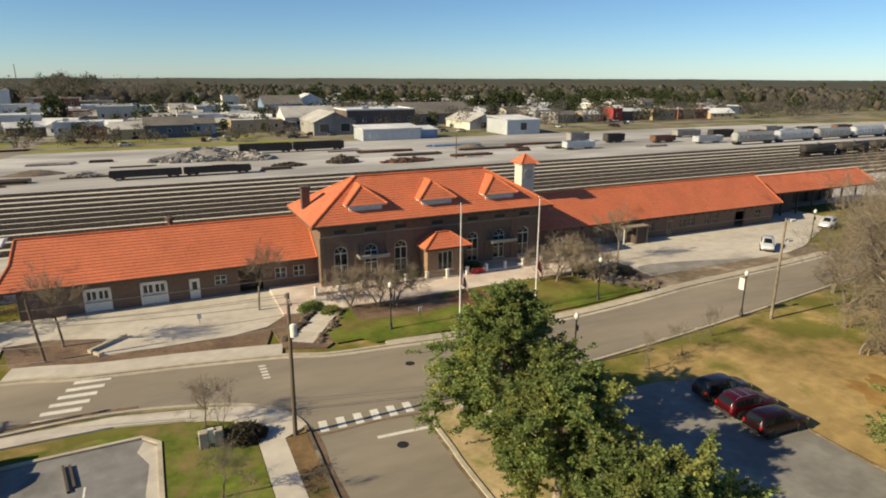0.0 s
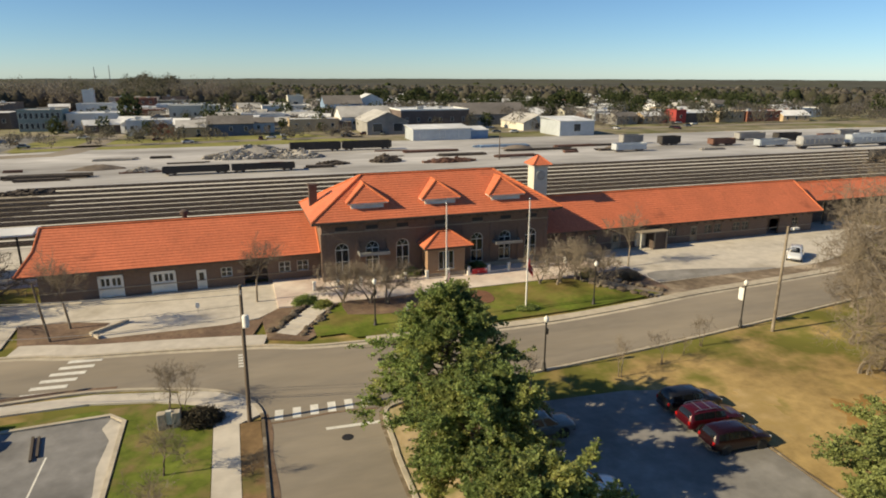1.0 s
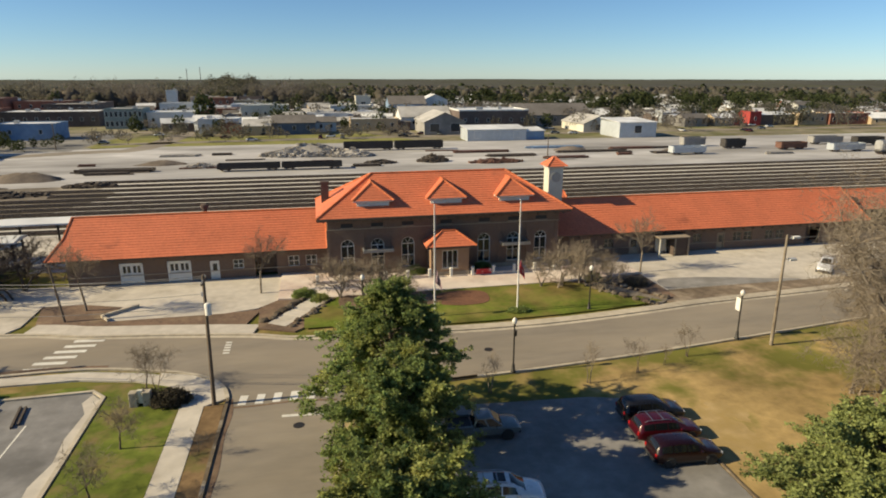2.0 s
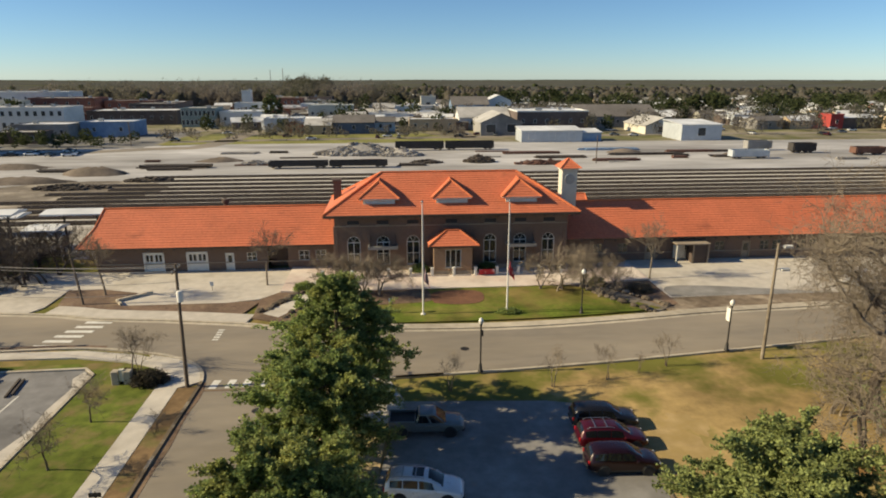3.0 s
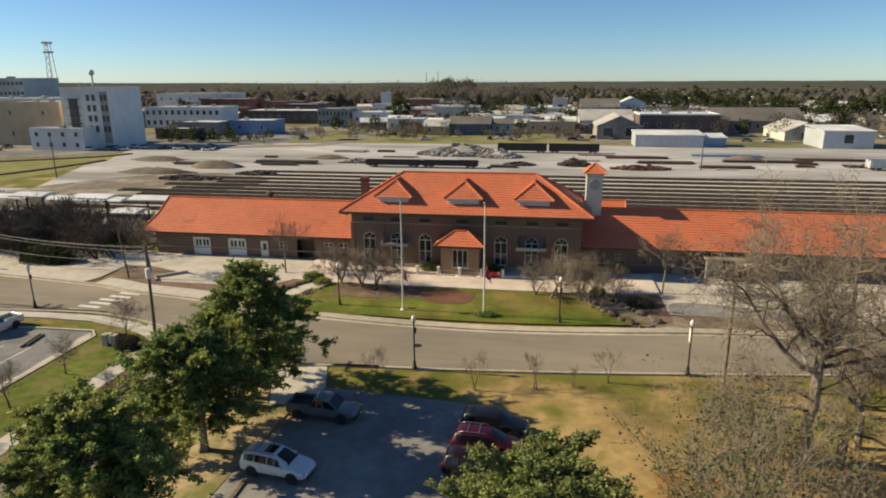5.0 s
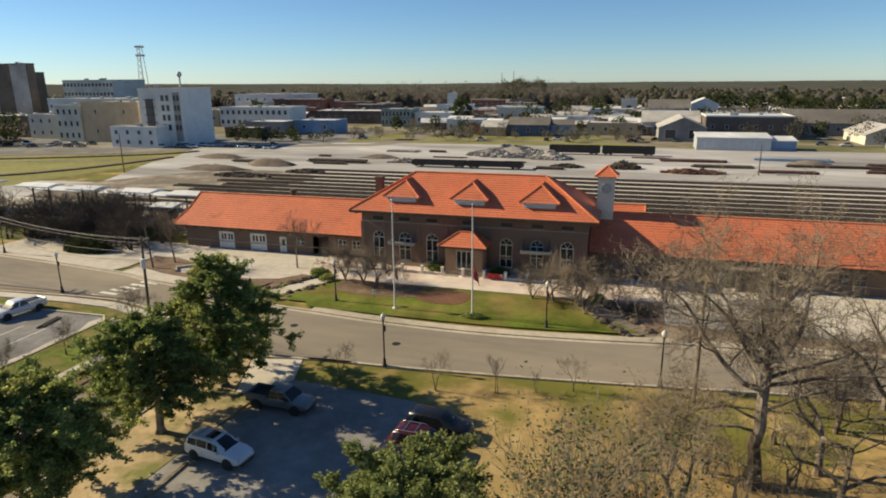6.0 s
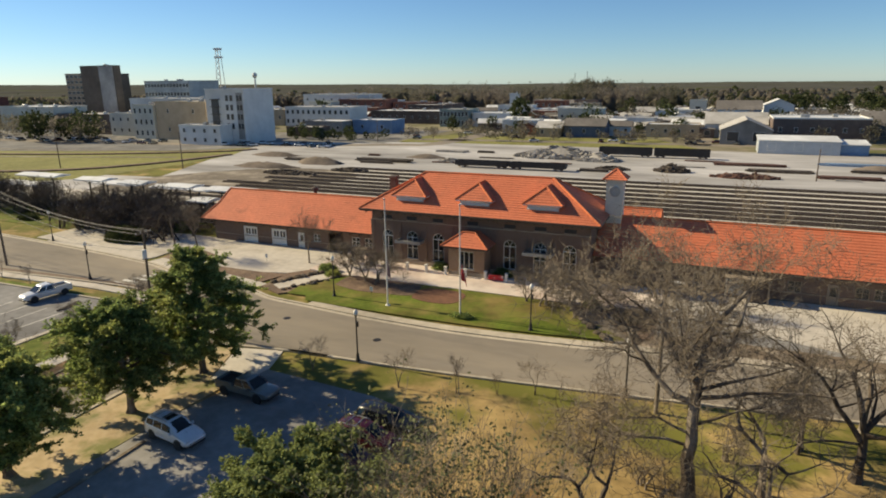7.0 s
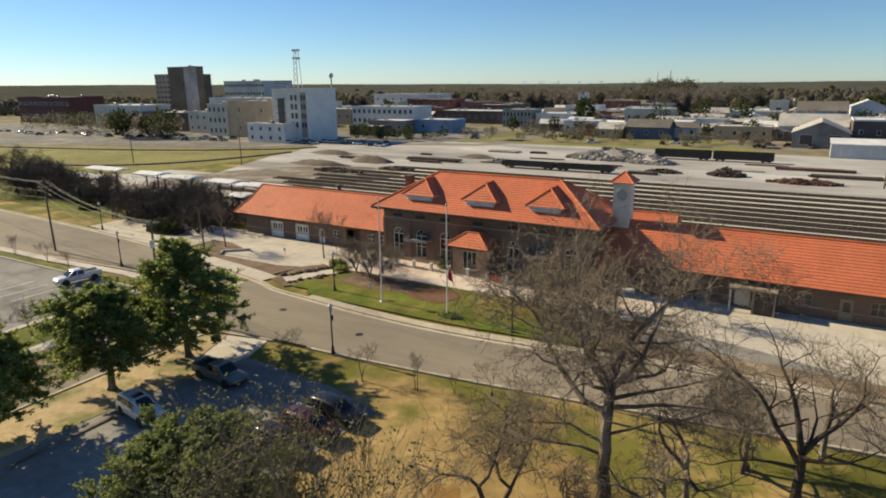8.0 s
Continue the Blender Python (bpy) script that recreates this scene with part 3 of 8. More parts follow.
for k in range(6):
    x0 = 10.5 + 1.33 * k
    Form().prism([(x0, 39.5), (x0 + 0.62, 39.45), (x0 + 0.75, 40.95), (x0 + 0.13, 41.0)], -0.1, STREET + 0.012).ob("crosswalk_stripe", PAINT, label="worn white crosswalk stripe", category="road marking", group="side street crosswalk", kind="structure")
for k in range(5):
    Form().prism([(8.1, 49.6 + 0.6 * k), (8.7, 49.55 + 0.6 * k), (8.72, 49.85 + 0.6 * k), (8.12, 49.9 + 0.6 * k)], -0.1, STREET + 0.012).ob("crosswalk_stripe", PAINT, label="short faded white crosswalk dash", category="road marking", group="faded dashes", kind="structure")
Form().prism([(14.0, 37.0), (18.0, 36.75), (18.0, 37.1), (14.0, 37.35)], -0.1, STREET + 0.012).ob("stop_line", PAINT, label="white stop line on asphalt", category="road marking", kind="structure")
for x, y in ((15.3, 35.6), (32.6, 45.6), (20.5, 47.2)):
    cover = thing("manhole_cover", (x, y, STREET), "dark round iron manhole cover in the street", "manhole cover")
    Form().lathe([(0.42, STREET - 0.05), (0.42, STREET + 0.012), (0.36, STREET + 0.02)], 20, at=(x, y, 0)).ob("lid", BLACK, cover)
for k in range(5):
    x = -4.5 - 3.0 * k
    Form().box(x, 33.5, 0.0, x + 0.12, 39.5, 0.036).ob("bay_line", PAINT, label="faded white parking bay line", category="road marking", group="car park bays", kind="structure")


# ---- the depot ----
def course_plane(f, e0, e1, r0, r1, step=0.42, lift=0.045):
    """A tiled roof slope from its eave e0-e1 up to its top r0-r1, stepped in overlapping courses."""
    e0, e1, r0, r1 = (Vector(p) for p in (e0, e1, r0, r1))
    nrm = (e1 - e0).cross(r0 - e0 if (r0 - e0).length > 0.1 else r1 - e0).normalized()
    if nrm.z < 0:
        nrm = -nrm
    n = max(2, round(((r0 + r1) / 2 - (e0 + e1) / 2).length / step))
    rings = []
    for i in range(n):
        a = i / n
        lo0, lo1 = e0.lerp(r0, a), e1.lerp(r1, a)
        rings += [[lo0, lo1], [lo0 + nrm * lift, lo1 + nrm * lift]]
    f.loft(rings + [[r0, r1]], caps=False, close=False)


def cap_line(f, a, b, r=0.13, step=0.45):
    """A line of round ridge tiles, each a little flared, from a to b."""
    a, b = Vector(a), Vector(b)
    n = max(1, round((b - a).length / step))
    pts, rad = [], []
    for i in range(n):
        pts += [a.lerp(b, i / n), a.lerp(b, (i + 0.96) / n)]
        rad += [r * 1.14, r * 0.94]
    f.tube(pts, rad, 6)


def hip_roof(parent, x0, x1, y0, y1, ze, zr, hip, name="roof"):
    """Hipped tile roof; hip is how far in the ridge ends."""
    ym = (y0 + y1) / 2
    rl, rr = (x0 + hip, ym, zr), (x1 - hip, ym, zr)
    A, B, C, D = (x0, y0, ze), (x1, y0, ze), (x1, y1, ze), (x0, y1, ze)
    for e0, e1, r0, r1 in ((A, B, rl, rr), (B, C, rr, rr), (C, D, rr, rl), (D, A, rl, rl)):
        f = Form()
        course_plane(f, e0, e1, r0, r1)
        roof = f.ob("roof_slope", TILE, parent, "orange clay tile roof slope")
    for p, q in ((A, rl), (D, rl), (B, rr), (C, rr), (rl, rr)):
        caps = Form()
        cap_line(caps, Vector(p) + Vector((0, 0, 0.06)), Vector(q) + Vector((0, 0, 0.06)))
        caps.ob("ridge_tiles", CAP, parent)


def gable_roof(parent, x0, x1, y0, y1, ze, zr, yr, rx0=None, rx1=None, flare=None):
    """Two tile slopes; flare is the place along x where the western verge kicks out, half way up."""
    rx0, rx1 = x0 if rx0 is None else rx0, x1 if rx1 is None else rx1
    zm = (ze + zr) / 2
    w = (x0 + rx0) / 2 if flare is None else flare
    e = (x1 + rx1) / 2
    for ys in (y0, y1):
        ym = (ys + yr) / 2
        f = Form()
        ends = ((x0, x1), (w, e), (rx0, rx1)) if ys == y0 else ((x1, x0), (e, w), (rx1, rx0))
        for (a0, a1), (b0, b1), ya, yb, za, zb in ((ends[0], ends[1], ys, ym, ze, zm), (ends[1], ends[2], ym, yr, zm, zr)):
            course_plane(f, (a0, ya, za), (a1, ya, za), (b0, yb, zb), (b1, yb, zb))
        f.ob("roof_slope", TILE, parent, "long orange clay tile roof slope")
        for k, (xa, xm, xb) in enumerate(((x0, w, rx0), (x1, e, rx1))):
            caps = Form()
            cap_line(caps, (xa, ys, ze + 0.05), (xm, ym, zm + 0.05), 0.11)
            cap_line(caps, (xm, ym, zm + 0.05), (xb, yr, zr + 0.05), 0.11)
            caps.ob("verge_tiles", CAP, parent)
    caps = Form()
    cap_line(caps, (rx0, yr, zr + 0.05), (rx1, yr, zr + 0.05))
    caps.ob("ridge_tiles", CAP, parent)


def wall_with_openings(f, x0, x1, z0, z1, y0, y1, openings):
    """A front wall (outer face at y0) with rectangular or arched openings (x0, x1, z0, z1, arched) that go through it."""
    ops = sorted(openings)
    cuts = [x0]
    for o in ops:
        cuts += [o[0], o[1]]
    cuts.append(x1)
    for i in range(0, len(cuts), 2):
        if cuts[i + 1] - cuts[i] > 0.005:
            f.box(cuts[i], y0, z0, cuts[i + 1], y1, z1)
    for a, b, c, d, arched in ops:
        if c > z0 + 0.01:
            f.box(a, y0, z0, b, y1, c)
        if not arched:
            f.box(a, y0, d, b, y1, z1)
        else:
            r, m, n = (b - a) / 2, (a + b) / 2, 10
            pts = [(m - r * math.cos(math.pi * k / n), d - r + r * math.sin(math.pi * k / n)) for k in range(n + 1)]
            for (xa, za), (xb, zb) in zip(pts, pts[1:]):
                f.add([(xa, y0, za), (xb, y0, zb), (xb, y0, z1), (xa, y0, z1), (xa, y1, za), (xb, y1, zb), (xb, y1, z1), (xa, y1, z1)],
                      [(0, 1, 2, 3), (7, 6, 5, 4), (0, 4, 5, 1), (3, 2, 6, 7)])


def window(parent, a, b, c, d, y, arched=False, cols=2, rows=2, frame_mat=None, name="window"):
    """Frame, glazing bars and panes set 12 cm into an opening whose outer face is at y."""
    fm = frame_mat or WHITE
    yf = y + 0.12
    r, m = (b - a) / 2, (a + b) / 2
    spring = d - r if arched else d
    w = 0.09
    f = Form()
    bars = []
    f.box(a, yf, c, a + w, yf + 0.1, spring).box(b - w, yf, c, b, yf + 0.1, spring).box(a + w, yf, c, b - w, yf + 0.1, c + w).box(a + w, yf, spring - w, b - w, yf + 0.1, spring)
    for k in range(1, cols):
        x = a + (b - a) * k / cols
        bars.append(Form().box(x - 0.04, yf + 0.01, c + w, x + 0.04, yf + 0.09, spring - w))
    for k in range(1, rows):
        z = c + (spring - c) * k / rows
        bars.append(Form().box(a + w, yf + 0.02, z - 0.03, b - w, yf + 0.08, z + 0.03))
    if arched:
        n = 10
        arc = lambda q, s: (m - s * math.cos(q), spring + s * math.sin(q))
        for k in range(n):
            q0, q1 = math.pi * k / n, math.pi * (k + 1) / n
            ring = [arc(q0, r), arc(q1, r), arc(q1, r - w), arc(q0, r - w)]
            f.add([(x, yf, z) for x, z in ring] + [(x, yf + 0.1, z) for x, z in ring], [(0, 1, 2, 3), (7, 6, 5, 4), (3, 2, 6, 7)])
        for q in (math.pi / 3, 2 * math.pi / 3):
            x, z = arc(q, r - w)
            bars.append(Form().tube([(m, yf + 0.05, spring), (x, yf + 0.05, z)], [0.03, 0.03], 4))
    win = f.ob(name, fm, parent, "white arched window frame" if arched else "", weld=True)
    for bar in bars:
        bar.ob("glazing_bar", fm, win)
    g = Form()
    g.box(a + 0.02, yf + 0.045, c + 0.02, b - 0.02, yf + 0.06, spring)
    if arched:
        n = 10
        pts = [(m - (r - 0.02) * math.cos(math.pi * k / n), spring + (r - 0.02) * math.sin(math.pi * k / n)) for k in range(n + 1)]
        g.add([(x, yf + 0.05, z) for x, z in pts], [tuple(range(n + 1))])
    g.ob("pane", GLASS, win)
    return win


# main block
main = thing("depot_building", (33.6, 70.2, PLAZA), "two-storey brown brick railway depot with orange hipped tile roof", "depot")
Z0, YF, YB, XL, XR = PLAZA, 70.2, 80.9, 18.5, 49.0
arches = [(20.9, False), (24.7, True), (28.6, False), (38.7, False), (42.7, True), (46.5, False)]
ops = [(x - 0.85, x + 0.85, Z0 + 0.75, 5.0, True) for x, _ in arches]
f = Form()
wall_with_openings(f, XL, XR, Z0 - 0.3, 7.65, YF, YF + 0.4, ops)
f.ob("wall", BRICK, main, "brown brick front wall with arched openings", weld=True)
Form().box(XL, YB - 0.4, 0, XR, YB, 7.65).ob("wall", BRICK, main)
Form().box(XL, YF + 0.4, 0, XL + 0.4, YB - 0.4, 7.65).ob("wall", BRICK, main)
Form().box(XR - 0.4, YF + 0.4, 0, XR, YB - 0.4, 7.65).ob("wall", BRICK, main)
Form().box(XL + 0.4, YF + 0.4, 7.4, XR - 0.4, YB - 0.4, 7.6).ob("upper_floor", SOFFIT, main)
for x, _ in arches:
    w = window(main, x - 0.85, x + 0.85, Z0 + 0.75, 5.0, YF, True, 2, 2)
    sur = Form()
    n = 12
    for k in range(n):
        q0, q1 = math.pi * k / n, math.pi * (k + 1) / n
        ring = [(x - s * math.cos(q), 4.15 + s * math.sin(q)) for q, s in ((q0, 1.22), (q1, 1.22), (q1, 0.9), (q0, 0.9))]
        sur.add([(a, YF - 0.06, b) for a, b in ring] + [(a, YF, b) for a, b in ring], [(0, 1, 2, 3), (0, 4, 5, 1), (2, 6, 7, 3), (1, 5, 6, 2), (3, 7, 4, 0)])
    sur.ob("arch_surround", BRICK, main, "raised brick arch over the window", weld=True)
    Form().box(x - 1.0, YF - 0.12, Z0 + 0.6, x + 1.0, YF, Z0 + 0.75, 0.02).ob("sill", STONE, main, "stone window sill")
# small attic windows under the eaves, pilasters, bands
for x in (20.9, 24.7, 28.6, 33.6, 38.7, 42.7, 46.5):
    Form().box(x - 0.75, YF - 0.03, 6.55, x + 0.75, YF - 0.002, 7.05).ob("attic_window", DARKTRIM, main, "dark attic window under the eaves")
    Form().box(x - 0.82, YF - 0.06, 6.42, x + 0.82, YF - 0.002, 6.53).ob("sill", STONE, main)
for x in (18.45, 22.7, 26.6, 30.5, 36.6, 40.6, 44.6, 48.55):
    Form().box(x - 0.3 + 0.2, YF - 0.09, Z0 - 0.1, x + 0.3 + 0.1, YF - 0.001, 6.3, 0.02).ob("pilaster", BRICK, main)
Form().box(XL - 0.05, YF - 0.12, 6.28, XR + 0.05, YF - 0.095, 6.4).ob("stone_band", STONE, main, "pale stone belt course")
Form().box(XL - 0.06, YF - 0.14, Z0 - 0.2, XR + 0.06, YF - 0.1, Z0 + 0.55).ob("plinth", STONE, main, "stone plinth")
# roof
EX0, EX1, EY0, EY1, EZ, RZ = 17.2, 50.3, 68.9, 82.2, 8.0, 12.45
hip_roof(main, EX0, EX1, EY0, EY1, EZ, RZ, 7.4)
Form().box(EX0 + 0.05, EY0 + 0.05, EZ - 0.34, EX1 - 0.05, EY1 - 0.05, EZ - 0.02).ob("soffit", SOFFIT, main, "dark timber eaves soffit")
for k in range(27):
    x = EX0 + 0.9 + k * 1.2
    Form().box(x - 0.07, EY0 + 0.25, EZ - 0.56, x + 0.07, YF, EZ - 0.34).ob("eaves_bracket", SOFFIT, main)
Form().ribbon([(EX0 + 0.01, EY0 - 0.07), (EX1 - 0.01, EY0 - 0.07)], 0.13, EZ - 0.17, EZ - 0.02).ob("gutter", SOFFIT, main, "dark metal eaves gutter")


def dormer(xc):
    zs, y0, half = 9.85, 70.1, 2.6
    slope = (RZ - EZ) / ((EY1 - EY0) / 2)
    yroof = lambda z: EY0 + (z - EZ) / slope
    d = Form()
    A, B = (xc - half, y0, zs), (xc + half, y0, zs)
    ap = (xc, 72.35, 11.8)
    ry = (xc, yroof(11.8) + 0.1, 11.8)
    ca, cb = (xc - half, yroof(zs) + 0.1, zs), (xc + half, yroof(zs) + 0.1, zs)
    course_plane(d, A, B, ap, ap)
    course_plane(d, ca, A, ry, ap)
    course_plane(d, B, cb, ap, ry)
    dm = d.ob("dormer", TILE, main, "hipped roof dormer with orange tiles")
    caps = Form()
    for p, q in ((A, ap), (B, ap), (ap, ry)):
        cap_line(caps, Vector(p) + Vector((0, 0, 0.05)), Vector(q) + Vector((0, 0, 0.05)), 0.12)
    caps.ob("ridge_tiles", CAP, dm)
    Form().box(xc - half + 0.08, y0 + 0.08, zs - 0.14, xc + half - 0.08, yroof(zs), zs - 0.02).ob("soffit", WHITE, dm, "white painted dormer soffit")
    v = Form()
    wy, wx = y0 + 0.35, half - 0.55
    v.box(xc - wx, wy + 0.08, 8.7, xc + wx, yroof(zs) + 0.3, zs - 0.15)
    v.ob("dormer_wall", STUCCO, dm, "cream dormer front")
    s = Form()
    for k in range(5):
        z = 9.22 + 0.09 * k
        s.add([(xc - wx + 0.1, wy, z), (xc + wx - 0.1, wy, z), (xc + wx - 0.1, wy + 0.07, z + 0.09), (xc - wx + 0.1, wy + 0.07, z + 0.09)], [(0, 1, 2, 3)])
    s.ob("louvre", WHITE, dm, "white louvred dormer vent")


for xc in (24.3, 33.7, 42.8):
    dormer(xc)

# chimney on the west hip
ch = Form().box(18.0, 76.7, 7.0, 19.0, 77.7, 11.1).box(17.9, 76.6, 11.1, 19.1, 77.8, 11.4, 0.03)
ch.ob("chimney", SOOTY, main, "brown brick chimney with corbelled cap")

# short vent stack behind the west wing ridge
vs = thing("vent_stack", (2.7, 79.6, 6.6), "short dark vent stack with a wide cap", "vent")
Form().lathe([(0.30, 5.6), (0.30, 7.9), (0.52, 7.95), (0.52, 8.35), (0.2, 8.55)], 12, at=(2.7, 79.6, 0)).ob("flue", SOOTY, vs, smooth=40)

# porch
porch = Form()
PX0, PX1 = 31.15, 36.1
wall_with_openings(porch, PX0, PX1, 0.0, 4.2, 67.75, 68.05, [(32.6, 34.65, Z0 + 0.9, 3.6, False)])
porch.box(PX0, 68.05, 0.0, PX0 + 0.3, YF, 4.2).box(PX1 - 0.3, 68.05, 0.0, PX1, YF, 4.2)
porch.ob("porch_wall", TANBRICK, main, "tan brick porch wall", weld=True)
window(main, 32.6, 34.65, Z0 + 0.9, 3.6, 67.75, False, 3, 1, name="porch_window")
Form().box(32.45, 67.62, Z0 + 0.78, 34.8, 67.75, Z0 + 0.9).ob("sill", STONE, main)
Form().box(PX0 - 0.06, 67.68, Z0 - 0.2, PX1 + 0.06, 67.749, Z0 + 0.5).ob("plinth", STONE, main)
pr = Form()
PA, PB, PC, PD = (30.4, 66.7, 4.35), (36.85, 66.7, 4.35), (36.85, YF, 4.35), (30.4, YF, 4.35)
PL, PR = (32.8, 68.7, 5.9), (34.5, 68.7, 5.9)
PLb, PRb = (32.8, YF, 5.9), (34.5, YF, 5.9)
course_plane(pr, PA, PB, PL, PR)
course_plane(pr, PD, PA, PLb, PL)
course_plane(pr, PB, PC, PR, PRb)
pr.add([PL, PR, PRb, PLb], [(0, 1, 2, 3)])
proof = pr.ob("porch_roof", TILE, main, "small orange hipped porch roof")
caps = Form()
for p, q in ((PA, PL), (PB, PR), (PL, PR)):
    cap_line(caps, Vector(p) + Vector((0, 0, 0.05)), Vector(q) + Vector((0, 0, 0.05)), 0.11)
caps.ob("ridge_tiles", CAP, proof)
Form().box(30.5, 66.8, 4.1, 36.75, YF, 4.32).ob("porch_soffit", SOFFIT, main)

# flat entrance canopies
for x in (24.7, 42.7):
    Form().box(x - 1.9, 68.6, 3.55, x + 1.9, YF, 3.62).box(x - 1.9, 68.6, 3.62, x + 1.9, 68.72, 3.9).box(x - 1.9, 68.72, 3.62, x - 1.78, YF, 3.9).box(x + 1.78, 68.72, 3.62, x + 1.9, YF, 3.9).ob("canopy", GALV, main, "flat grey metal entrance canopy")
    for s in (-1.6, 1.6):
        Form().cyl((x + s, 68.75, 3.9), (x + s, YF, 5.1), 0.03, n=6).ob("canopy_rod", BLACK, main)

# bell tower at the east end
TX, TY, TZ = 50.68, 77.12, 12.62
tower = thing("clock_tower", (TX, TY, 0), "slim cream stucco tower with orange pyramid roof", "tower")
Form().box(TX - 1.05, TY - 1.0, 0, TX + 1.05, TY + 1.0, TZ - 0.3).ob("shaft", STUCCO, tower)
Form().box(TX - 1.2, TY - 1.15, TZ - 0.3, TX + 1.2, TY + 1.15, TZ - 0.04, 0.03).ob("cornice", STUCCO, tower)
tr = Form()
tc = [(TX - 1.5, TY - 1.48, TZ), (TX + 1.5, TY - 1.48, TZ), (TX + 1.5, TY + 1.48, TZ), (TX - 1.5, TY + 1.48, TZ)]
ta = (TX, TY, TZ + 1.25)
for k in range(4):
    course_plane(tr, tc[k], tc[(k + 1) % 4], ta, ta)
for p in tc:
    cap_line(tr, Vector(p) + Vector((0, 0, 0.04)), Vector(ta) + Vector((0, 0, 0.04)), 0.09)
tr.ob("roof", TILE, tower, "orange tile pyramid roof")
Form().lathe([(0.72, TY - 0.96), (0.72, TY - 1.06), (0.6, TY - 1.08), (0.6, TY - 1.03)], 24, "y", (TX, 0, 11.1)).ob("round_vent", GALV, tower, "round grey vent opening")


# ---- wings ----
def wing(name, label, x0, x1, rx0, rx1, ops, wx0, wx1, joinery=WHITE, flare=None):
    w = thing(name, ((x0 + x1) / 2, 72.7, 0.1), label, "depot wing")
    f = Form()
    wall_with_openings(f, wx0, wx1, 0.0, 3.75, 72.7, 73.05, [(a, b, c, d, False) for a, b, c, d, k in ops])
    f.ob("wall", BRICK, w, "dark brown brick wall", weld=True)
    Form().box(wx0, 82.0, 0, wx1, 82.35, 3.75).ob("wall", BRICK, w)
    for xa in (wx0, wx1 - 0.3):
        Form().add([(xa, 73.05, 0), (xa + 0.3, 73.05, 0), (xa + 0.3, 82.0, 0), (xa, 82.0, 0), (xa, 73.05, 4.0), (xa + 0.3, 73.05, 4.0), (xa + 0.3, 82.0, 4.0), (xa, 82.0, 4.0), (xa, 77.2, 7.4), (xa + 0.3, 77.2, 7.4)],
                   [(0, 3, 7, 8, 4), (1, 5, 9, 6, 2), (0, 4, 5, 1), (3, 2, 6, 7), (4, 8, 9, 5), (8, 7, 6, 9), (0, 1, 2, 3)]).ob("gable_wall", BRICK, w)
    gable_roof(w, x0, x1, 71.75, 82.85, 3.6, 7.75, 77.2, rx0, rx1, flare)
    Form().box(x0 + 0.15, 71.85, 3.36, x1 - 0.15, 72.7, 3.56).ob("soffit", SOFFIT, w, "dark eaves soffit")
    Form().box(wx0, 72.62, 1.15, wx1, 72.697, 1.24).ob("stone_band", STONE, w, "thin pale stone band")
    n = int((x1 - x0) / 1.6)
    for k in range(n):
        x = x0 + 0.8 + k * 1.6
        Form().box(x - 0.06, 71.95, 3.1, x + 0.06, 72.68, 3.36).ob("eaves_bracket", SOFFIT, w)
    for a, b, c, d, k in ops:
        if k == "doors":
            fd = Form()
            m = (a + b) / 2
            for p, q in ((a + 0.1, m - 0.01), (m + 0.01, b - 0.1)):
                fd.box(p, 72.8, c + 0.02, q, 72.88, c + 1.35).box(p, 72.8, d - 0.3, q, 72.88, d - 0.1)
                for e in (0, 0.44, 0.88):
                    fd.box(p + (q - p - 0.14) * e / 0.88, 72.8, c + 1.35, p + (q - p - 0.14) * e / 0.88 + 0.14, 72.88, d - 0.3)
            door = fd.ob("double_door", WHITE, w, "white panelled double door with upper panes", weld=True)
            Form().box(a + 0.12, 72.83, c + 1.3, b - 0.12, 72.85, d - 0.25).ob("pane", GLASS, door)
            Form().box(a - 0.08, 72.64, c, a + 0.1, 72.8, d + 0.05).box(b - 0.1, 72.64, c, b + 0.08, 72.8, d + 0.05).box(a - 0.08, 72.64, d - 0.1, b + 0.08, 72.8, d + 0.08).ob("door_frame", WHITE, w, "white door frame")
        elif k == "door":
            door = Form().box(a + 0.08, 72.8, c, b - 0.08, 72.86, d - 0.08).ob("door", joinery, w, "panelled door with an upper pane")
            Form().box(a + 0.25, 72.79, c + 1.0, b - 0.25, 72.798, d - 0.3).ob("pane", GLASS, door)
            Form().box(a - 0.05, 72.64, c, a + 0.08, 72.8, d).box(b - 0.08, 72.64, c, b + 0.05, 72.8, d).box(a - 0.05, 72.64, d - 0.08, b + 0.05, 72.8, d + 0.08).ob("door_frame", joinery, w)
        elif k == "win":
            window(w, a, b, c, d, 72.7, False, 2, 2, frame_mat=joinery)
        else:
            Form().box(a, 74.5, 0.0, b, 74.6, d).ob("recess_wall", BRICK, w)
    return w


wing("west_wing", "long low brick depot wing with orange tile roof", -14.5, 18.4, -12.7, 18.4,
     [(-6.6, -4.1, 0.1, 2.65, "doors"), (-1.1, 1.5, 0.1, 2.65, "doors"), (3.9, 4.9, 0.1, 2.4, "door"), (6.6, 7.9, 1.3, 2.5, "win"), (9.3, 12.0, 0.1, 3.0, "open"), (13.4, 14.8, 1.2, 2.6, "win"), (15.6, 17.0, 1.2, 2.6, "win")], -12.6, 18.5, flare=-13.1)
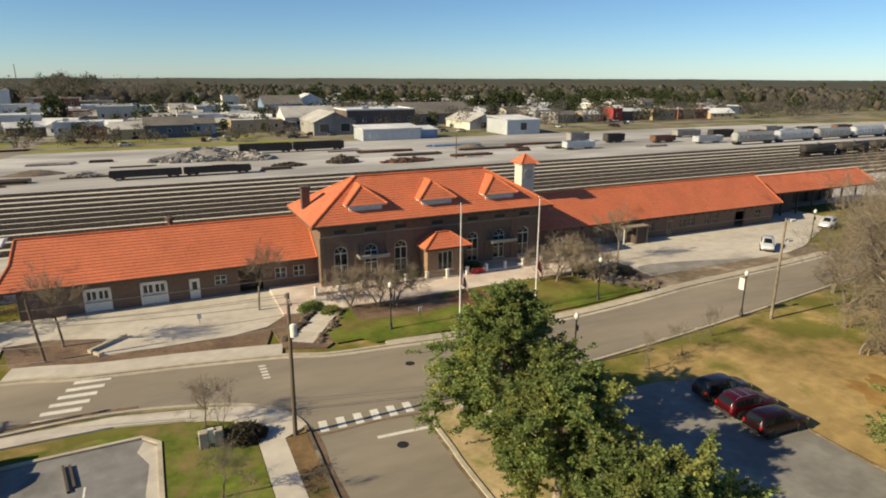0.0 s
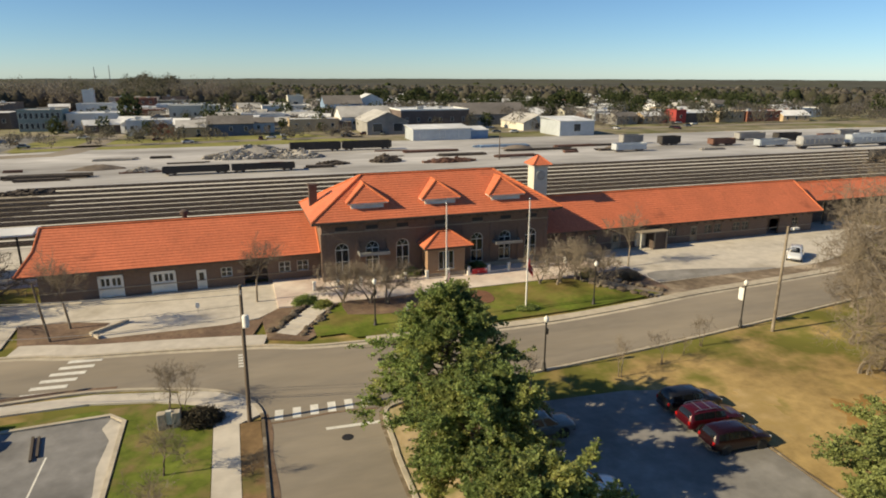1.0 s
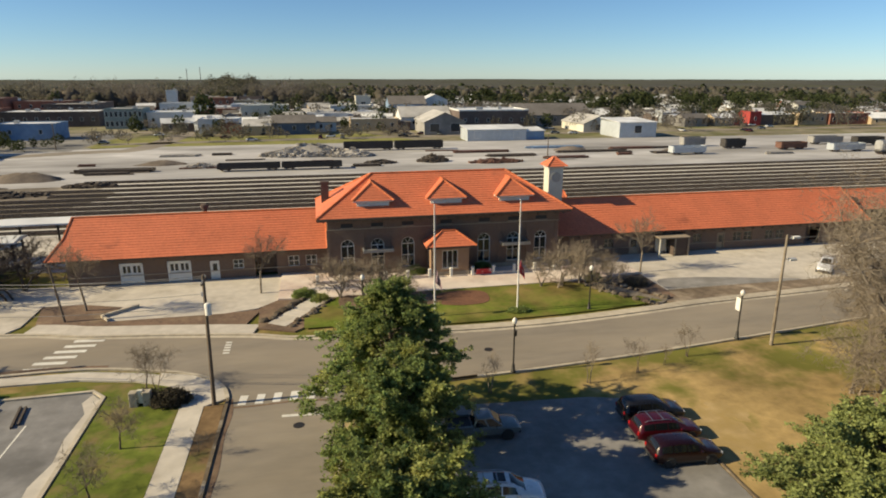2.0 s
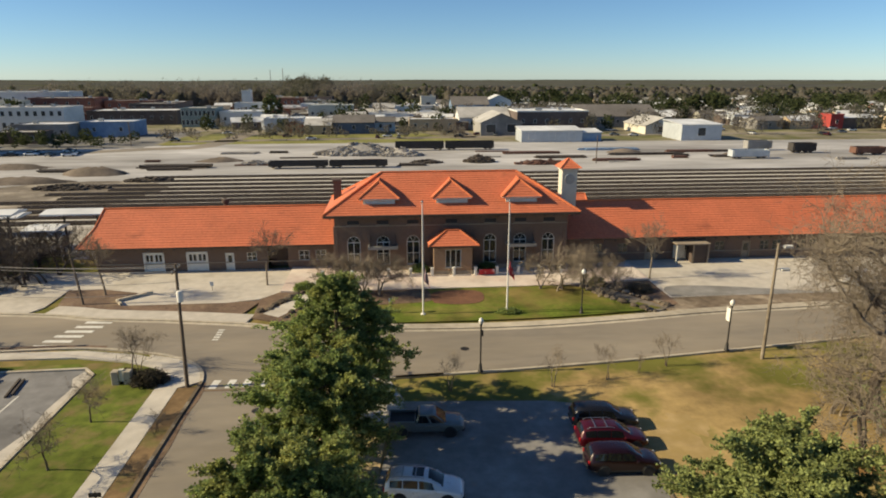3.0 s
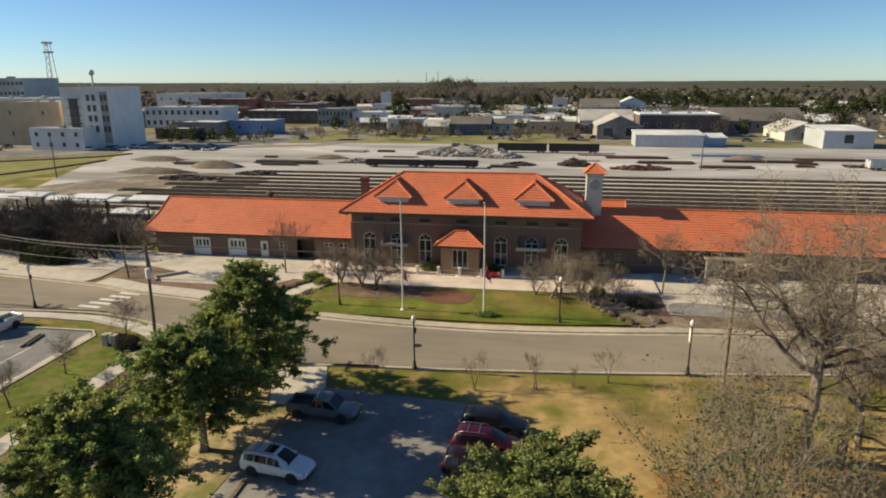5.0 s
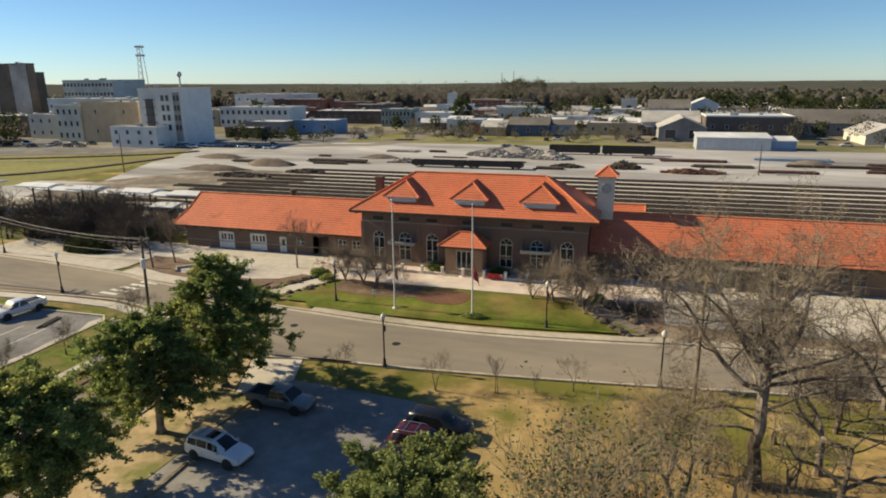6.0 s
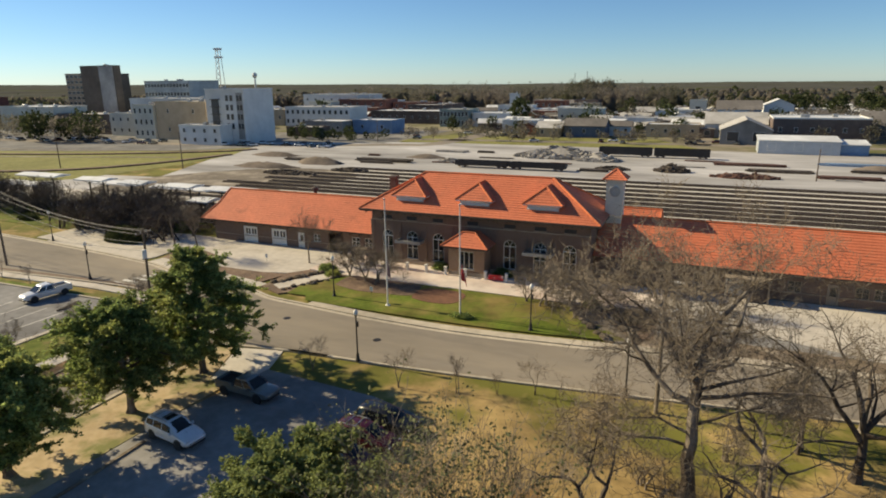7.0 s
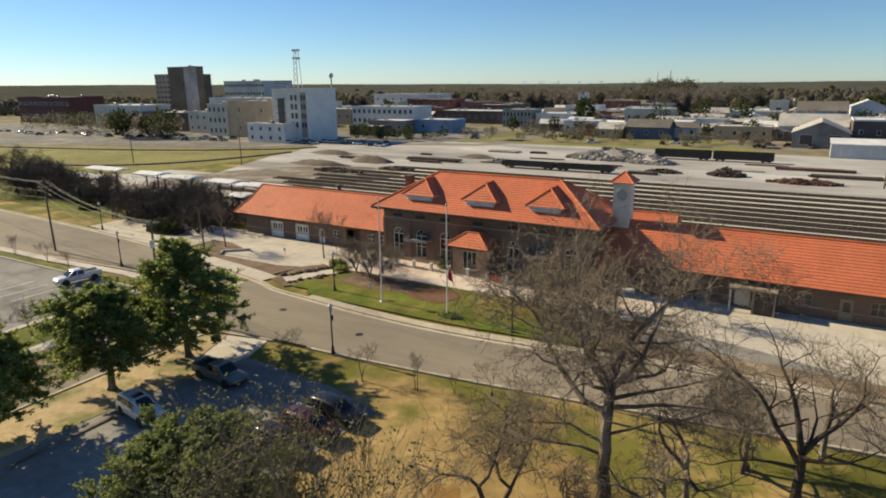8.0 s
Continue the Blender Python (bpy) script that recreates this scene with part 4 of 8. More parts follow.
wing("east_wing", "long low brick depot wing with orange tile roof", 49.2, 100.3, 49.2, 99.0,
     [(53.5, 54.9, 1.2, 2.6, "win"), (57.0, 58.4, 1.2, 2.6, "win"), (61.0, 62.4, 0.1, 2.5, "door"), (65.5, 67.6, 0.1, 2.6, "doors"), (71.0, 72.4, 1.2, 2.6, "win"), (75.0, 76.1, 0.1, 2.5, "door"), (77.6, 79.0, 1.2, 2.6, "win"), (79.4, 80.8, 1.2, 2.6, "win"), (83.0, 84.4, 1.2, 2.6, "win"), (84.8, 86.2, 1.2, 2.6, "win"), (90.0, 92.4, 0.1, 2.7, "open"), (95.0, 96.4, 1.2, 2.6, "win")], 49.05, 99.3, STONE)
# white framed entrance shelter on the east wing
sh = thing("entrance_shelter", (67, 71.5, 0.1), "small cream-framed entrance shelter against the brick wing", "shelter")
Form().box(64.4, 70.4, 2.75, 69.2, 72.6, 2.9, 0.02).ob("roof", STONE, sh)
for x in (64.6, 66.9, 69.0):
    Form().box(x - 0.09, 70.5, 0.1, x + 0.09, 70.68, 2.75).ob("post", STONE if x > 65 else STUCCO, sh)
# solid block added to darken the shelter's inside and widen its shadow
Form().box(66.9, 70.7, 0.1, 69.05, 72.6, 2.74).ob("booth", SOOTY, sh, "dark solid block added at the shelter's end")
Form().box(64.9, 72.3, 0.4, 66.5, 72.55, 2.3).ob("notice_board", STUCCO, sh, "pale notice board under the shelter")
# platform canopy beyond the east wing
can = thing("platform_canopy", (112, 78, 0.1), "open platform canopy with orange tile roof on dark posts", "canopy")
gable_roof(can, 99.5, 131, 74.6, 83.6, 4.6, 6.9, 79.1)
Form().box(99.7, 74.8, 4.3, 130.8, 83.4, 4.55).ob("soffit", SOFFIT, can)
Form().box(99.7, 82.9, 0, 130.6, 83.2, 4.3).ob("back_wall", SOOTY, can, "dark brick wall behind the platform")
Form().box(99.7, 77.0, 0, 110.0, 82.9, 4.3).ob("store_room", SOOTY, can, "dark brick store room under the canopy")
for k in range(7):
    for y in (75.6, 82.6):
        Form().box(101 + 4.2 * k - 0.12, y - 0.12, 0.05, 101 + 4.2 * k + 0.12, y + 0.12, 4.3).ob("post", BLACK, can)
# rear canopy behind the main block
rc = thing("rear_canopy", (52, 83, 0.1), "orange tiled rear platform canopy", "canopy")
gable_roof(rc, 30, 56, 82.4, 89.4, 5.2, 7.2, 85.9)
for k in range(6):
    Form().box(31 + 4.8 * k - 0.12, 85.8, 0.05, 31 + 4.8 * k + 0.12, 86.04, 6.8).ob("post", BLACK, rc)

# white posts and low wall along the plaza
PW = 67.3
for k in range(13):
    x = 17.0 + 2.78 * k
    p = thing("bollard", (x, PW, PLAZA), "white square masonry post along the plaza wall", "bollard", "plaza posts")
    Form().box(x - 0.17, PW - 0.17, PLAZA, x + 0.17, PW + 0.17, PLAZA + 1.0, 0.02).ob("shaft", WHITE, p)
    Form().box(x - 0.22, PW - 0.22, PLAZA + 1.0, x + 0.22, PW + 0.22, PLAZA + 1.13, 0.05).ob("cap", WHITE, p)
for k in range(12):
    if k in (5, 6):
        continue
    x = 17.0 + 2.78 * k
    lw = thing("low_wall", (x + 1.39, PW, PLAZA), "low pale masonry wall between white posts", "wall", "plaza walls")
    Form().box(x + 0.2, PW - 0.11, PLAZA, x + 2.58, PW + 0.11, PLAZA + 0.32, 0.02).ob("coping", PAVER, lw)


# steps up from the street
def steps(name, a, b, width, n, z1, label, material=CONCRETE):
    a, b = Vector(a), Vector(b)
    d = (b - a).normalized()
    nr = Vector((-d.y, d.x))
    s = thing(name, (a.x, a.y, 0.1), label, "stairs")
    for k in range(n):
        p, q = a.lerp(b, k / n), a.lerp(b, (k + 1) / n)
        l = [p - nr * width / 2, p + nr * width / 2, q + nr * width / 2, q - nr * width / 2]
        Form().prism([(v.x, v.y) for v in reversed(l)] if False else [(l[0].x, l[0].y), (l[3].x, l[3].y), (l[2].x, l[2].y), (l[1].x, l[1].y)], -0.2, 0.13 + (z1 - 0.13) * (k + 1) / n).ob("step", material, s)
    return d, nr


def boulder(x, y, z, r, seed, label):
    """A rough stone: a squashed ball of flats, sunk a little into the ground."""
    rng = np.random.default_rng(seed)
    b = thing("stone", (x, y, z), label, "stone", "stones beside the steps")
    rings = []
    for k, (pr, pz) in enumerate(((0.75, -0.25), (1.0, 0.1), (0.9, 0.42), (0.5, 0.66))):
        rings.append([(x + r * pr * rng.uniform(0.8, 1.15) * math.cos(q), y + r * 0.8 * pr * rng.uniform(0.8, 1.15) * math.sin(q), z + r * pz * rng.uniform(0.85, 1.15)) for q in (2 * math.pi * i / 8 for i in range(8))])
    Form().loft(rings).ob("rock", ROCK, b)


steps("stairs", (12.7, 55.5), (17.2, 62.3), 2.2, 6, PLAZA, "pale concrete steps up to the plaza")
steps("stairs", (55.6, 53.8), (50.0, 61.3), 1.9, 6, PLAZA, "weathered brown stone steps up to the plaza", MUD)
rng_b = np.random.default_rng(58)
for a, b, wd, n in (((12.7, 55.5), (17.2, 62.3), 2.2, 11), ((55.6, 53.8), (50.0, 61.3), 1.9, 13)):
    a, b = Vector(a), Vector(b)
    d = (b - a).normalized()
    side = Vector((-d.y, d.x))
    for sd in (-1, 1):
        for k in range(n):
            c = a.lerp(b, (k + rng_b.uniform(0.1, 0.9)) / n) + side * sd * (wd / 2 + rng_b.uniform(0.25, 0.75))
            boulder(c.x, c.y, 0.12 + 0.17 * k / n, rng_b.uniform(0.28, 0.62), 5800 + k + 40 * (sd + 1) + int(a.x), "dark rough boulder beside the steps")
low = thing("edging_wall", (-5, 61, 0.1), "low pale concrete edging wall in the forecourt", "wall")
Form().ribbon([(-2.6, 64.0), (-5.6, 61.3), (-4.6, 60.0)], 0.3, 0.05, 0.42).ob("coping", KERB, low)


# ---- trees ----
def mesh_of(name, verts, faces, material):
    me = bpy.data.meshes.new(name)
    me.from_pydata(verts, [], faces)
    me.materials.append(material)
    return me


def leaf_cloud(rng, centres, per, spread, size, sag=0.15):
    """Folded leaf sprays scattered round clump centres; returns verts and faces."""
    n = len(centres) * per
    c = np.repeat(centres, per, axis=0) + rng.normal(0, 1, (n, 3)) * np.array(spread)
    d = rng.normal(0, 1, (n, 3))
    d[:, 2] = np.abs(d[:, 2]) * 0.6 - sag
    d /= np.linalg.norm(d, axis=1)[:, None]
    s = np.cross(d, rng.normal(0, 1, (n, 3)))
    s /= np.linalg.norm(s, axis=1)[:, None]
    u = np.cross(d, s)
    L = (size * rng.uniform(0.6, 1.4, n))[:, None]
    W = L * 0.32
    v = np.stack([c, c + d * L * 0.5 + s * W + u * W * 0.35, c + d * L, c + d * L * 0.5 - s * W + u * W * 0.35], axis=1).reshape(-1, 3)
    return v, np.arange(n * 4).reshape(-1, 4)


def segs_mesh(name, segs, material, fine=3, coarse=7):
    f = Form()
    for p, q, a, b in segs:
        if b == 0:  # a last twig, drawn to a point
            d = (q - p).normalized()
            e = d.orthogonal().normalized() * a
            g = d.cross(e)
            k = len(f.v)
            f.v += [tuple(p + e), tuple(p - e * 0.5 + g * 0.87), tuple(p - e * 0.5 - g * 0.87), tuple(q)]
            f.f += [(k, k + 1, k + 3), (k + 1, k + 2, k + 3), (k + 2, k, k + 3)]
            continue
        f.tube([p, q], [a, b], coarse if a > 0.09 else (4 if a > 0.03 else fine), caps=a > 0.05)
    return mesh_of(name, f.v, f.f, material)


def grow(rng, segs, p, d, length, r, level, spread=0.55, lift=0.12, kids=(2, 3), droop=0.0, tips=None, minr=0.012, bend=0.13):
    """One limb in a few bends, then its children."""
    if level <= 0:
        q = p + (d + Vector((0, 0, lift * 0.5 - droop))).normalized() * length
        segs.append((p, q, max(r, minr), 0))
        if tips is not None:
            tips.append(q)
        return
    n = 3 if level > 1 else 2
    for k in range(n):
        d = (d + Vector(rng.normal(0, bend, 3)) + Vector((0, 0, lift * 0.5 - droop))).normalized()
        q = p + d * (length / n)
        r2 = max(r * (0.86 if level else 0.6), minr * 0.6)
        segs.append((p, q, max(r, minr), r2))
        p, r = q, r2
        if level > 0 and k < n - 1 and rng.random() < 0.75:
            side = (d + Vector(rng.normal(0, 1, 3)) * spread * 1.2).normalized()
            grow(rng, segs, p, side, length * rng.uniform(0.45, 0.7), r * 0.5, level - 1, spread, lift, kids, droop, tips, minr, bend)
    for _ in range(rng.integers(kids[0], kids[1] + 1)):
        a = (d + Vector(rng.normal(0, 1, 3)) * spread).normalized()
        grow(rng, segs, p, a, length * rng.uniform(0.62, 0.85), r * rng.uniform(0.6, 0.75), level - 1, spread, lift, kids, droop, tips, minr, bend)


def evergreen(at, height, radius, label, seed, leaf=LEAF, low=1.6, boughs=95, per=8, size=0.19, trunk_r=0.32, cone=0.5):
    """A broad evergreen: a trunk, boughs set round it at all heights, and leaf sprays that fan out along each bough."""
    rng = np.random.default_rng(seed)
    t = thing("tree", at, label, "tree", "evergreen street trees")
    segs, cs = [], []
    lean = Vector((rng.normal(0, 0.25), rng.normal(0, 0.25), 0))
    axis = lambda h: Vector((lean.x * h / height + 0.12 * math.sin(h * 0.9 + seed), lean.y * h / height + 0.12 * math.cos(h * 0.7 + seed), h))
    hs = [0, 0.35] + [low * 0.6 + (height * 0.96 - low * 0.6) * k / 8 for k in range(9)]
    for k in range(len(hs) - 1):
        r = lambda h: trunk_r * (1.4 if h == 0 else max(0.07, 1.0 - 0.92 * h / height))
        segs.append((axis(hs[k]), axis(hs[k + 1]), r(hs[k]), r(hs[k + 1])))
    for k in range(boughs):
        u = (k + rng.random()) / boughs
        h = low + (height - low) * u ** 1.1
        v = (h - low) / (height - low)
        env = radius * (min(1.0, 0.62 + 1.6 * v) if v < 0.25 else 1.0) * max(0.05, 1 - max(0.0, v - 0.25) / 0.75) ** (0.35 + cone * 0.65)
        L = env * rng.uniform(0.5, 1.25) * (0.92 + 0.14 * math.sin(v * 24 + seed)) + 0.2
        q = k * 2.39996 + rng.uniform(-0.5, 0.5)
        up = -0.12 + 0.55 * v + rng.normal(0, 0.12)
        d = Vector((math.cos(q), math.sin(q), up)).normalized()
        p0 = axis(h * 0.9)
        mid = p0 + d * L * 0.55 + Vector((0, 0, 0.12 * L))
        tip = p0 + d * L + Vector((0, 0, -0.03 * L))
        br = max(0.025, 0.085 * L / radius)
        segs += [(p0, mid, br, br * 0.6), (mid, tip, br * 0.6, 0.012)]
        for i in range(int(6 + 11 * L / radius)):  # twigs that carry the sprays of leaves
            w = 0.30 + 0.70 * rng.random() ** 0.8
            b0 = p0.lerp(mid, w / 0.55) if w < 0.55 else mid.lerp(tip, (w - 0.55) / 0.45)
            td = (d * 0.85 + Vector(rng.normal(0, 0.55, 3)) + Vector((0, 0, 0.16))).normalized()
            tl = rng.uniform(0.45, 1.35) * (0.55 + 0.12 * L)
            segs.append((b0, b0 + td * tl, 0.016, 0.006))
            for e in range(9):
                cs.append(tuple(b0 + td * tl * (0.15 + 0.11 * e) + Vector((0, 0, -0.10 * tl * (e / 8) ** 2))))
    o = new("trunk", segs_mesh("trunk", segs, BARK))
    o.parent = t
    cs = np.array(cs)
    cs = cs[cs[:, 2] > low * 0.7]
    v, fc = leaf_cloud(rng, cs, per, (0.085, 0.085, 0.06), size)
    crown = new("crown", mesh_of("crown", v.tolist(), fc.tolist(), leaf))
    crown.parent = t
    return t


evergreen((21.7, 33.6, 0.06), 12.3, 5.6, "tall dark green evergreen street tree with dense leaves", 3, low=2.6, boughs=128, cone=0.62)
evergreen((21.6, 25.9, 0.06), 9.3, 4.9, "broad green evergreen tree on a bare dirt strip", 5, low=2.9, boughs=108, cone=0.25)
evergreen((20.8, 16.8, 0.06), 9.0, 4.8, "broad green evergreen tree on a bare dirt strip", 8, low=2.8, boughs=112, cone=0.25)
evergreen((44.6, 16.4, 0.0), 8.7, 5.2, "rounded light olive-green evergreen tree beside the car park", 13, leaf=LEAF2, low=1.0, boughs=150, trunk_r=0.22, cone=0.1)


def bare_tree(name, at, height, r, seed, label, bark=BARK, level=5, spread=0.5, lean=(0, 0), lift=0.14, leaves=0, group="", droop=0.0, minr=0.014, stems=1, kids=(2, 3), trunk=0.3, bend=0.13, twig=None, splay=0.32):
    rng = np.random.default_rng(seed)
    t = thing(name, at, label, "tree", group)
    segs, tips = [], []
    for k in range(stems):
        d = Vector((lean[0] + rng.normal(0, min(splay, 0.12) if stems == 1 else splay), lean[1] + rng.normal(0, min(splay, 0.12) if stems == 1 else splay), 1)).normalized()
        p = Vector((0.0, 0.0, -0.1)) + (Vector((rng.normal(0, 0.2), rng.normal(0, 0.2), 0)) if stems > 1 else Vector())
        q = p + Vector((0, 0, 0.4))
        segs.append((p, q, r * 1.4, r * 1.02))
        for j in range(3):
            d = (d + Vector((rng.normal(0, 0.10), rng.normal(0, 0.10), 0.02)) * min(1.0, splay / 0.08)).normalized()
            q2 = q + d * height * trunk / 3
            segs.append((q, q2, r * (1.02 - 0.07 * j), r * (0.95 - 0.07 * j)))
            q = q2
        for _ in range(3 if stems == 1 else 2):
            a = (d + Vector(rng.normal(0, 1, 3)) * spread).normalized()
            a.z = max(a.z, 0.35)
            grow(rng, segs, q, a.normalized(), height * 0.26, r * 0.6, level, spread, lift, kids, droop, tips, minr, bend)
    thick = [s for s in segs if s[2] > 0.045]
    thin = [s for s in segs if s[2] <= 0.045]
    o = new("trunk", segs_mesh("trunk", thick, bark))
    o.parent = t
    if stems > 1:
        tagged(o, "cluster of bare stems", kind="stuff")
    if thin:
        o = new("branchwork", segs_mesh("branchwork", thin, twig or (TWIG if bark != BARKDARK else BARKDARK)))
        o.parent = t
        tagged(o, "fine bare winter twigs", kind="stuff")
    if leaves and tips:
        pick = rng.choice(len(tips), min(leaves, len(tips)), replace=False)
        v, fc = leaf_cloud(rng, np.array([tuple(tips[i]) for i in pick]), 7, (0.25, 0.25, 0.25), 0.17)
        o = new("leaves", mesh_of("leaves", v.tolist(), fc.tolist(), LEAFY))
        o.parent = t
        tagged(o, "sparse yellow-green leaves", kind="stuff")
    return t


# large bare trees on the rough grass
def crooked_tree(at, trunk_h, r, limbs, seed, label, bark, level=3, twig=None, minr=0.012, kids=(2, 3)):
    """A trunk and named main limbs (start height, heading, rise, length, radius), each kinked and carrying finer growth."""
    rng = np.random.default_rng(seed)
    t = thing("bare_tree", at, label, "tree")
    segs, tips = [], []
    p = Vector((0, 0, -0.1))
    for k in range(6):
        q = Vector((rng.normal(0, 0.10), rng.normal(0, 0.10), trunk_h * (k + 1) / 6))
        segs.append((p, q, r * (1.45 if k == 0 else 1.0 - 0.06 * k), r * (1.0 - 0.06 * (k + 1))))
        p = q
    for h, az, el, length, lr in limbs:
        d = Vector((math.cos(radians(az)) * math.cos(radians(el)), math.sin(radians(az)) * math.cos(radians(el)), math.sin(radians(el))))
        p = Vector((0, 0, h)) + d * r * 0.5
        n = max(4, int(length / 1.1))
        for k in range(n):
            d = (d + Vector(rng.normal(0, 0.2, 3)) + Vector((0, 0, 0.03))).normalized()
            q = p + d * (length / n)
            a, b = lr * (1 - 0.8 * k / n), lr * (1 - 0.8 * (k + 1) / n)
            segs.append((p, q, a, b))
            p = q
            if k > 0:
                for _ in range(2 if rng.random() < 0.55 else 1):
                    side = (d * 0.6 + Vector(rng.normal(0, 1, 3)) * 0.8 + Vector((0, 0, 0.25))).normalized()
                    grow(rng, segs, p, side, length * rng.uniform(0.16, 0.30), b * 0.55, level, 0.7, 0.06, kids, 0.0, tips, minr, 0.24)
        grow(rng, segs, p, d, length * 0.25, lr * 0.2, level, 0.7, 0.06, kids, 0.0, tips, minr, 0.24)
    for name, lo, hi, m in (("trunk", 0.045, 9, bark), ("branchwork", -1, 0.045, twig or TWIG)):
        o = new(name, segs_mesh(name, [s for s in segs if lo < s[2] <= hi], m))
        o.parent = t
        if name == "branchwork":
            tagged(o, "fine bare winter twigs", kind="stuff")
    return t


crooked_tree((62.1, 31.0, 0), 8.3, 0.44, ((6.6, 182, 10, 9.6, 0.20), (7.8, 168, 42, 6.5, 0.17), (8.1, 150, 58, 8.0, 0.18), (8.2, 80, 82, 8.6, 0.24), (8.1, 18, 56, 7.6, 0.19), (7.4, 4, 30, 5.0, 0.14), (7.0, -8, 8, 6.6, 0.15),
             (7.6, -80, 38, 6.0, 0.15), (7.9, 95, 44, 7.0, 0.16), (8.0, 230, 55, 6.5, 0.15), (8.1, 300, 60, 6.0, 0.14), (3.8, 192, 4, 6.6, 0.11), (4.6, 215, 22, 5.5, 0.10), (5.2, 15, 16, 5.0, 0.10), (5.6, 120, 25, 5.5, 0.11)),
             21, "tall bare winter tree with twisted pale limbs", BARK, 4)
crooked_tree((72.0, 37.2, 0), 3.6, 0.34, ((2.7, 178, 60, 8.0, 0.19), (3.4, 110, 80, 6.4, 0.22), (3.5, 8, 58, 6.0, 0.19), (2.6, 188, 6, 6.6, 0.10), (3.1, -2, 18, 5.0, 0.13), (3.3, -70, 46, 4.4, 0.12), (3.3, 60, 50, 4.6, 0.12)),
             23, "dark bare tree with low forked crooked limbs", BARKDARK, 2, BARKDARK)
bare_tree("bare_tree", (66.2, 28.4, 0), 10.5, 0.22, 22, "bare grey winter tree with tangled branches", BARK, 4, 0.7, (0.05, 0.0), 0.06, bend=0.24, trunk=0.24)
bare_tree("bare_tree", (66.4, 33.4, 0), 11.0, 0.24, 29, "bare grey winter tree with tangled branches", BARK, 4, 0.7, (0.0, 0.0), 0.05, bend=0.24, trunk=0.22)
bare_tree("bare_tree", (79.0, 36.0, 0), 11.0, 0.3, 24, "bare brown winter tree on rough grass", BARK, 5, 0.6, bend=0.2)
bare_tree("bare_tree", (73.5, 44.0, 0), 9.0, 0.22, 25, "bare grey tree beside the street", BARK, 5, 0.6, bend=0.2)
bare_tree("bare_tree", (69.0, 39.5, 0), 7.0, 0.14, 26, "tangled bare shrub tree beside the street", BARK, 5, 0.8, stems=3, lift=0.02)
bare_tree("bare_tree", (86.0, 47.5, 0), 10.0, 0.25, 28, "bare grey tree beside the street", BARK, 5, 0.6, bend=0.2)
bare_tree("bare_tree", (57.2, 25.6, 0), 9.5, 0.17, 30, "low bare tree with dark sprawling limbs", BARKDARK, 5, 0.75, stems=2, lift=0.03, bend=0.24, twig=TWIG)
# thin leafy saplings in a clump
for k, (x, y, h, lv) in enumerate(((51.9, 12.2, 12.6, 60), (53.2, 12.9, 11.8, 40), (54.4, 14.4, 11.0, 25), (52.2, 14.8, 11.6, 60), (53.2, 16.4, 10.8, 40), (51.6, 16.4, 10.4, 60), (55.0, 16.8, 10.0, 15))):
    bare_tree("sapling", (x, y, 0), h, 0.08, 331 + k, "tall thin saplings with sparse yellow-green leaves", BARKPALE, 4, 0.26, kids=(1, 2), stems=3, leaves=lv * 2, lift=0.26, minr=0.012, group="sapling clump", trunk=0.36, splay=0.07, bend=0.18, twig=BARKPALE)
for k, (x, y, h) in enumerate(((59.0, 21.5, 7.0), (67.0, 22.0, 7.5), (63.0, 20.5, 7.5), (70.0, 26.5, 6.5), (75.0, 33.0, 6.0), (64.5, 36.5, 4.0), (61.0, 16.0, 8.0), (66.5, 17.5, 8.0), (56.5, 20.0, 5.0), (73.0, 24.0, 7.0), (61.0, 28.6, 5.0), (64.2, 31.2, 5.5), (63.0, 27.0, 4.5), (59.6, 31.6, 3.6))):
    bare_tree("brush", (x, y, 0), h, 0.08, 351 + k, "tangle of thin bare brush in dry grass", BARKPALE, 4, 0.75, stems=4, lift=0.05, minr=0.012, group="roadside brush", trunk=0.2, bend=0.26, kids=(1, 2))

# leafless crape myrtles round the plaza
myrtle = bare_tree("crape_myrtle", (22.3, 61.1, 0.25), 5.4, 0.10, 41, "leafless crape myrtle with pale multiple stems", BARKPALE, 5, 0.50, stems=3, lift=0.07, twig=TWIG, group="plaza crape myrtles", minr=0.011, trunk=0.24)
myrtle_b = bare_tree("crape_myrtle", (45.9, 60.6, 0.25), 5.8, 0.11, 42, "leafless crape myrtle with a dense twiggy crown", BARKPALE, 5, 0.55, stems=3, lift=0.05, twig=TWIG, group="plaza crape myrtles", minr=0.012, trunk=0.24)
for k, (src, x, y, z, s) in enumerate(((0, 19.4, 62.0, 0.3, 1.0), (1, 24.4, 60.8, 0.25, 0.95), (1, 48.8, 61.5, 0.25, 1.0), (0, 49.8, 58.2, 0.15, 0.85), (0, 43.6, 61.4, 0.28, 0.8), (0, 53.0, 62.2, 0.2, 0.7))):
    copy_thing((myrtle, myrtle_b)[src], pose(x, y, z, 0, 0, 50 * k) @ Matrix.Diagonal((s, s, s, 1)))
slim = bare_tree("street_tree", (-7.9, 63.8, 0.12), 6.6, 0.12, 47, "slim leafless tree with a straight pale trunk", BARKPALE, 5, 0.42, lift=0.16, group="slim forecourt trees", minr=0.010, trunk=0.40, twig=TWIG, splay=0.02)
for k, (x, y, z, sc) in enumerate(((10.4, 66.0, 0.1, 0.95), (58.4, 64.6, 0.1, 0.95))):
    copy_thing(slim, pose(x, y, z, 0, 0, 80 + 110 * k) @ Matrix.Diagonal((sc, sc, sc, 1)))
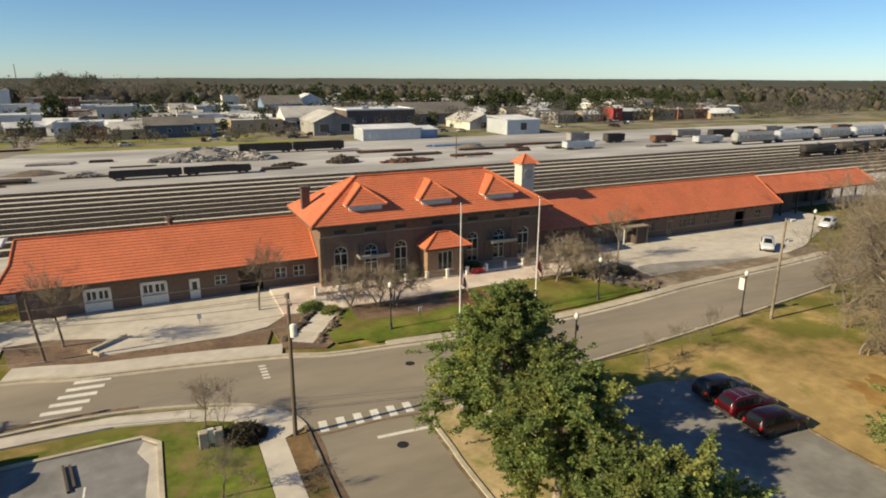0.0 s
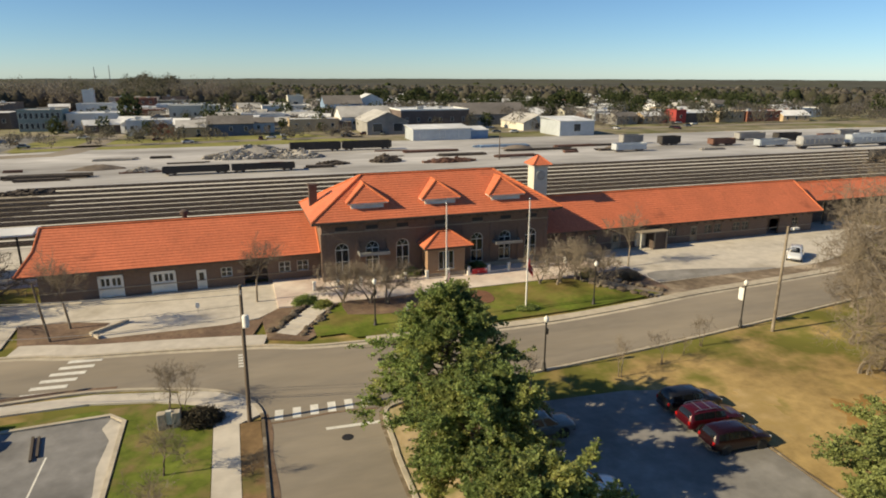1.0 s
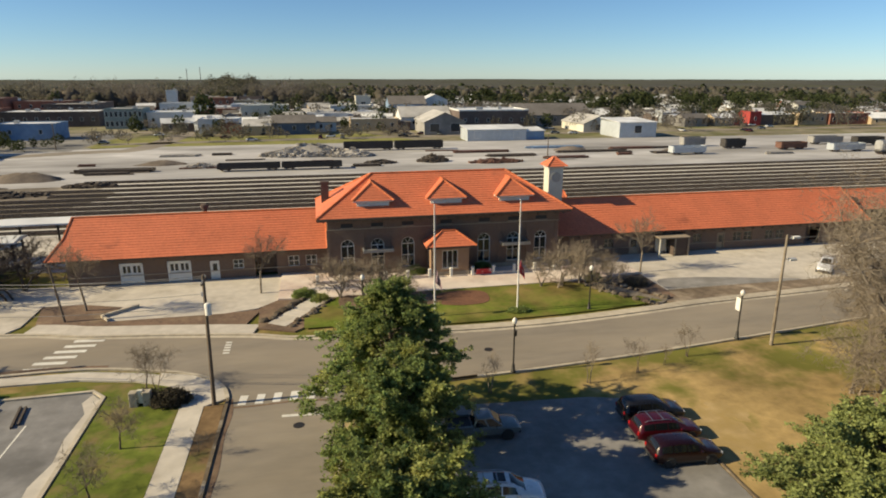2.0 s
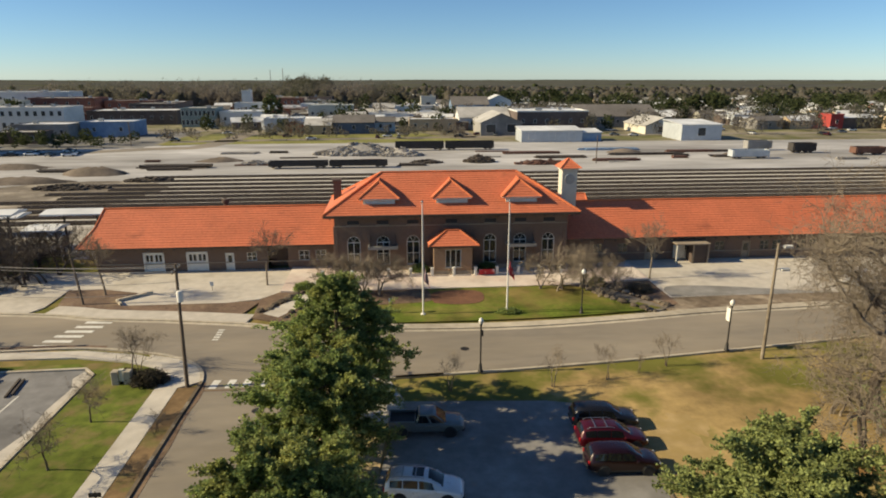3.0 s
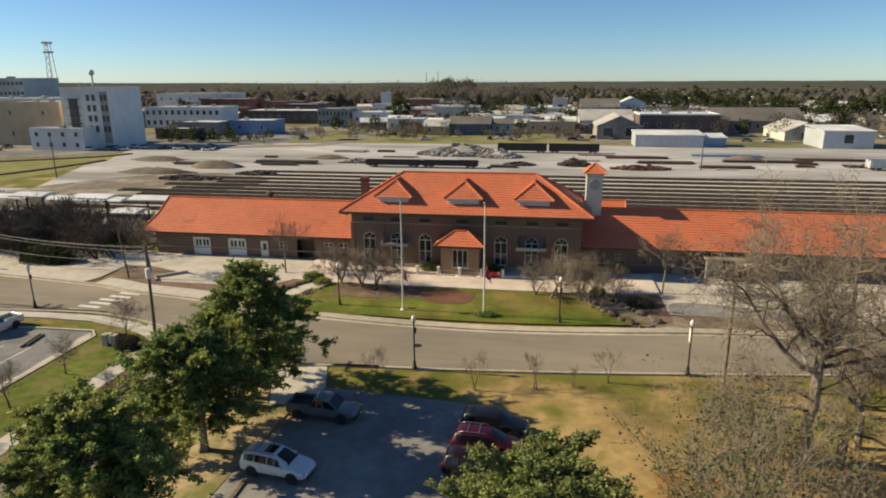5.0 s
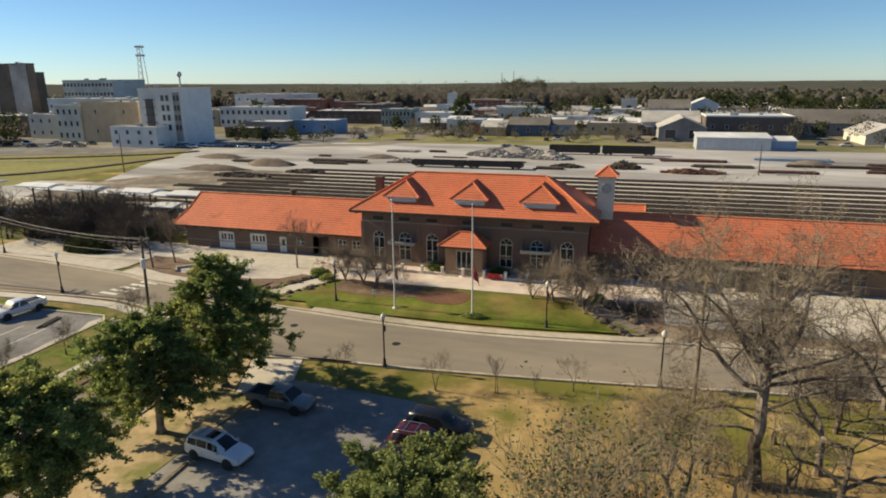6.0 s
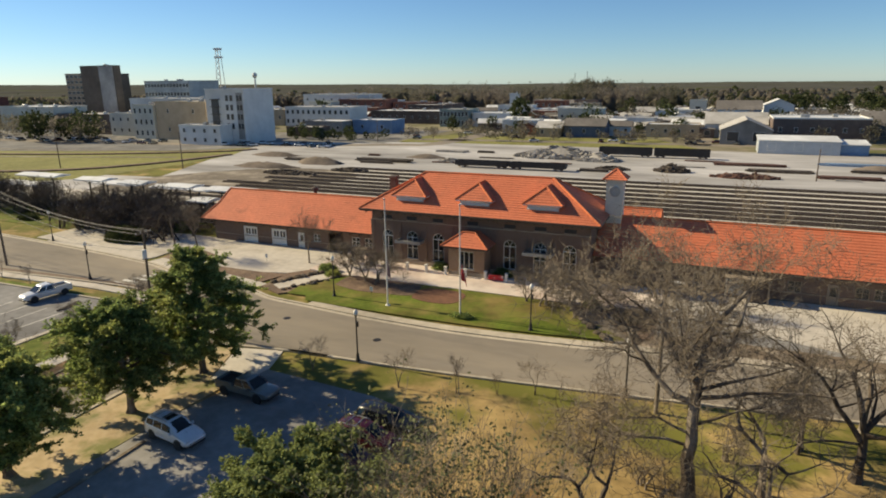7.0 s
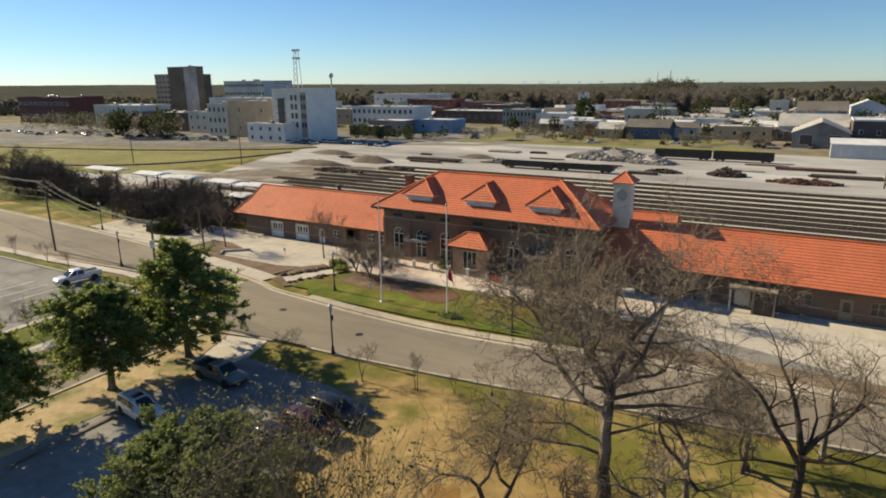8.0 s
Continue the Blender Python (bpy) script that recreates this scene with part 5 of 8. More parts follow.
# dense dark winter trees between the street and the platform
park = [bare_tree("park_tree", (-25.0 - 8 * k, 80.0 - 3 * k, 0), 6.6 + 0.5 * k, 0.15, 45 + k, "dense dark leafless park tree beside the platform", BARKDARK, 4, 0.60, lift=0.08, group="platform trees", minr=0.026, trunk=0.24, twig=TWIGDARK, stems=2) for k in range(3)]
rng_p = np.random.default_rng(44)
for k in range(104):
    if k < 84:
        x, y = rng_p.uniform(-96, -19), rng_p.uniform(74.5, 83.5)
    else:
        x, y = rng_p.uniform(-150, -100), rng_p.uniform(84, 101)
    sc = rng_p.uniform(0.5, 0.72) if x > -28 else rng_p.uniform(0.62, 0.92) if x > -74 else rng_p.uniform(0.7, 1.05)
    copy_thing(park[k % 3], pose(x, y, 0.0, 0, 0, 37 * k) @ Matrix.Diagonal((sc * 1.4, sc * 1.4, sc * 1.15, 1)))
for k in range(24):
    x, y = rng_p.uniform(-46, -16.5), rng_p.uniform(67.5, 75)
    sc = rng_p.uniform(0.62, 0.92)
    copy_thing(park[k % 3], pose(x, y, 0.0, 0, 0, 53 * k) @ Matrix.Diagonal((sc * 1.4, sc * 1.4, sc * 1.1, 1)))
# small bare shrubs
shrub = bare_tree("small_tree", (30.4, 37.4, 0), 3.0, 0.045, 51, "small leafless tree with a fine round crown", BARK, 4, 0.5, stems=2, lift=0.20, group="young street trees", minr=0.007, trunk=0.30, splay=0.12)
for k, (x, y, s) in enumerate(((39.0, 37.4, 1.05), (44.2, 38.4, 0.95), (50.3, 40.7, 1.0), (47.2, 39.6, 0.6), (8.6, 33.1, 0.6), (3.9, 42.2, 1.05), (21.7, 37.8, 0.5), (-18.2, 45.0, 0.8), (-24.6, 45.6, 1.0), (-33.5, 45.4, 1.0), (-4.0, 24.5, 1.0), (3.0, 22.8, 1.0))):
    copy_thing(shrub, pose(x, y, 0.05, 0, 0, 70 * k) @ Matrix.Diagonal((s, s, s, 1)))


young = bare_tree("young_tree", (3.2, 28.9, 0.08), 4.0, 0.07, 55, "young leafless lawn tree with a slim trunk", BARK, 5, 0.62, stems=1, lift=0.08, group="young lawn trees", minr=0.008, trunk=0.30)
for k, (x, y, sc) in enumerate(((3.3, 34.8, 0.95), (3.0, 43.4, 1.0), (3.1, 20.0, 1.0))):
    copy_thing(young, pose(x, y, 0.08, 0, 0, 100 * k + 40) @ Matrix.Diagonal((sc, sc, sc, 1)))
# thin sign post on the verge
sp = thing("sign_post", (9.0, 23.2, 0.1), "thin dark sign post on the brown verge", "sign post")
Form().cyl((9.0, 23.2, 0.05), (8.95, 23.25, 2.3), 0.04, n=6).ob("post", BLACK, sp)
Form().box(8.6, 23.2, 1.95, 9.3, 23.24, 2.25, 0.01).ob("plate", BLACK, sp)


def bush(name, at, rx, ry, h, seed, label, leaf=LEAF, n=150, size=0.16):
    rng = np.random.default_rng(seed)
    t = thing(name, at, label, "bush")
    d = rng.normal(0, 1, (n, 3))
    d /= np.linalg.norm(d, axis=1)[:, None]
    d[:, 2] = np.abs(d[:, 2])
    c = d * np.array([rx, ry, h]) * rng.uniform(0.65, 1.0, n)[:, None] ** 0.5
    v, fc = leaf_cloud(rng, c, 22, (0.16, 0.16, 0.12), size)
    o = new("foliage", mesh_of("foliage", v.tolist(), fc.tolist(), leaf))
    o.parent = t
    segs = [(Vector((0, 0, -0.05)), Vector(c[i]) * 0.85, 0.03, 0.01) for i in range(0, n, 6)]
    o = new("stems", segs_mesh("stems", segs, BARK))
    o.parent = t
    return t


bush("bush", (5.4, 40.9, 0.1), 1.5, 1.0, 1.0, 61, "dark brown half-bare bush beside the pavement", leaf=DARKLEAF, n=220)
bush("bush", (3.4, 41.6, 0.1), 0.8, 0.6, 0.8, 62, "dark brown half-bare bush beside the pavement", leaf=DARKLEAF)
bush("bush", (15.4, 63.2, 0.3), 1.4, 0.7, 0.9, 63, "dark evergreen bush beside the steps")
bush("bush", (17.2, 61.6, 0.2), 0.9, 0.7, 0.7, 64, "dark evergreen bush beside the steps")
bush("bush", (-25.5, 66.0, 0.05), 4.2, 2.0, 2.4, 65, "large rounded dark evergreen hedge", leaf=DARKGREEN, n=600, size=0.24)
bush("bush", (29.4, 69.2, PLAZA), 1.2, 0.5, 1.0, 66, "dark green foundation shrub beside the porch")
bush("bush", (38.2, 69.2, PLAZA), 1.2, 0.5, 1.0, 67, "dark green foundation shrub beside the porch")
bush("bush", (50.8, 62.3, 0.25), 0.8, 0.8, 0.9, 68, "small dark shrub beside the steps")
bush("bush", (38.4, 54.1, 0.16), 1.1, 0.4, 0.3, 69, "low dark ground cover round a flagpole")
bush("bush", (55.2, 60.0, 0.14), 1.8, 1.2, 0.8, 70, "low brown shrub in a mulch bed", leaf=WOODS)
for k in range(8):  # hedges and scrub under the park trees
    rr = np.random.default_rng(730 + k)
    bush("hedge", (rr.uniform(-80, -20), rr.uniform(70.5, 78), 0.03), rr.uniform(1.2, 3.6), rr.uniform(0.7, 1.3), rr.uniform(0.7, 1.5), 730 + k, "dark green hedge on the park grass", leaf=DARKGREEN, n=110, size=0.26)


# ---- vehicles ----
def paint(name, c, rough=0.3, metal=0.2):
    return mat(name, c, tuple(v * 0.9 for v in c), 3.0, rough, metal=metal, large=0.05, coat=0.35)


WHITEPAINT, REDPAINT, MAROON, BLACKPAINT, SILVER = paint("white_car_paint", (0.72, 0.73, 0.74)), paint("red_car_paint", (0.062, 0.003, 0.007)), paint("maroon_car_paint", (0.016, 0.003, 0.004)), paint("black_car_paint", (0.012, 0.012, 0.014)), paint("silver_car_paint", (0.20, 0.22, 0.215), 0.35, 0.5)


def hull(stations):
    f = Form()
    rings = []
    for x, zb, zt, hw in stations:
        side = [(0.80 * hw, zb), (hw * 0.97, zb + 0.10), (hw, (zb + zt) / 2), (hw * 0.97, zt - 0.10), (hw * 0.86, zt - 0.015), (hw * 0.4, zt + 0.02)]
        rings.append([(x, y, z) for y, z in side] + [(x, -y, z) for y, z in reversed(side)])
    return f.loft(rings)


def cabin(xb0, xb1, xt0, xt1, hb, ht, zb, zt):
    """A glasshouse that tapers to the roof; returns the shell and the four glass panels."""
    f = Form()
    r = lambda x0, x1, h, z, c: [(x0 + c, -h, z), (x1 - c, -h, z), (x1, -h + c, z), (x1, h - c, z), (x1 - c, h, z), (x0 + c, h, z), (x0, h - c, z), (x0, -h + c, z)]
    f.loft([r(xb0, xb1, hb, zb, 0.12), r(xt0, xt1, ht, zt - 0.07, 0.12), r(xt0 + 0.08, xt1 - 0.12, ht - 0.09, zt, 0.12)])

    def panel(a, b, c, d, off):
        a, b, c, d = (Vector(p) for p in (a, b, c, d))
        nn = (b - a).cross(d - a).normalized() * off
        g = Form()
        m = (a + b + c + d) / 4
        q = [m + (p - m) * 0.9 + nn for p in (a, b, c, d)]
        g.add(q + [p - nn * 1.5 for p in q], [(0, 1, 2, 3), (0, 4, 5, 1), (1, 5, 6, 2), (2, 6, 7, 3), (3, 7, 4, 0)])
        return g
    zt2 = zt - 0.10
    fr = panel((xb1, -hb + 0.05, zb), (xb1, hb - 0.05, zb), (xt1 + 0.03, ht - 0.05, zt2), (xt1 + 0.03, -ht + 0.05, zt2), 0.02)
    rr = panel((xb0, hb - 0.05, zb + 0.05), (xb0, -hb + 0.05, zb + 0.05), (xt0 - 0.02, -ht + 0.05, zt2), (xt0 - 0.02, ht - 0.05, zt2), 0.02)
    sides = []
    n = 3 if xb1 - xb0 > 2.6 else 2
    for k in range(n):
        a, b = k / n + (0.02 if k else 0.03), (k + 1) / n - 0.01
        lerp = lambda u, v, t: u + (v - u) * t
        for s in (-1, 1):
            pts = [(lerp(xb0, xb1, a), s * (hb + 0.005), zb + 0.05), (lerp(xb0, xb1, b), s * (hb + 0.005), zb + 0.05), (lerp(xt0, xt1, b), s * (ht + 0.01), zt2), (lerp(xt0, xt1, a), s * (ht + 0.01), zt2)]
            sides.append(panel(*(pts if s < 0 else pts[::-1]), 0.015))
    return f, fr, rr, sides


def wheel(parent, x, y, r):
    s = 1 if y > 0 else -1
    t = Form().lathe([(r * 0.66, -0.11), (r * 0.92, -0.115), (r, -0.08), (r, 0.08), (r * 0.92, 0.115), (r * 0.66, 0.11)], 20, "y", (0, 0, 0)).ob("wheel", RUBBER, None, smooth=40)
    t.parent, t.location = parent, (x, y, r)
    rim = Form().lathe([(r * 0.66, -0.1), (r * 0.66, s * 0.09), (r * 0.55, s * 0.07), (r * 0.2, s * 0.095), (0.03, s * 0.1)], 14, "y").ob("rim", ALLOY, None, smooth=40)
    rim.parent = t


def put(f, name, material, parent, label="", smooth=0, weld=False):
    o = f.ob(name, material, None, label, smooth=smooth, weld=weld)
    o.parent = parent
    return o


def fittings(c, x0, x1, xm, zl, zh, paint_mat, bumper):
    """Bumpers, lights and mirrors between the tail x0 and the nose x1; xm is the mirrors' place, zl and zh the lights' heights."""
    put(Form().box(x0 - 0.04, -0.72, 0.42, x0 + 0.14, 0.72, 0.60, 0.03), "rear_bumper", bumper, c)
    put(Form().box(x1 - 0.16, -0.66, 0.36, x1 + 0.02, 0.66, 0.50, 0.03), "front_bumper", DARKTRIM, c)
    for s in (-1, 1):
        put(Form().box(x0 + 0.0, s * 0.74 - 0.1, zl - 0.1, x0 + 0.18, s * 0.74 + 0.1, zl + 0.14, 0.02), "tail_light", REDLENS, c, "red tail light")
        put(Form().box(x1 - 0.34, s * 0.66 - 0.14, zh - 0.06, x1 - 0.09, s * 0.66 + 0.14, zh + 0.06, 0.02), "headlight", LENS, c, "clear headlight")
        put(Form().box(xm - 0.08, s * 0.99 - 0.09, 1.0, xm + 0.08, s * 0.99 + 0.09, 1.14, 0.02), "mirror", paint_mat, c)


def wheels(c, wx, y, r, yarch):
    for x in wx:
        for s in (-1, 1):
            arch = Form().lathe([(r + 0.08, -0.02), (r + 0.08, 0.02)], 20, "y", (x, s * yarch, r + 0.02))
            put(arch, "wheel_arch", DARKTRIM, c)
            wheel(c, x, s * y, r)


# rounded wagon body: x, sill, belt, roof, half width, half width of the roof
WAGON = [(-2.42, 0.52, 0.80, 0.84, 0.70, 0.55), (-2.37, 0.42, 0.98, 1.06, 0.84, 0.66), (-2.26, 0.34, 1.06, 1.36, 0.91, 0.70), (-2.05, 0.30, 1.07, 1.60, 0.94, 0.71), (-1.5, 0.28, 1.06, 1.68, 0.95, 0.73),
         (-0.6, 0.28, 1.04, 1.70, 0.95, 0.73), (0.15, 0.28, 1.02, 1.66, 0.95, 0.72), (0.48, 0.28, 1.01, 1.57, 0.95, 0.71), (1.25, 0.28, 1.00, 1.10, 0.94, 0.74), (1.7, 0.29, 0.95, 1.03, 0.92, 0.70),
         (2.14, 0.33, 0.82, 0.91, 0.88, 0.64), (2.36, 0.40, 0.70, 0.77, 0.78, 0.57), (2.45, 0.48, 0.60, 0.64, 0.62, 0.46)]


def wagon_at(x):
    for a, b in zip(WAGON, WAGON[1:]):
        if x <= b[0]:
            t = (x - a[0]) / (b[0] - a[0])
            return [p + (q - p) * t for p, q in zip(a, b)]


def wagon_ring(x):
    x, zb, zs, zr, hw, hr = wagon_at(x)
    k = min(1.0, (zr - zs) / 0.3)
    half = [(0.82 * hw, zb), (hw, zb + 0.12), (hw, (zb + zs) / 2), (0.985 * hw, zs - 0.07), (0.94 * hw, zs), (hr, zr - 0.11 * k), (hr * 0.84, zr - 0.02 * k), (hr * 0.4, zr + 0.012)]
    return [(x, y, z) for y, z in half] + [(x, -y, z) for y, z in reversed(half)]


def wagon_glass(x0, x1, where, n=5):
    """A thick pane that follows the body: one side (-1 or 1) or the top slope (0)."""
    rings = []
    for i in range(n):
        x = x0 + (x1 - x0) * i / (n - 1)
        _, zb, zs, zr, hw, hr = wagon_at(x)
        k = min(1.0, (zr - zs) / 0.3)
        if where:
            out = [Vector((x, where * (0.94 * hw + (hr - 0.94 * hw) * u + 0.014), zs + (zr - 0.11 * k - zs) * u + 0.004)) for u in (0.10, 0.5, 0.93)]
            rings.append(out + [p - Vector((0, where * 0.04, 0)) for p in reversed(out)])
        else:
            push = 0.022 if x > 0 else -0.03
            out = [Vector((x + push, v * hr, zr + 0.02 - 0.07 * k * max(0.0, abs(v) - 0.5) / 0.4)) for v in (-0.86, -0.5, 0.0, 0.5, 0.86)]
            rings.append(out + [p - Vector((push, 0, 0.04)) for p in reversed(out)])
    return Form().loft(rings)


def wagon(paint_mat, m, label, rails=False, sunroof=False):
    c = thing("suv", (0, 0, 0), label, "car", "car park cars")
    xs = [st[0] for st in WAGON]
    put(Form().loft([wagon_ring(x) for x in xs]), "body", paint_mat, c, smooth=42, weld=True)
    for s in (-1, 1):
        for a, b in ((-2.02, -1.28), (-1.2, -0.32), (-0.24, 0.78)):
            put(wagon_glass(a, b, s), "side_window", CARGLASS, c, smooth=40, weld=True)
    put(wagon_glass(0.26, 1.17, 0), "windscreen", CARGLASS, c, smooth=40, weld=True)
    put(wagon_glass(-2.31, -2.08, 0, 4), "rear_window", CARGLASS, c, smooth=40, weld=True)
    for s in (-1, 1):
        put(Form().box(-1.05, s * 0.945 - 0.012, 0.34, 0.98, s * 0.945 + 0.012, 0.44), "sill_trim", DARKTRIM, c)
    wheels(c, (-1.42, 1.48), 0.86, 0.36, 0.935)
    fittings(c, -2.42, 2.45, 0.72, 0.88, 0.72, paint_mat, DARKTRIM)
    if rails:
        for s in (-1, 1):
            put(Form().tube([(-1.9, s * 0.62, 1.62), (-1.7, s * 0.63, 1.74), (-0.2, s * 0.63, 1.75), (0.05, s * 0.62, 1.66)], [0.025] * 4, 6), "roof_rail", ALLOY, c, "pale roof rail")
        for x in (-1.3, -0.5):
            put(Form().box(x - 0.03, -0.62, 1.72, x + 0.03, 0.62, 1.75), "cross_bar", ALLOY, c)
    if sunroof:
        put(Form().box(-0.7, -0.42, 1.66, 0.0, 0.42, 1.722, 0.01), "sunroof", CARGLASS, c, "dark glass sunroof")
    c.matrix_world = m
    return c


def pickup(paint_mat, m, label):
    c = thing("pickup", (0, 0, 0), label, "pickup truck", "pickup trucks")
    L = [(-2.75, 0.55, 0.98, 0.82), (-2.7, 0.45, 1.02, 0.93), (-0.75, 0.38, 1.02, 0.95), (1.2, 0.38, 1.06, 0.95), (1.45, 0.38, 1.08, 0.94), (2.4, 0.40, 1.0, 0.92), (2.65, 0.48, 0.90, 0.85), (2.75, 0.55, 0.80, 0.72)]
    put(hull(L), "body", paint_mat, c, smooth=35)
    shell, fr, rr, sides = cabin(-0.75, 1.45, -0.55, 0.65, 0.88, 0.72, 1.04, 1.76)
    put(shell, "cabin", paint_mat, c, smooth=30)
    put(fr, "windscreen", CARGLASS, c)
    put(rr, "rear_window", CARGLASS, c)
    for s in sides:
        put(s, "side_window", CARGLASS, c)
    wheels(c, (-1.75, 1.72), 0.88, 0.38, 0.951)
    fittings(c, -2.75, 2.75, 0.91, 0.88, 0.78, paint_mat, ALLOY)
    put(Form().box(-2.6, -0.78, 0.985, -0.82, 0.78, 1.05), "bed_liner", DARKTRIM, c, "dark cargo bed liner")
    for p in ((-2.7, -0.93, -0.78, -0.78), (-2.7, 0.78, -0.78, 0.93), (-2.74, -0.9, -2.6, 0.9)):
        put(Form().box(p[0], p[1], 0.95, p[2], p[3], 1.26, 0.03), "bed_side", paint_mat, c)
    c.matrix_world = m
    return c


wagon(BLACKPAINT, pose(41.3, 31.5, 0.03, 0, 0, -4), "black parked car half in tree shade")
wagon(REDPAINT, pose(41.0, 28.9, 0.03, 0, 0, -3), "dark red parked car with pale roof rails", rails=True)
wagon(MAROON, pose(40.8, 26.2, 0.03, 0, 0, -3), "maroon parked car in the sun")
wagon(WHITEPAINT, pose(27.7, 24.4, 0.03, 0, 0, -8), "white parked car with a dark sunroof", rails=True, sunroof=True)
pickup(SILVER, pose(28.2, 31.7, 0.03, 0, 0, -3), "silver-grey pickup truck parked in tree shade")
pickup(WHITEPAINT, pose(-11.0, 42.0, 0.03, 0, 0, -100), "white pickup truck in the asphalt car park")
wagon(WHITEPAINT, pose(83.0, 60.6, 0.1, 0, 0, -140), "white parked car on the concrete forecourt", rails=True)
wagon(WHITEPAINT, pose(104.5, 66.0, 0.1, 0, 0, 200), "white car parked beyond the depot wing")
van = thing("van", (106, 80, 0.1), "white box van parked beyond the depot wing", "van")
put(Form().box(103.2 - 106, -1.1, 0.5, 107.2 - 106, 1.1, 2.9, 0.08), "cargo_box", WHITE, van)
put(Form().box(107.2 - 106, -1.0, 0.5, 109 - 106, 1.0, 2.0, 0.15), "cab", WHITEPAINT, van)
for x in (-1.9, 2.2):
    for y in (-0.95, 0.95):
        wheel(van, x, y, 0.4)


# ---- lamps, poles, flags ----
def street_lamp(at, h=4.9, banner=False):
    x, y, z = at
    l = thing("street_lamp", at, "black iron street lamp with a white globe", "street lamp", "street lamps")
    Form().lathe([(0.24, z), (0.24, z + 0.12), (0.17, z + 0.2), (0.13, z + 0.7), (0.075, z + 0.85), (0.065, z + h - 0.6), (0.1, z + h - 0.55), (0.1, z + h - 0.45), (0.14, z + h - 0.4)], 10, at=(x, y, 0)).ob("pole", BLACK, l, smooth=40)
    Form().lathe([(0.12, z + h - 0.42), (0.2, z + h - 0.28), (0.22, z + h - 0.12), (0.17, z + h + 0.04), (0.06, z + h + 0.12), (0.02, z + h + 0.2)], 12, at=(x, y, 0)).ob("globe", WHITE, l, "white acorn globe", smooth=50)
    if banner:
        Form().cyl((x, y, z + h - 0.75), (x, y + 0.8, z + h - 0.75), 0.02, n=5).cyl((x, y, z + h - 2.1), (x, y + 0.8, z + h - 2.1), 0.02, n=5).ob("banner_arm", BLACK, l)
        Form().box(x - 0.012, y + 0.12, z + h - 2.08, x + 0.012, y + 0.76, z + h - 0.78).ob("banner", WHITE, l, "white cloth banner")
    else:
        Form().box(x + 0.02, y - 0.12, z + h - 1.5, x + 0.2, y + 0.12, z + h - 1.0, 0.02).ob("planter_bracket", BLACK, l)
    return l


for x, y, b in ((33.4, 40.55, False), (57.0, 43.0, True), (-12.6, 49.2, False), (-37, 61.6, False), (46.2, 53.4, False), (21.6, 55.0, False), (93, 60.8, False)):
    street_lamp((x, y, 0.1), 4.9 if y < 61 or x < 0 else 4.2, b)


def utility_pole(at, h, label, can=False, arms=1, lamp=False, material=POLEWOOD, lean=(0, 0)):
    x, y, z = at
    u = thing("utility_pole", at, label, "utility pole", "utility poles")
    tx, ty = x + lean[0], y + lean[1]
    Form().tube([(x, y, z - 0.1), ((x + tx) / 2, (y + ty) / 2, h / 2), (tx, ty, h)], [0.17, 0.14, 0.11], 10).ob("pole", material, u, smooth=50)
    for k in range(arms):
        zz = h - 0.5 - 0.9 * k
        Form().box(tx - 0.06, ty - 1.0, zz - 0.06, tx + 0.06, ty + 1.0, zz + 0.06).ob("crossarm", material, u)
        for s in (-0.9, -0.35, 0.35, 0.9):
            Form().lathe([(0.045, zz + 0.06), (0.06, zz + 0.12), (0.03, zz + 0.2)], 6, at=(tx, ty + s, 0)).ob("insulator", GALV, u)
    if can:
        Form().lathe([(0.05, h - 3.1), (0.24, h - 3.05), (0.25, h - 2.25), (0.2, h - 2.15), (0.05, h - 2.1)], 12, at=(tx + 0.17, ty - 0.37, 0)).ob("transformer", WHITE, u, "pale grey pole transformer", smooth=40)
    if lamp:
        for k, zz in enumerate((h - 0.3, h - 2.4)):
            Form().tube([(tx, ty, zz), (tx + 0.5, ty, zz + 0.12), (tx + 1.1, ty, zz + 0.05)], [0.04, 0.035, 0.03], 6).ob("lamp_arm", GALV, u)
            Form().box(tx + 0.5, ty - 0.2, zz - 0.1, tx + 1.3, ty + 0.2, zz + 0.12, 0.04).ob("lamp_head", WHITE, u, "pale floodlight head")
    return u


utility_pole((8.75, 39.9, 0.1), 10.7, "tall wooden utility pole with a pale transformer", can=True, lean=(0.15, 0.2))
utility_pole((59.5, 41.3, 0.0), 10.9, "pale wooden pole with two floodlight arms", arms=0, lamp=True, material=BARKPALE)
utility_pole((-30.0, 49.5, 0.0), 11.4, "dark wooden utility pole beside the street", arms=2)
utility_pole((-85.3, 138, 0.0), 11.0, "dark wooden pole beside the rail yard", arms=0)
utility_pole((-123, 126, 0.0), 11.0, "dark wooden pole in the grass field", arms=0)
utility_pole((86, 172, 0.0), 8.0, "wooden pole in the rail yard", arms=0)
utility_pole((-70, 232, 0.0), 9.0, "wooden pole at the edge of downtown", arms=1)


CABLE = mat("weathered_aluminium_cable", (0.24, 0.225, 0.21), (0.18, 0.17, 0.16), 2.0, 0.7)


def wire(a, b, sag, n=14):
    pts = []
    for k in range(n + 1):
        t = k / n
        p = Vector(a).lerp(Vector(b), t)
        p.z -= sag * 4 * t * (1 - t)
        pts.append(p)
    w = thing("power_line", pts[0], "thin sagging overhead power line", "power line", "overhead wires")
    Form().tube(pts, [0.021] * len(pts), 5).ob("cable", CABLE, w)


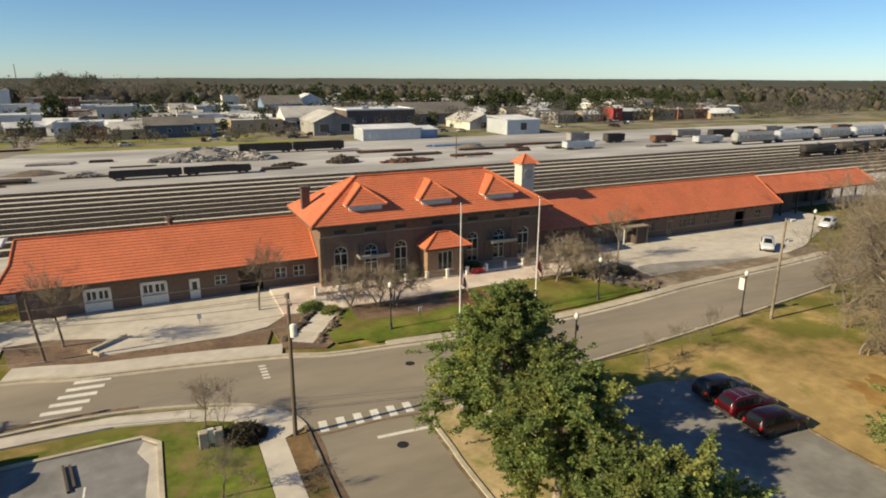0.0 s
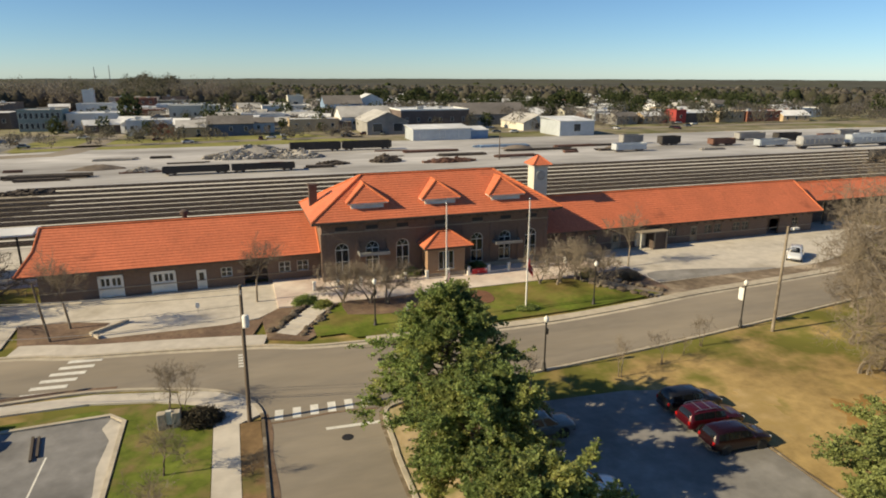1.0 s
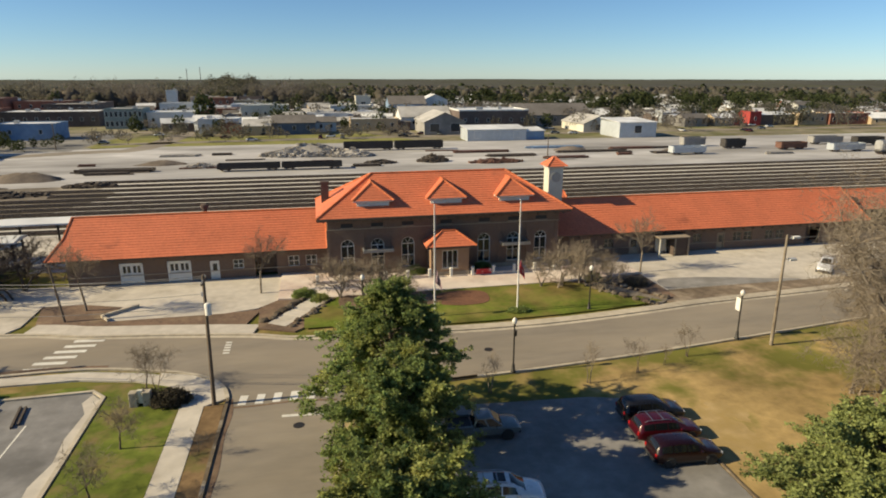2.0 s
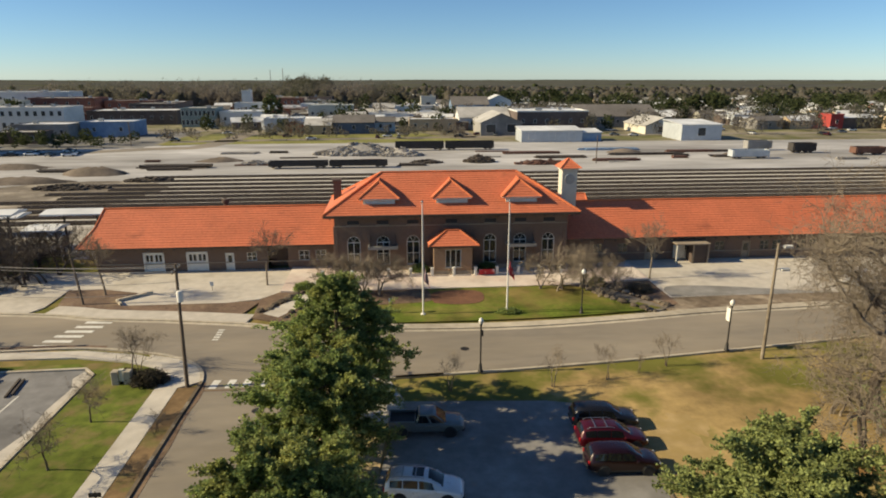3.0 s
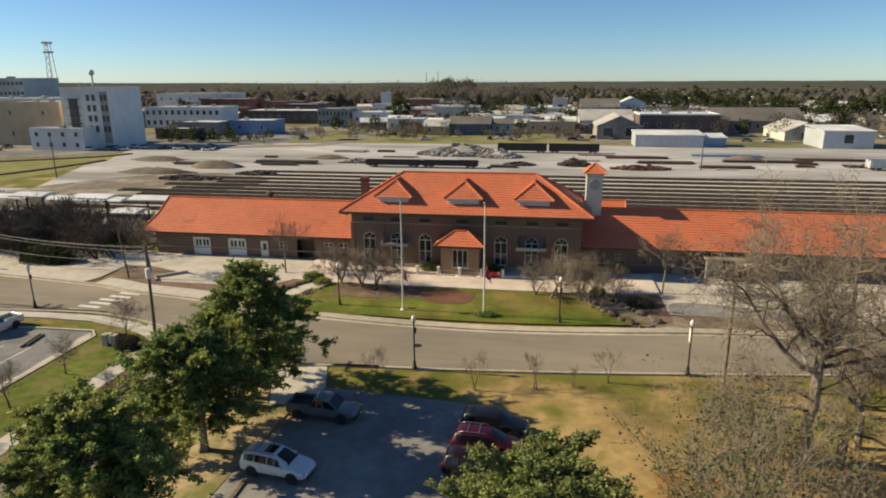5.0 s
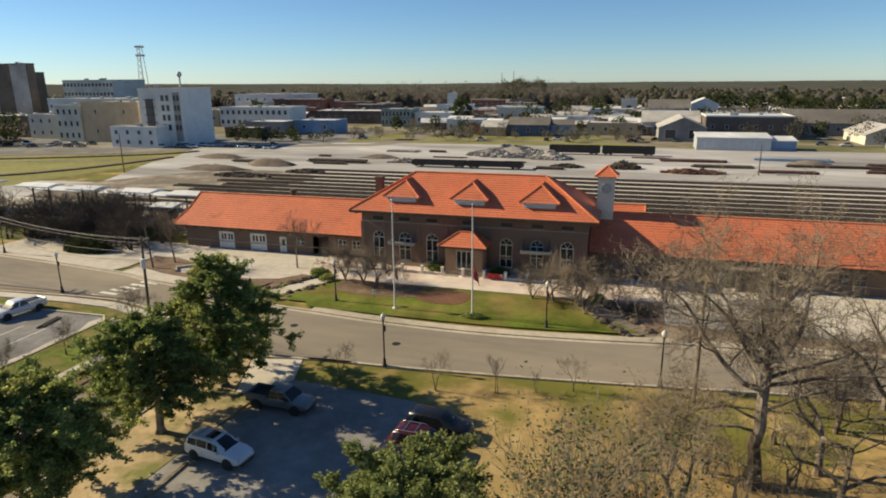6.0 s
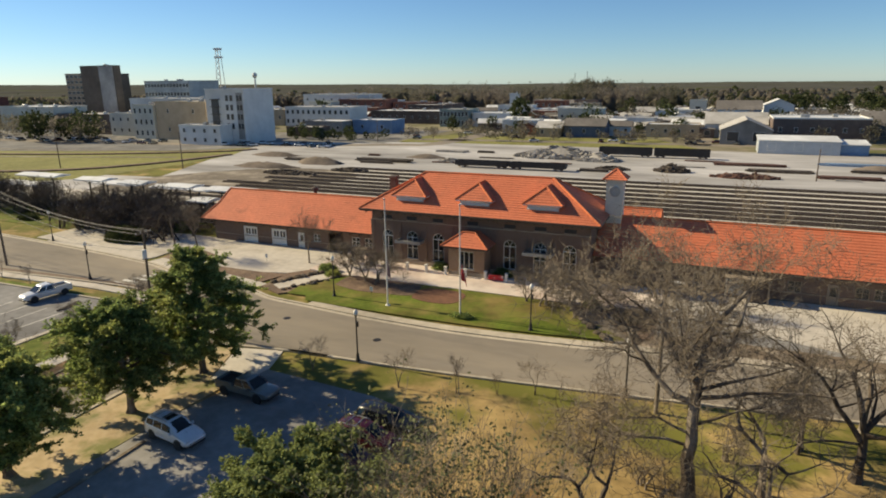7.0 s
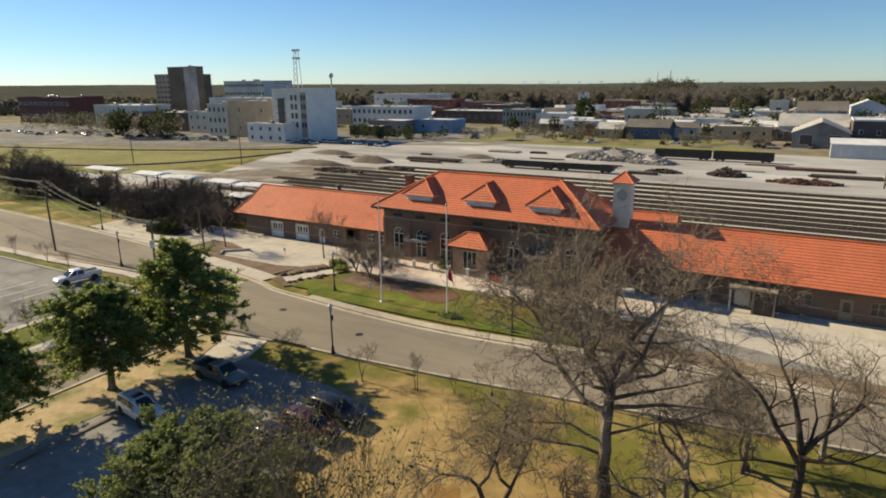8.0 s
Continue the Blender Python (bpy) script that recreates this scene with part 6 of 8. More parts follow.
for k, (dy, z) in enumerate(((-0.9, 10.3), (0.35, 10.3), (0.9, 10.3), (0.0, 9.2), (0.1, 8.3))):
    wire((8.9, 40.1 + dy, z), (-30, 49.5 + dy, z + 0.7 - 0.15 * k), 0.9 + 0.12 * k)
    wire((-30, 49.5 + dy, z + 0.7 - 0.15 * k), (-95, 60 + dy, z + 0.7), 1.0 + 0.1 * k)


def flagpole(at, flag_mat, label, zf, turn):
    x, y, z = at
    p = thing("flagpole", at, label, "flagpole", "lawn flagpoles")
    Form().lathe([(0.28, z), (0.28, z + 0.05), (0.12, z + 0.14), (0.085, z + 0.3), (0.045, z + 12.2)], 10, at=(x, y, 0)).ob("pole", WHITE, p, smooth=40)
    Form().lathe([(0.02, z + 12.2), (0.11, z + 12.28), (0.12, z + 12.36), (0.06, z + 12.45)], 10, at=(x, y, 0)).ob("finial", ALLOY, p, smooth=60)
    rng = np.random.default_rng(int(x))
    f = Form()
    rows = []
    for i in range(9):
        t = i / 8
        row = []
        for j in range(7):
            s = j / 6
            a = radians(turn)
            w = 0.12 + 0.75 * s * (0.5 + 0.5 * t)
            row.append((x + math.cos(a) * w + 0.05 * math.sin(6 * s + 5 * t), y + math.sin(a) * w + 0.12 * math.sin(9 * s + 3 * t), zf + 1.6 * (1 - t) - 0.9 * s))
        rows.append(row)
    f.loft(rows, caps=False, close=False)
    f.ob("flag", flag_mat, p, "limp flag hanging on its rope", smooth=60)
    Form().tube([(x + 0.12, y, z + 1.2), (x + 0.12, y, z + 12.0)], [0.012, 0.012], 4).ob("rope", WHITE, p)


FLAGA = mat("flag_cloth_dark", (0.16, 0.10, 0.13), (0.30, 0.22, 0.22), 3.0, 0.85)
FLAGB = mat("flag_cloth_red", (0.50, 0.03, 0.03), (0.40, 0.025, 0.03), 2.0, 0.85, c3=(0.7, 0.66, 0.62), c3_scale=1.6, c3_at=0.58)
flagpole((29.1, 54.5, 0.17), FLAGA, "tall white flagpole with a limp dark flag", 4.0, -25)
flagpole((38.15, 54.1, 0.17), FLAGB, "tall white flagpole with a limp red flag", 4.6, 10)
# small sign plates on stakes
for x, y in ((25.6, 56.9), (4.2, 64.4)):
    s = thing("sign_plate", (x, y, 0.2), "small white sign plate on a stake", "sign")
    Form().box(x - 0.2, y - 0.02, 0.7, x + 0.2, y + 0.02, 1.25).ob("plate", WHITE, s)
    Form().cyl((x, y + 0.04, 0.1), (x, y + 0.04, 0.9), 0.025, n=6).ob("stake", BLACK, s)
# monument sign beside the west pavement
wp = thing("wooden_post", (-9.0, 60.7, 0.1), "dark leaning wooden post in the mulch bed", "post")
Form().tube([(-9.0, 60.7, 0.0), (-9.35, 60.8, 3.0), (-9.7, 60.9, 6.0)], [0.13, 0.12, 0.10], 8).ob("pole", POLEWOOD, wp, smooth=50)
for k, (a, b) in enumerate((((-5.9, 42.4), (-5.3, 39.2)), ((-5.5, 42.3), (-5.0, 39.6)))):
    tb = thing("timber_beam", (a[0], a[1], 0.03), "dark old timber beam lying on the asphalt", "beam", "car park timbers")
    Form().ribbon([a, b], 0.16, 0.03, 0.2).ob("beam", TIE, tb)
ms = thing("monument_sign", (3.2, 40.8, 0.1), "small pale masonry sign between bushes", "sign")
Form().box(2.4, 40.6, 0.1, 3.0, 41.2, 1.3, 0.04).box(3.4, 40.6, 0.1, 4.0, 41.2, 1.3, 0.04).ob("pier", KERB, ms)
Form().box(3.0, 40.75, 0.35, 3.4, 41.05, 1.4).ob("panel", STUCCO, ms)
# red banner and seats on the plaza
bn = thing("banner", (36.6, 67.0, PLAZA), "red fabric banner on the plaza wall", "banner")
Form().box(36.9, 67.05, PLAZA + 0.1, 38.9, 67.12, PLAZA + 0.8).ob("cloth", FLAGB, bn)


# ---- rail yard ----
TRACK_Y = [103.0, 108.0, 113.0, 117.8, 122.2, 126.8, 131.6, 136.8, 142.4, 148.4, 154.6]
Form().prism([(-50, 100.5), (420, 100.5), (420, 158), (-30, 158), (-62, 132), (-66, 112)], -0.5, 0.03).ob("track_bed", TRACKBED, label="brownish gravel bed of the rail yard tracks", category="track bed", kind="structure")
ties = Form()
for k, y in enumerate(TRACK_Y):
    x0 = -55 + 3.0 * max(0, k - 4) + (8 if k % 2 else 0)
    t = thing("railway_track", (x0, y, 0.03), "rusty rails on dark ballast", "railway track", "yard tracks")
    Form().loft([[(x, y - 1.35, 0.02), (x, y + 1.35, 0.02), (x, y + 1.0, 0.2), (x, y - 1.0, 0.2)] for x in (x0, 415)]).ob("ballast", BALLAST, t, "dark oily ballast")
    for s in (-0.72, 0.72):
        Form().box(x0, y + s - 0.035, 0.26, 415, y + s + 0.035, 0.42).ob("rail", RAIL, t)
    for i in range(int((260 - x0) / 0.75)):
        x = x0 + 0.3 + 0.75 * i
        ties.box(x, y - 1.1, 0.15, x + 0.24, y + 1.1, 0.262)
ties.ob("sleepers", TIE, label="dark timber railway sleepers", category="sleepers", kind="stuff")


COALPAINT = mat("black_freight_paint", (0.028, 0.026, 0.025), (0.05, 0.042, 0.035), 0.8, 0.75, large=0.3)
TANKPAINT = mat("grey_tank_paint", (0.36, 0.36, 0.35), (0.27, 0.26, 0.25), 0.6, 0.45, large=0.2)
RUST = mat("rusty_steel", (0.16, 0.075, 0.05), (0.09, 0.05, 0.038), 0.7, 0.85, large=0.3)
RUBBLE = mat("broken_concrete", (0.40, 0.37, 0.33), (0.26, 0.24, 0.21), 0.8, 0.95, island=0.35)
BLUEWALL = mat("blue_wall", (0.22, 0.32, 0.44), (0.16, 0.24, 0.36), 0.5, 0.8)
PALEMETAL = mat("pale_metal_siding", (0.47, 0.50, 0.52), (0.39, 0.42, 0.44), 0.6, 0.5, metal=0.1, large=0.12)
GREYWALL = mat("grey_wall", (0.30, 0.29, 0.27), (0.22, 0.21, 0.20), 0.5, 0.85)
DARKWALL = mat("dark_brick", (0.14, 0.105, 0.09), (0.10, 0.078, 0.07), 0.6, 0.9)
REDBRICK = mat("red_brick", (0.27, 0.11, 0.075), (0.20, 0.085, 0.06), 0.6, 0.9)
TANWALL = mat("tan_wall", (0.50, 0.39, 0.26), (0.42, 0.32, 0.21), 0.4, 0.85)
WHITEWALL = mat("white_wall", (0.68, 0.68, 0.66), (0.58, 0.58, 0.56), 0.3, 0.8, large=0.1)
ROOFGREY = mat("grey_flat_roof", (0.46, 0.445, 0.42), (0.34, 0.325, 0.30), 0.3, 0.9, large=0.25)
ROOFWHITE = mat("white_metal_roof", (0.74, 0.74, 0.72), (0.62, 0.62, 0.60), 0.3, 0.5)
ROOFDARK = mat("dark_shingle_roof", (0.17, 0.155, 0.14), (0.12, 0.108, 0.098), 0.7, 0.9)
PANE = mat("dark_window", (0.035, 0.04, 0.045), (0.06, 0.065, 0.07), 0.5, 0.2)


def gondola(x, y, length=15.5, h=2.3, material=COALPAINT, label="black open gondola freight car on the yard track", group="yard gondolas"):
    g = thing("freight_car", (x, y, 0.2), label, "freight car", group)
    Form().box(x, y - 1.5, 1.0, x + length, y - 1.42, 1.0 + h * 0.75).box(x, y + 1.42, 1.0, x + length, y + 1.5, 1.0 + h * 0.75).box(x, y - 1.42, 1.0, x + 0.1, y + 1.42, 1.0 + h * 0.75).box(x + length - 0.1, y - 1.42, 1.0, x + length, y + 1.42, 1.0 + h * 0.75).box(x, y - 1.5, 0.75, x + length, y + 1.5, 1.0).ob("body", material, g)
    for k in range(12):
        xx = x + 0.5 + (length - 1) * k / 11
        Form().box(xx - 0.06, y - 1.58, 0.9, xx + 0.06, y - 1.5, 1.0 + h * 0.75).ob("rib", material, g)
    for bx in (x + 2.0, x + length - 2.0):
        for dx in (-0.85, 0.85):
            Form().lathe([(0.42, y - 0.8), (0.42, y + 0.8)], 12, "y", (bx + dx, 0, 0.62)).ob("wheelset", RUST, g)
        Form().box(bx - 1.4, y - 1.0, 0.5, bx + 1.4, y + 1.0, 0.75).ob("bogie", COALPAINT, g)
    return g


def tank_car(x, y, material, label):
    g = thing("tank_car", (x, y, 0.2), label, "tank car", "tank cars")
    L = 15.0
    Form().tube([(x, y, 2.6), (x + 0.25, y, 2.6), (x + 0.7, y, 2.6), (x + L - 0.7, y, 2.6), (x + L - 0.25, y, 2.6), (x + L, y, 2.6)], [0.5, 1.1, 1.42, 1.42, 1.1, 0.5], 20).ob("tank", material, g, smooth=40)
    Form().box(x - 0.3, y - 1.2, 1.0, x + L + 0.3, y + 1.2, 1.2).ob("frame", COALPAINT, g)
    Form().lathe([(0.55, 3.9), (0.55, 4.3), (0.3, 4.4)], 12, at=(x + L / 2, y, 0)).ob("dome", material, g)
    Form().box(x + L / 2 - 1.2, y - 0.9, 4.05, x + L / 2 + 1.2, y + 0.9, 4.12).ob("walkway", GALV, g)
    for bx in (x + 1.8, x + L - 1.8):
        for dx in (-0.85, 0.85):
            Form().lathe([(0.42, y - 0.8), (0.42, y + 0.8)], 12, "y", (bx + dx, 0, 0.62)).ob("wheelset", RUST, g)
        Form().box(bx - 1.4, y - 1.0, 0.5, bx + 1.4, y + 1.0, 0.9).ob("bogie", COALPAINT, g)


for x in (-8.3, 8.4):
    gondola(x, 169.0, 16.2, 1.5)
for x in (27.0, 44.5):
    gondola(x, 210.0, 16.8, 2.8, label="black hopper freight car on a far siding", group="far hoppers")
def hopper_car(x, y, material, label, L=20.0):
    g = thing("hopper_car", (x, y, 0.2), label, "hopper car", "covered hoppers")
    prof = [(-1.0, 1.2), (-1.5, 1.9), (-1.58, 3.6), (-1.2, 4.5), (1.2, 4.5), (1.58, 3.6), (1.5, 1.9), (1.0, 1.2)]
    Form().loft([[(xx, y + py * k, 2.85 + (pz - 2.85) * k) for py, pz in prof] for xx, k in ((x, 0.7), (x + 0.5, 1.0), (x + L - 0.5, 1.0), (x + L, 0.7))]).ob("body", material, g)
    for k in range(9):
        xx = x + 1.2 + (L - 2.4) * k / 8
        Form().box(xx - 0.08, y - 1.66, 1.9, xx + 0.08, y - 1.57, 3.6).ob("rib", material, g)
    Form().box(x + 0.6, y - 0.45, 4.5, x + L - 0.6, y + 0.45, 4.68).ob("hatch", GALV, g)
    Form().box(x - 0.3, y - 1.2, 0.95, x + L + 0.3, y + 1.2, 1.2).ob("frame", COALPAINT, g)
    for bx in (x + 1.9, x + L - 1.9):
        for dx in (-0.85, 0.85):
            Form().lathe([(0.42, y - 0.8), (0.42, y + 0.8)], 12, "y", (bx + dx, 0, 0.62)).ob("wheelset", RUST, g)
        Form().box(bx - 1.4, y - 1.0, 0.5, bx + 1.4, y + 1.0, 0.95).ob("bogie", COALPAINT, g)


for k in range(5):
    hopper_car(197 + 22.6 * k, 166, (TANKPAINT, PALEMETAL)[k % 2], ("grey covered hopper car in the far yard", "pale covered hopper car in the far yard")[k % 2])
for k in range(4):
    tank_car(187 + 17.6 * k, 131.4, COALPAINT, "black tank car on the yard track")
rng_y = np.random.default_rng(91)
for k in range(13):  # trailers and wagons left about the east end of the yard
    m, lb = ((PALEMETAL, "white freight trailer parked in the yard"), (GREYWALL, "grey freight car in the yard"), (COALPAINT, "black freight wagon in the yard"), (RUST, "rusty freight wagon in the yard"))[k % 4]
    gondola(132 + 13.5 * k + rng_y.uniform(-3, 3), (177, 184, 191, 198)[k * 3 % 4] + rng_y.uniform(-2, 2), rng_y.uniform(7, 13), rng_y.uniform(2.0, 3.4), m, lb, "yard freight")


def stack(x, y, length, w, h, material, label, seed):
    """A loose low stack of sleepers, rails or scrap."""
    rng = np.random.default_rng(seed)
    s = thing("material_stack", (x, y, 0.02), label, "stack", "yard stacks")
    f = Form()
    for i in range(int(w / 0.5)):
        for j in range(max(1, int(h / 0.35))):
            a, b = x + rng.uniform(0, length * 0.12) + j * 0.3, x + length - rng.uniform(0, length * 0.15) - j * 0.3
            yy, zz = y + i * 0.5 + rng.uniform(-0.08, 0.08), 0.02 + j * 0.35
            f.add([(a, yy, zz), (b, yy + rng.uniform(-0.3, 0.3), zz), (b, yy + 0.42, zz), (a, yy + 0.42, zz), (a, yy, zz + 0.33), (b, yy, zz + 0.33), (b, yy + 0.42, zz + 0.33), (a, yy + 0.42, zz + 0.33)],
                  [(3, 2, 1, 0), (4, 5, 6, 7), (0, 1, 5, 4), (1, 2, 6, 5), (2, 3, 7, 6), (3, 0, 4, 7)])
    o = f.ob("timber_load", material, s)
    tagged(o, kind="stuff")


for i, (x, y, l, w, h, m, lb) in enumerate((
        (-46, 171, 22, 3, 1.1, TIE, "dark stack of old railway sleepers"), (-70, 166, 16, 3, 1.0, TIE, "dark stack of old railway sleepers"),
        (27, 170.5, 9, 2.5, 0.8, TIE, "dark stack of old railway sleepers"), (62, 196, 20, 3, 0.8, RUST, "rusty rails stacked in the yard"),
        (70, 184, 18, 3, 0.8, TIE, "dark stack of timber in the yard"), (86, 176, 16, 3, 0.9, RUST, "rusty rails stacked in the yard"),
        (90, 204, 22, 3, 0.8, BLUEWALL, "blue tarpaulin-covered stack in the yard"), (96, 190, 26, 2.5, 0.7, TIE, "dark stack of timber in the yard"),
        (118, 196, 18, 3, 0.9, RUST, "rusty rails stacked in the yard"), (126, 182, 20, 2.5, 0.9, TIE, "dark stack of timber in the yard"))):
    stack(x, y, l, w, h, m, lb, 100 + i)


for i in range(16):  # odd lengths of timber and rail on the gravel
    rr = np.random.default_rng(400 + i)
    stack(rr.uniform(-60, 190), rr.uniform(164, 208), rr.uniform(5, 13), rr.uniform(1.2, 2.4), rr.uniform(0.4, 0.9), (TIE, RUST, RUBBLE)[i % 3], ("short dark stack of sleepers on gravel", "short rusty stack of rails on gravel", "short grey row of concrete blocks")[i % 3], 420 + i)


def pile(x, y, rx, ry, h, material, label, seed, n=420, size=0.8):
    rng = np.random.default_rng(seed)
    p = thing("rubble_pile", (x, y, 0.02), label, "pile", "yard piles")
    f = Form()
    for _ in range(n):
        r, q = rng.uniform(0, 1) ** 0.6, rng.uniform(0, 2 * math.pi)
        hx = h * max(0, 1 - r) ** 0.7 * (0.7 + 0.3 * math.sin(3 * q + x))
        c = Vector((x + rx * r * math.cos(q), y + ry * r * math.sin(q), 0.1 + hx * rng.uniform(0.75, 1.0)))
        s = size * rng.uniform(0.5, 1.4)
        b = [c + Vector(v) * s * 0.5 + Vector(rng.normal(0, 0.14 * s, 3)) for v in ((-1, -1, -.6), (1, -1, -.6), (1, 1, -.6), (-1, 1, -.6), (-1, -1, .6), (1, -1, .6), (1, 1, .6), (-1, 1, .6))]
        f.add(b, [(3, 2, 1, 0), (4, 5, 6, 7), (0, 1, 5, 4), (1, 2, 6, 5), (2, 3, 7, 6), (3, 0, 4, 7)])
    f.loft([[(x + rx * 0.95 * k * math.cos(q), y + ry * 0.95 * k * math.sin(q), z) for q in (2 * math.pi * i / 18 for i in range(18))] for k, z in ((1, 0), (0.7, h * 0.35), (0.35, h * 0.68), (0.08, h * 0.88))])
    o = f.ob("rubble", material, p)
    tagged(o, kind="stuff")


pile(15, 201, 15, 6, 4.2, RUBBLE, "large grey pile of broken concrete", 200, 700, 1.1)
pile(29, 196, 7, 4, 2.6, RUBBLE, "grey pile of broken concrete", 201, 260, 0.9)
pile(52, 178, 4.5, 3, 2.4, TIE, "dark heap of scrap timber", 202, 200, 0.9)
pile(70, 172, 8, 2.5, 1.3, RUST, "low rusty heap of scrap", 203, 220, 0.8)
pile(-14, 178, 4, 2.5, 1.2, RUBBLE, "low grey heap of rubble", 204, 120, 0.7)
pile(36, 177, 5, 2.5, 1.0, TIE, "low dark heap of scrap", 205, 120, 0.7)
pile(-34, 150, 6, 2.5, 1.0, TIE, "low dark heap of scrap", 206, 140, 0.7)
pile(-48, 140, 9, 3, 1.0, TIE, "low dark heap of brush", 207, 200, 0.7)



EARTH = mat("dumped_earth", (0.20, 0.165, 0.135), (0.13, 0.108, 0.09), 0.7, 0.95, 0.05, large=0.3, spec=0.1)


def mound(x, y, rx, ry, h, seed):
    rng = np.random.default_rng(seed)
    p = thing("earth_mound", (x, y, 0.02), "low brown mound of earth on the gravel", "mound", "yard mounds")
    Form().loft([[(x + rx * k * rng.uniform(0.85, 1.15) * math.cos(q), y + ry * k * rng.uniform(0.85, 1.15) * math.sin(q), z * rng.uniform(0.85, 1.1)) for q in (2 * math.pi * i / 20 for i in range(20))] for k, z in ((1, 0.0), (0.8, h * 0.3), (0.5, h * 0.75), (0.2, h))]).ob("earth", EARTH, p, smooth=60)


for k, (x, y, rx, ry, h) in enumerate(((-52, 162, 9, 4, 2.0), (-64, 150, 12, 4, 1.4), (-26, 186, 7, 3, 1.3), (-80, 176, 10, 4, 1.2), (104, 198, 6, 3, 1.2), (140, 188, 7, 3, 1.5))):
    mound(x, y, rx, ry, h, 900 + k)

# pale shelter roofs along the passenger platform
Form().box(-100, 81.5, -0.2, -14.6, 99, 0.25).ob("platform", CONCRETE, label="long pale passenger platform", category="platform", kind="structure")
for x, y, l, zt in ((-24.6, 83.2, 9.4, 6.2), (-35.5, 83.4, 7.0, 6.2), (-47.5, 83.6, 6.4, 6.2), (-60.5, 84.0, 8.0, 6.2), (-80.0, 84.6, 12.4, 6.2), (-25.4, 79.6, 4.6, 4.7), (-81.0, 81.0, 12.0, 4.9), (-49.0, 92.4, 16.0, 3.9), (-68.0, 92.6, 15.0, 3.9)):
    s = thing("platform_shelter", (x, y, 0.25), "open platform shelter with a pale roof on dark posts", "shelter", "platform shelters")
    Form().add([(x, y, zt - 0.35), (x + l, y, zt - 0.35), (x + l, y + 2.2, zt), (x, y + 2.2, zt), (x, y + 4.2, zt - 0.3), (x + l, y + 4.2, zt - 0.3), (x, y, zt - 0.55), (x + l, y, zt - 0.55), (x + l, y + 4.2, zt - 0.5), (x, y + 4.2, zt - 0.5)],
               [(0, 1, 2, 3), (3, 2, 5, 4), (0, 6, 7, 1), (5, 8, 9, 4), (9, 8, 7, 6), (1, 7, 8, 5, 2), (0, 3, 4, 9, 6)]).ob("roof", ROOFWHITE, s)
    for dx in (l * 0.25, l * 0.75):
        Form().box(x + dx - 0.11, y + 2.0, 0.0, x + dx + 0.11, y + 2.22, zt - 0.5).ob("post", BLACK, s)
        for sy in (-1, 1):
            Form().tube([(x + dx, y + 2.1, zt - 1.6), (x + dx, y + 2.1 + 0.9 * sy, zt - 0.9), (x + dx, y + 2.1 + 1.8 * sy, zt - 0.55)], [0.07, 0.06, 0.05], 5).ob("bracket", BLACK, s)

# ---- the town beyond ----
rng_town = np.random.default_rng(77)


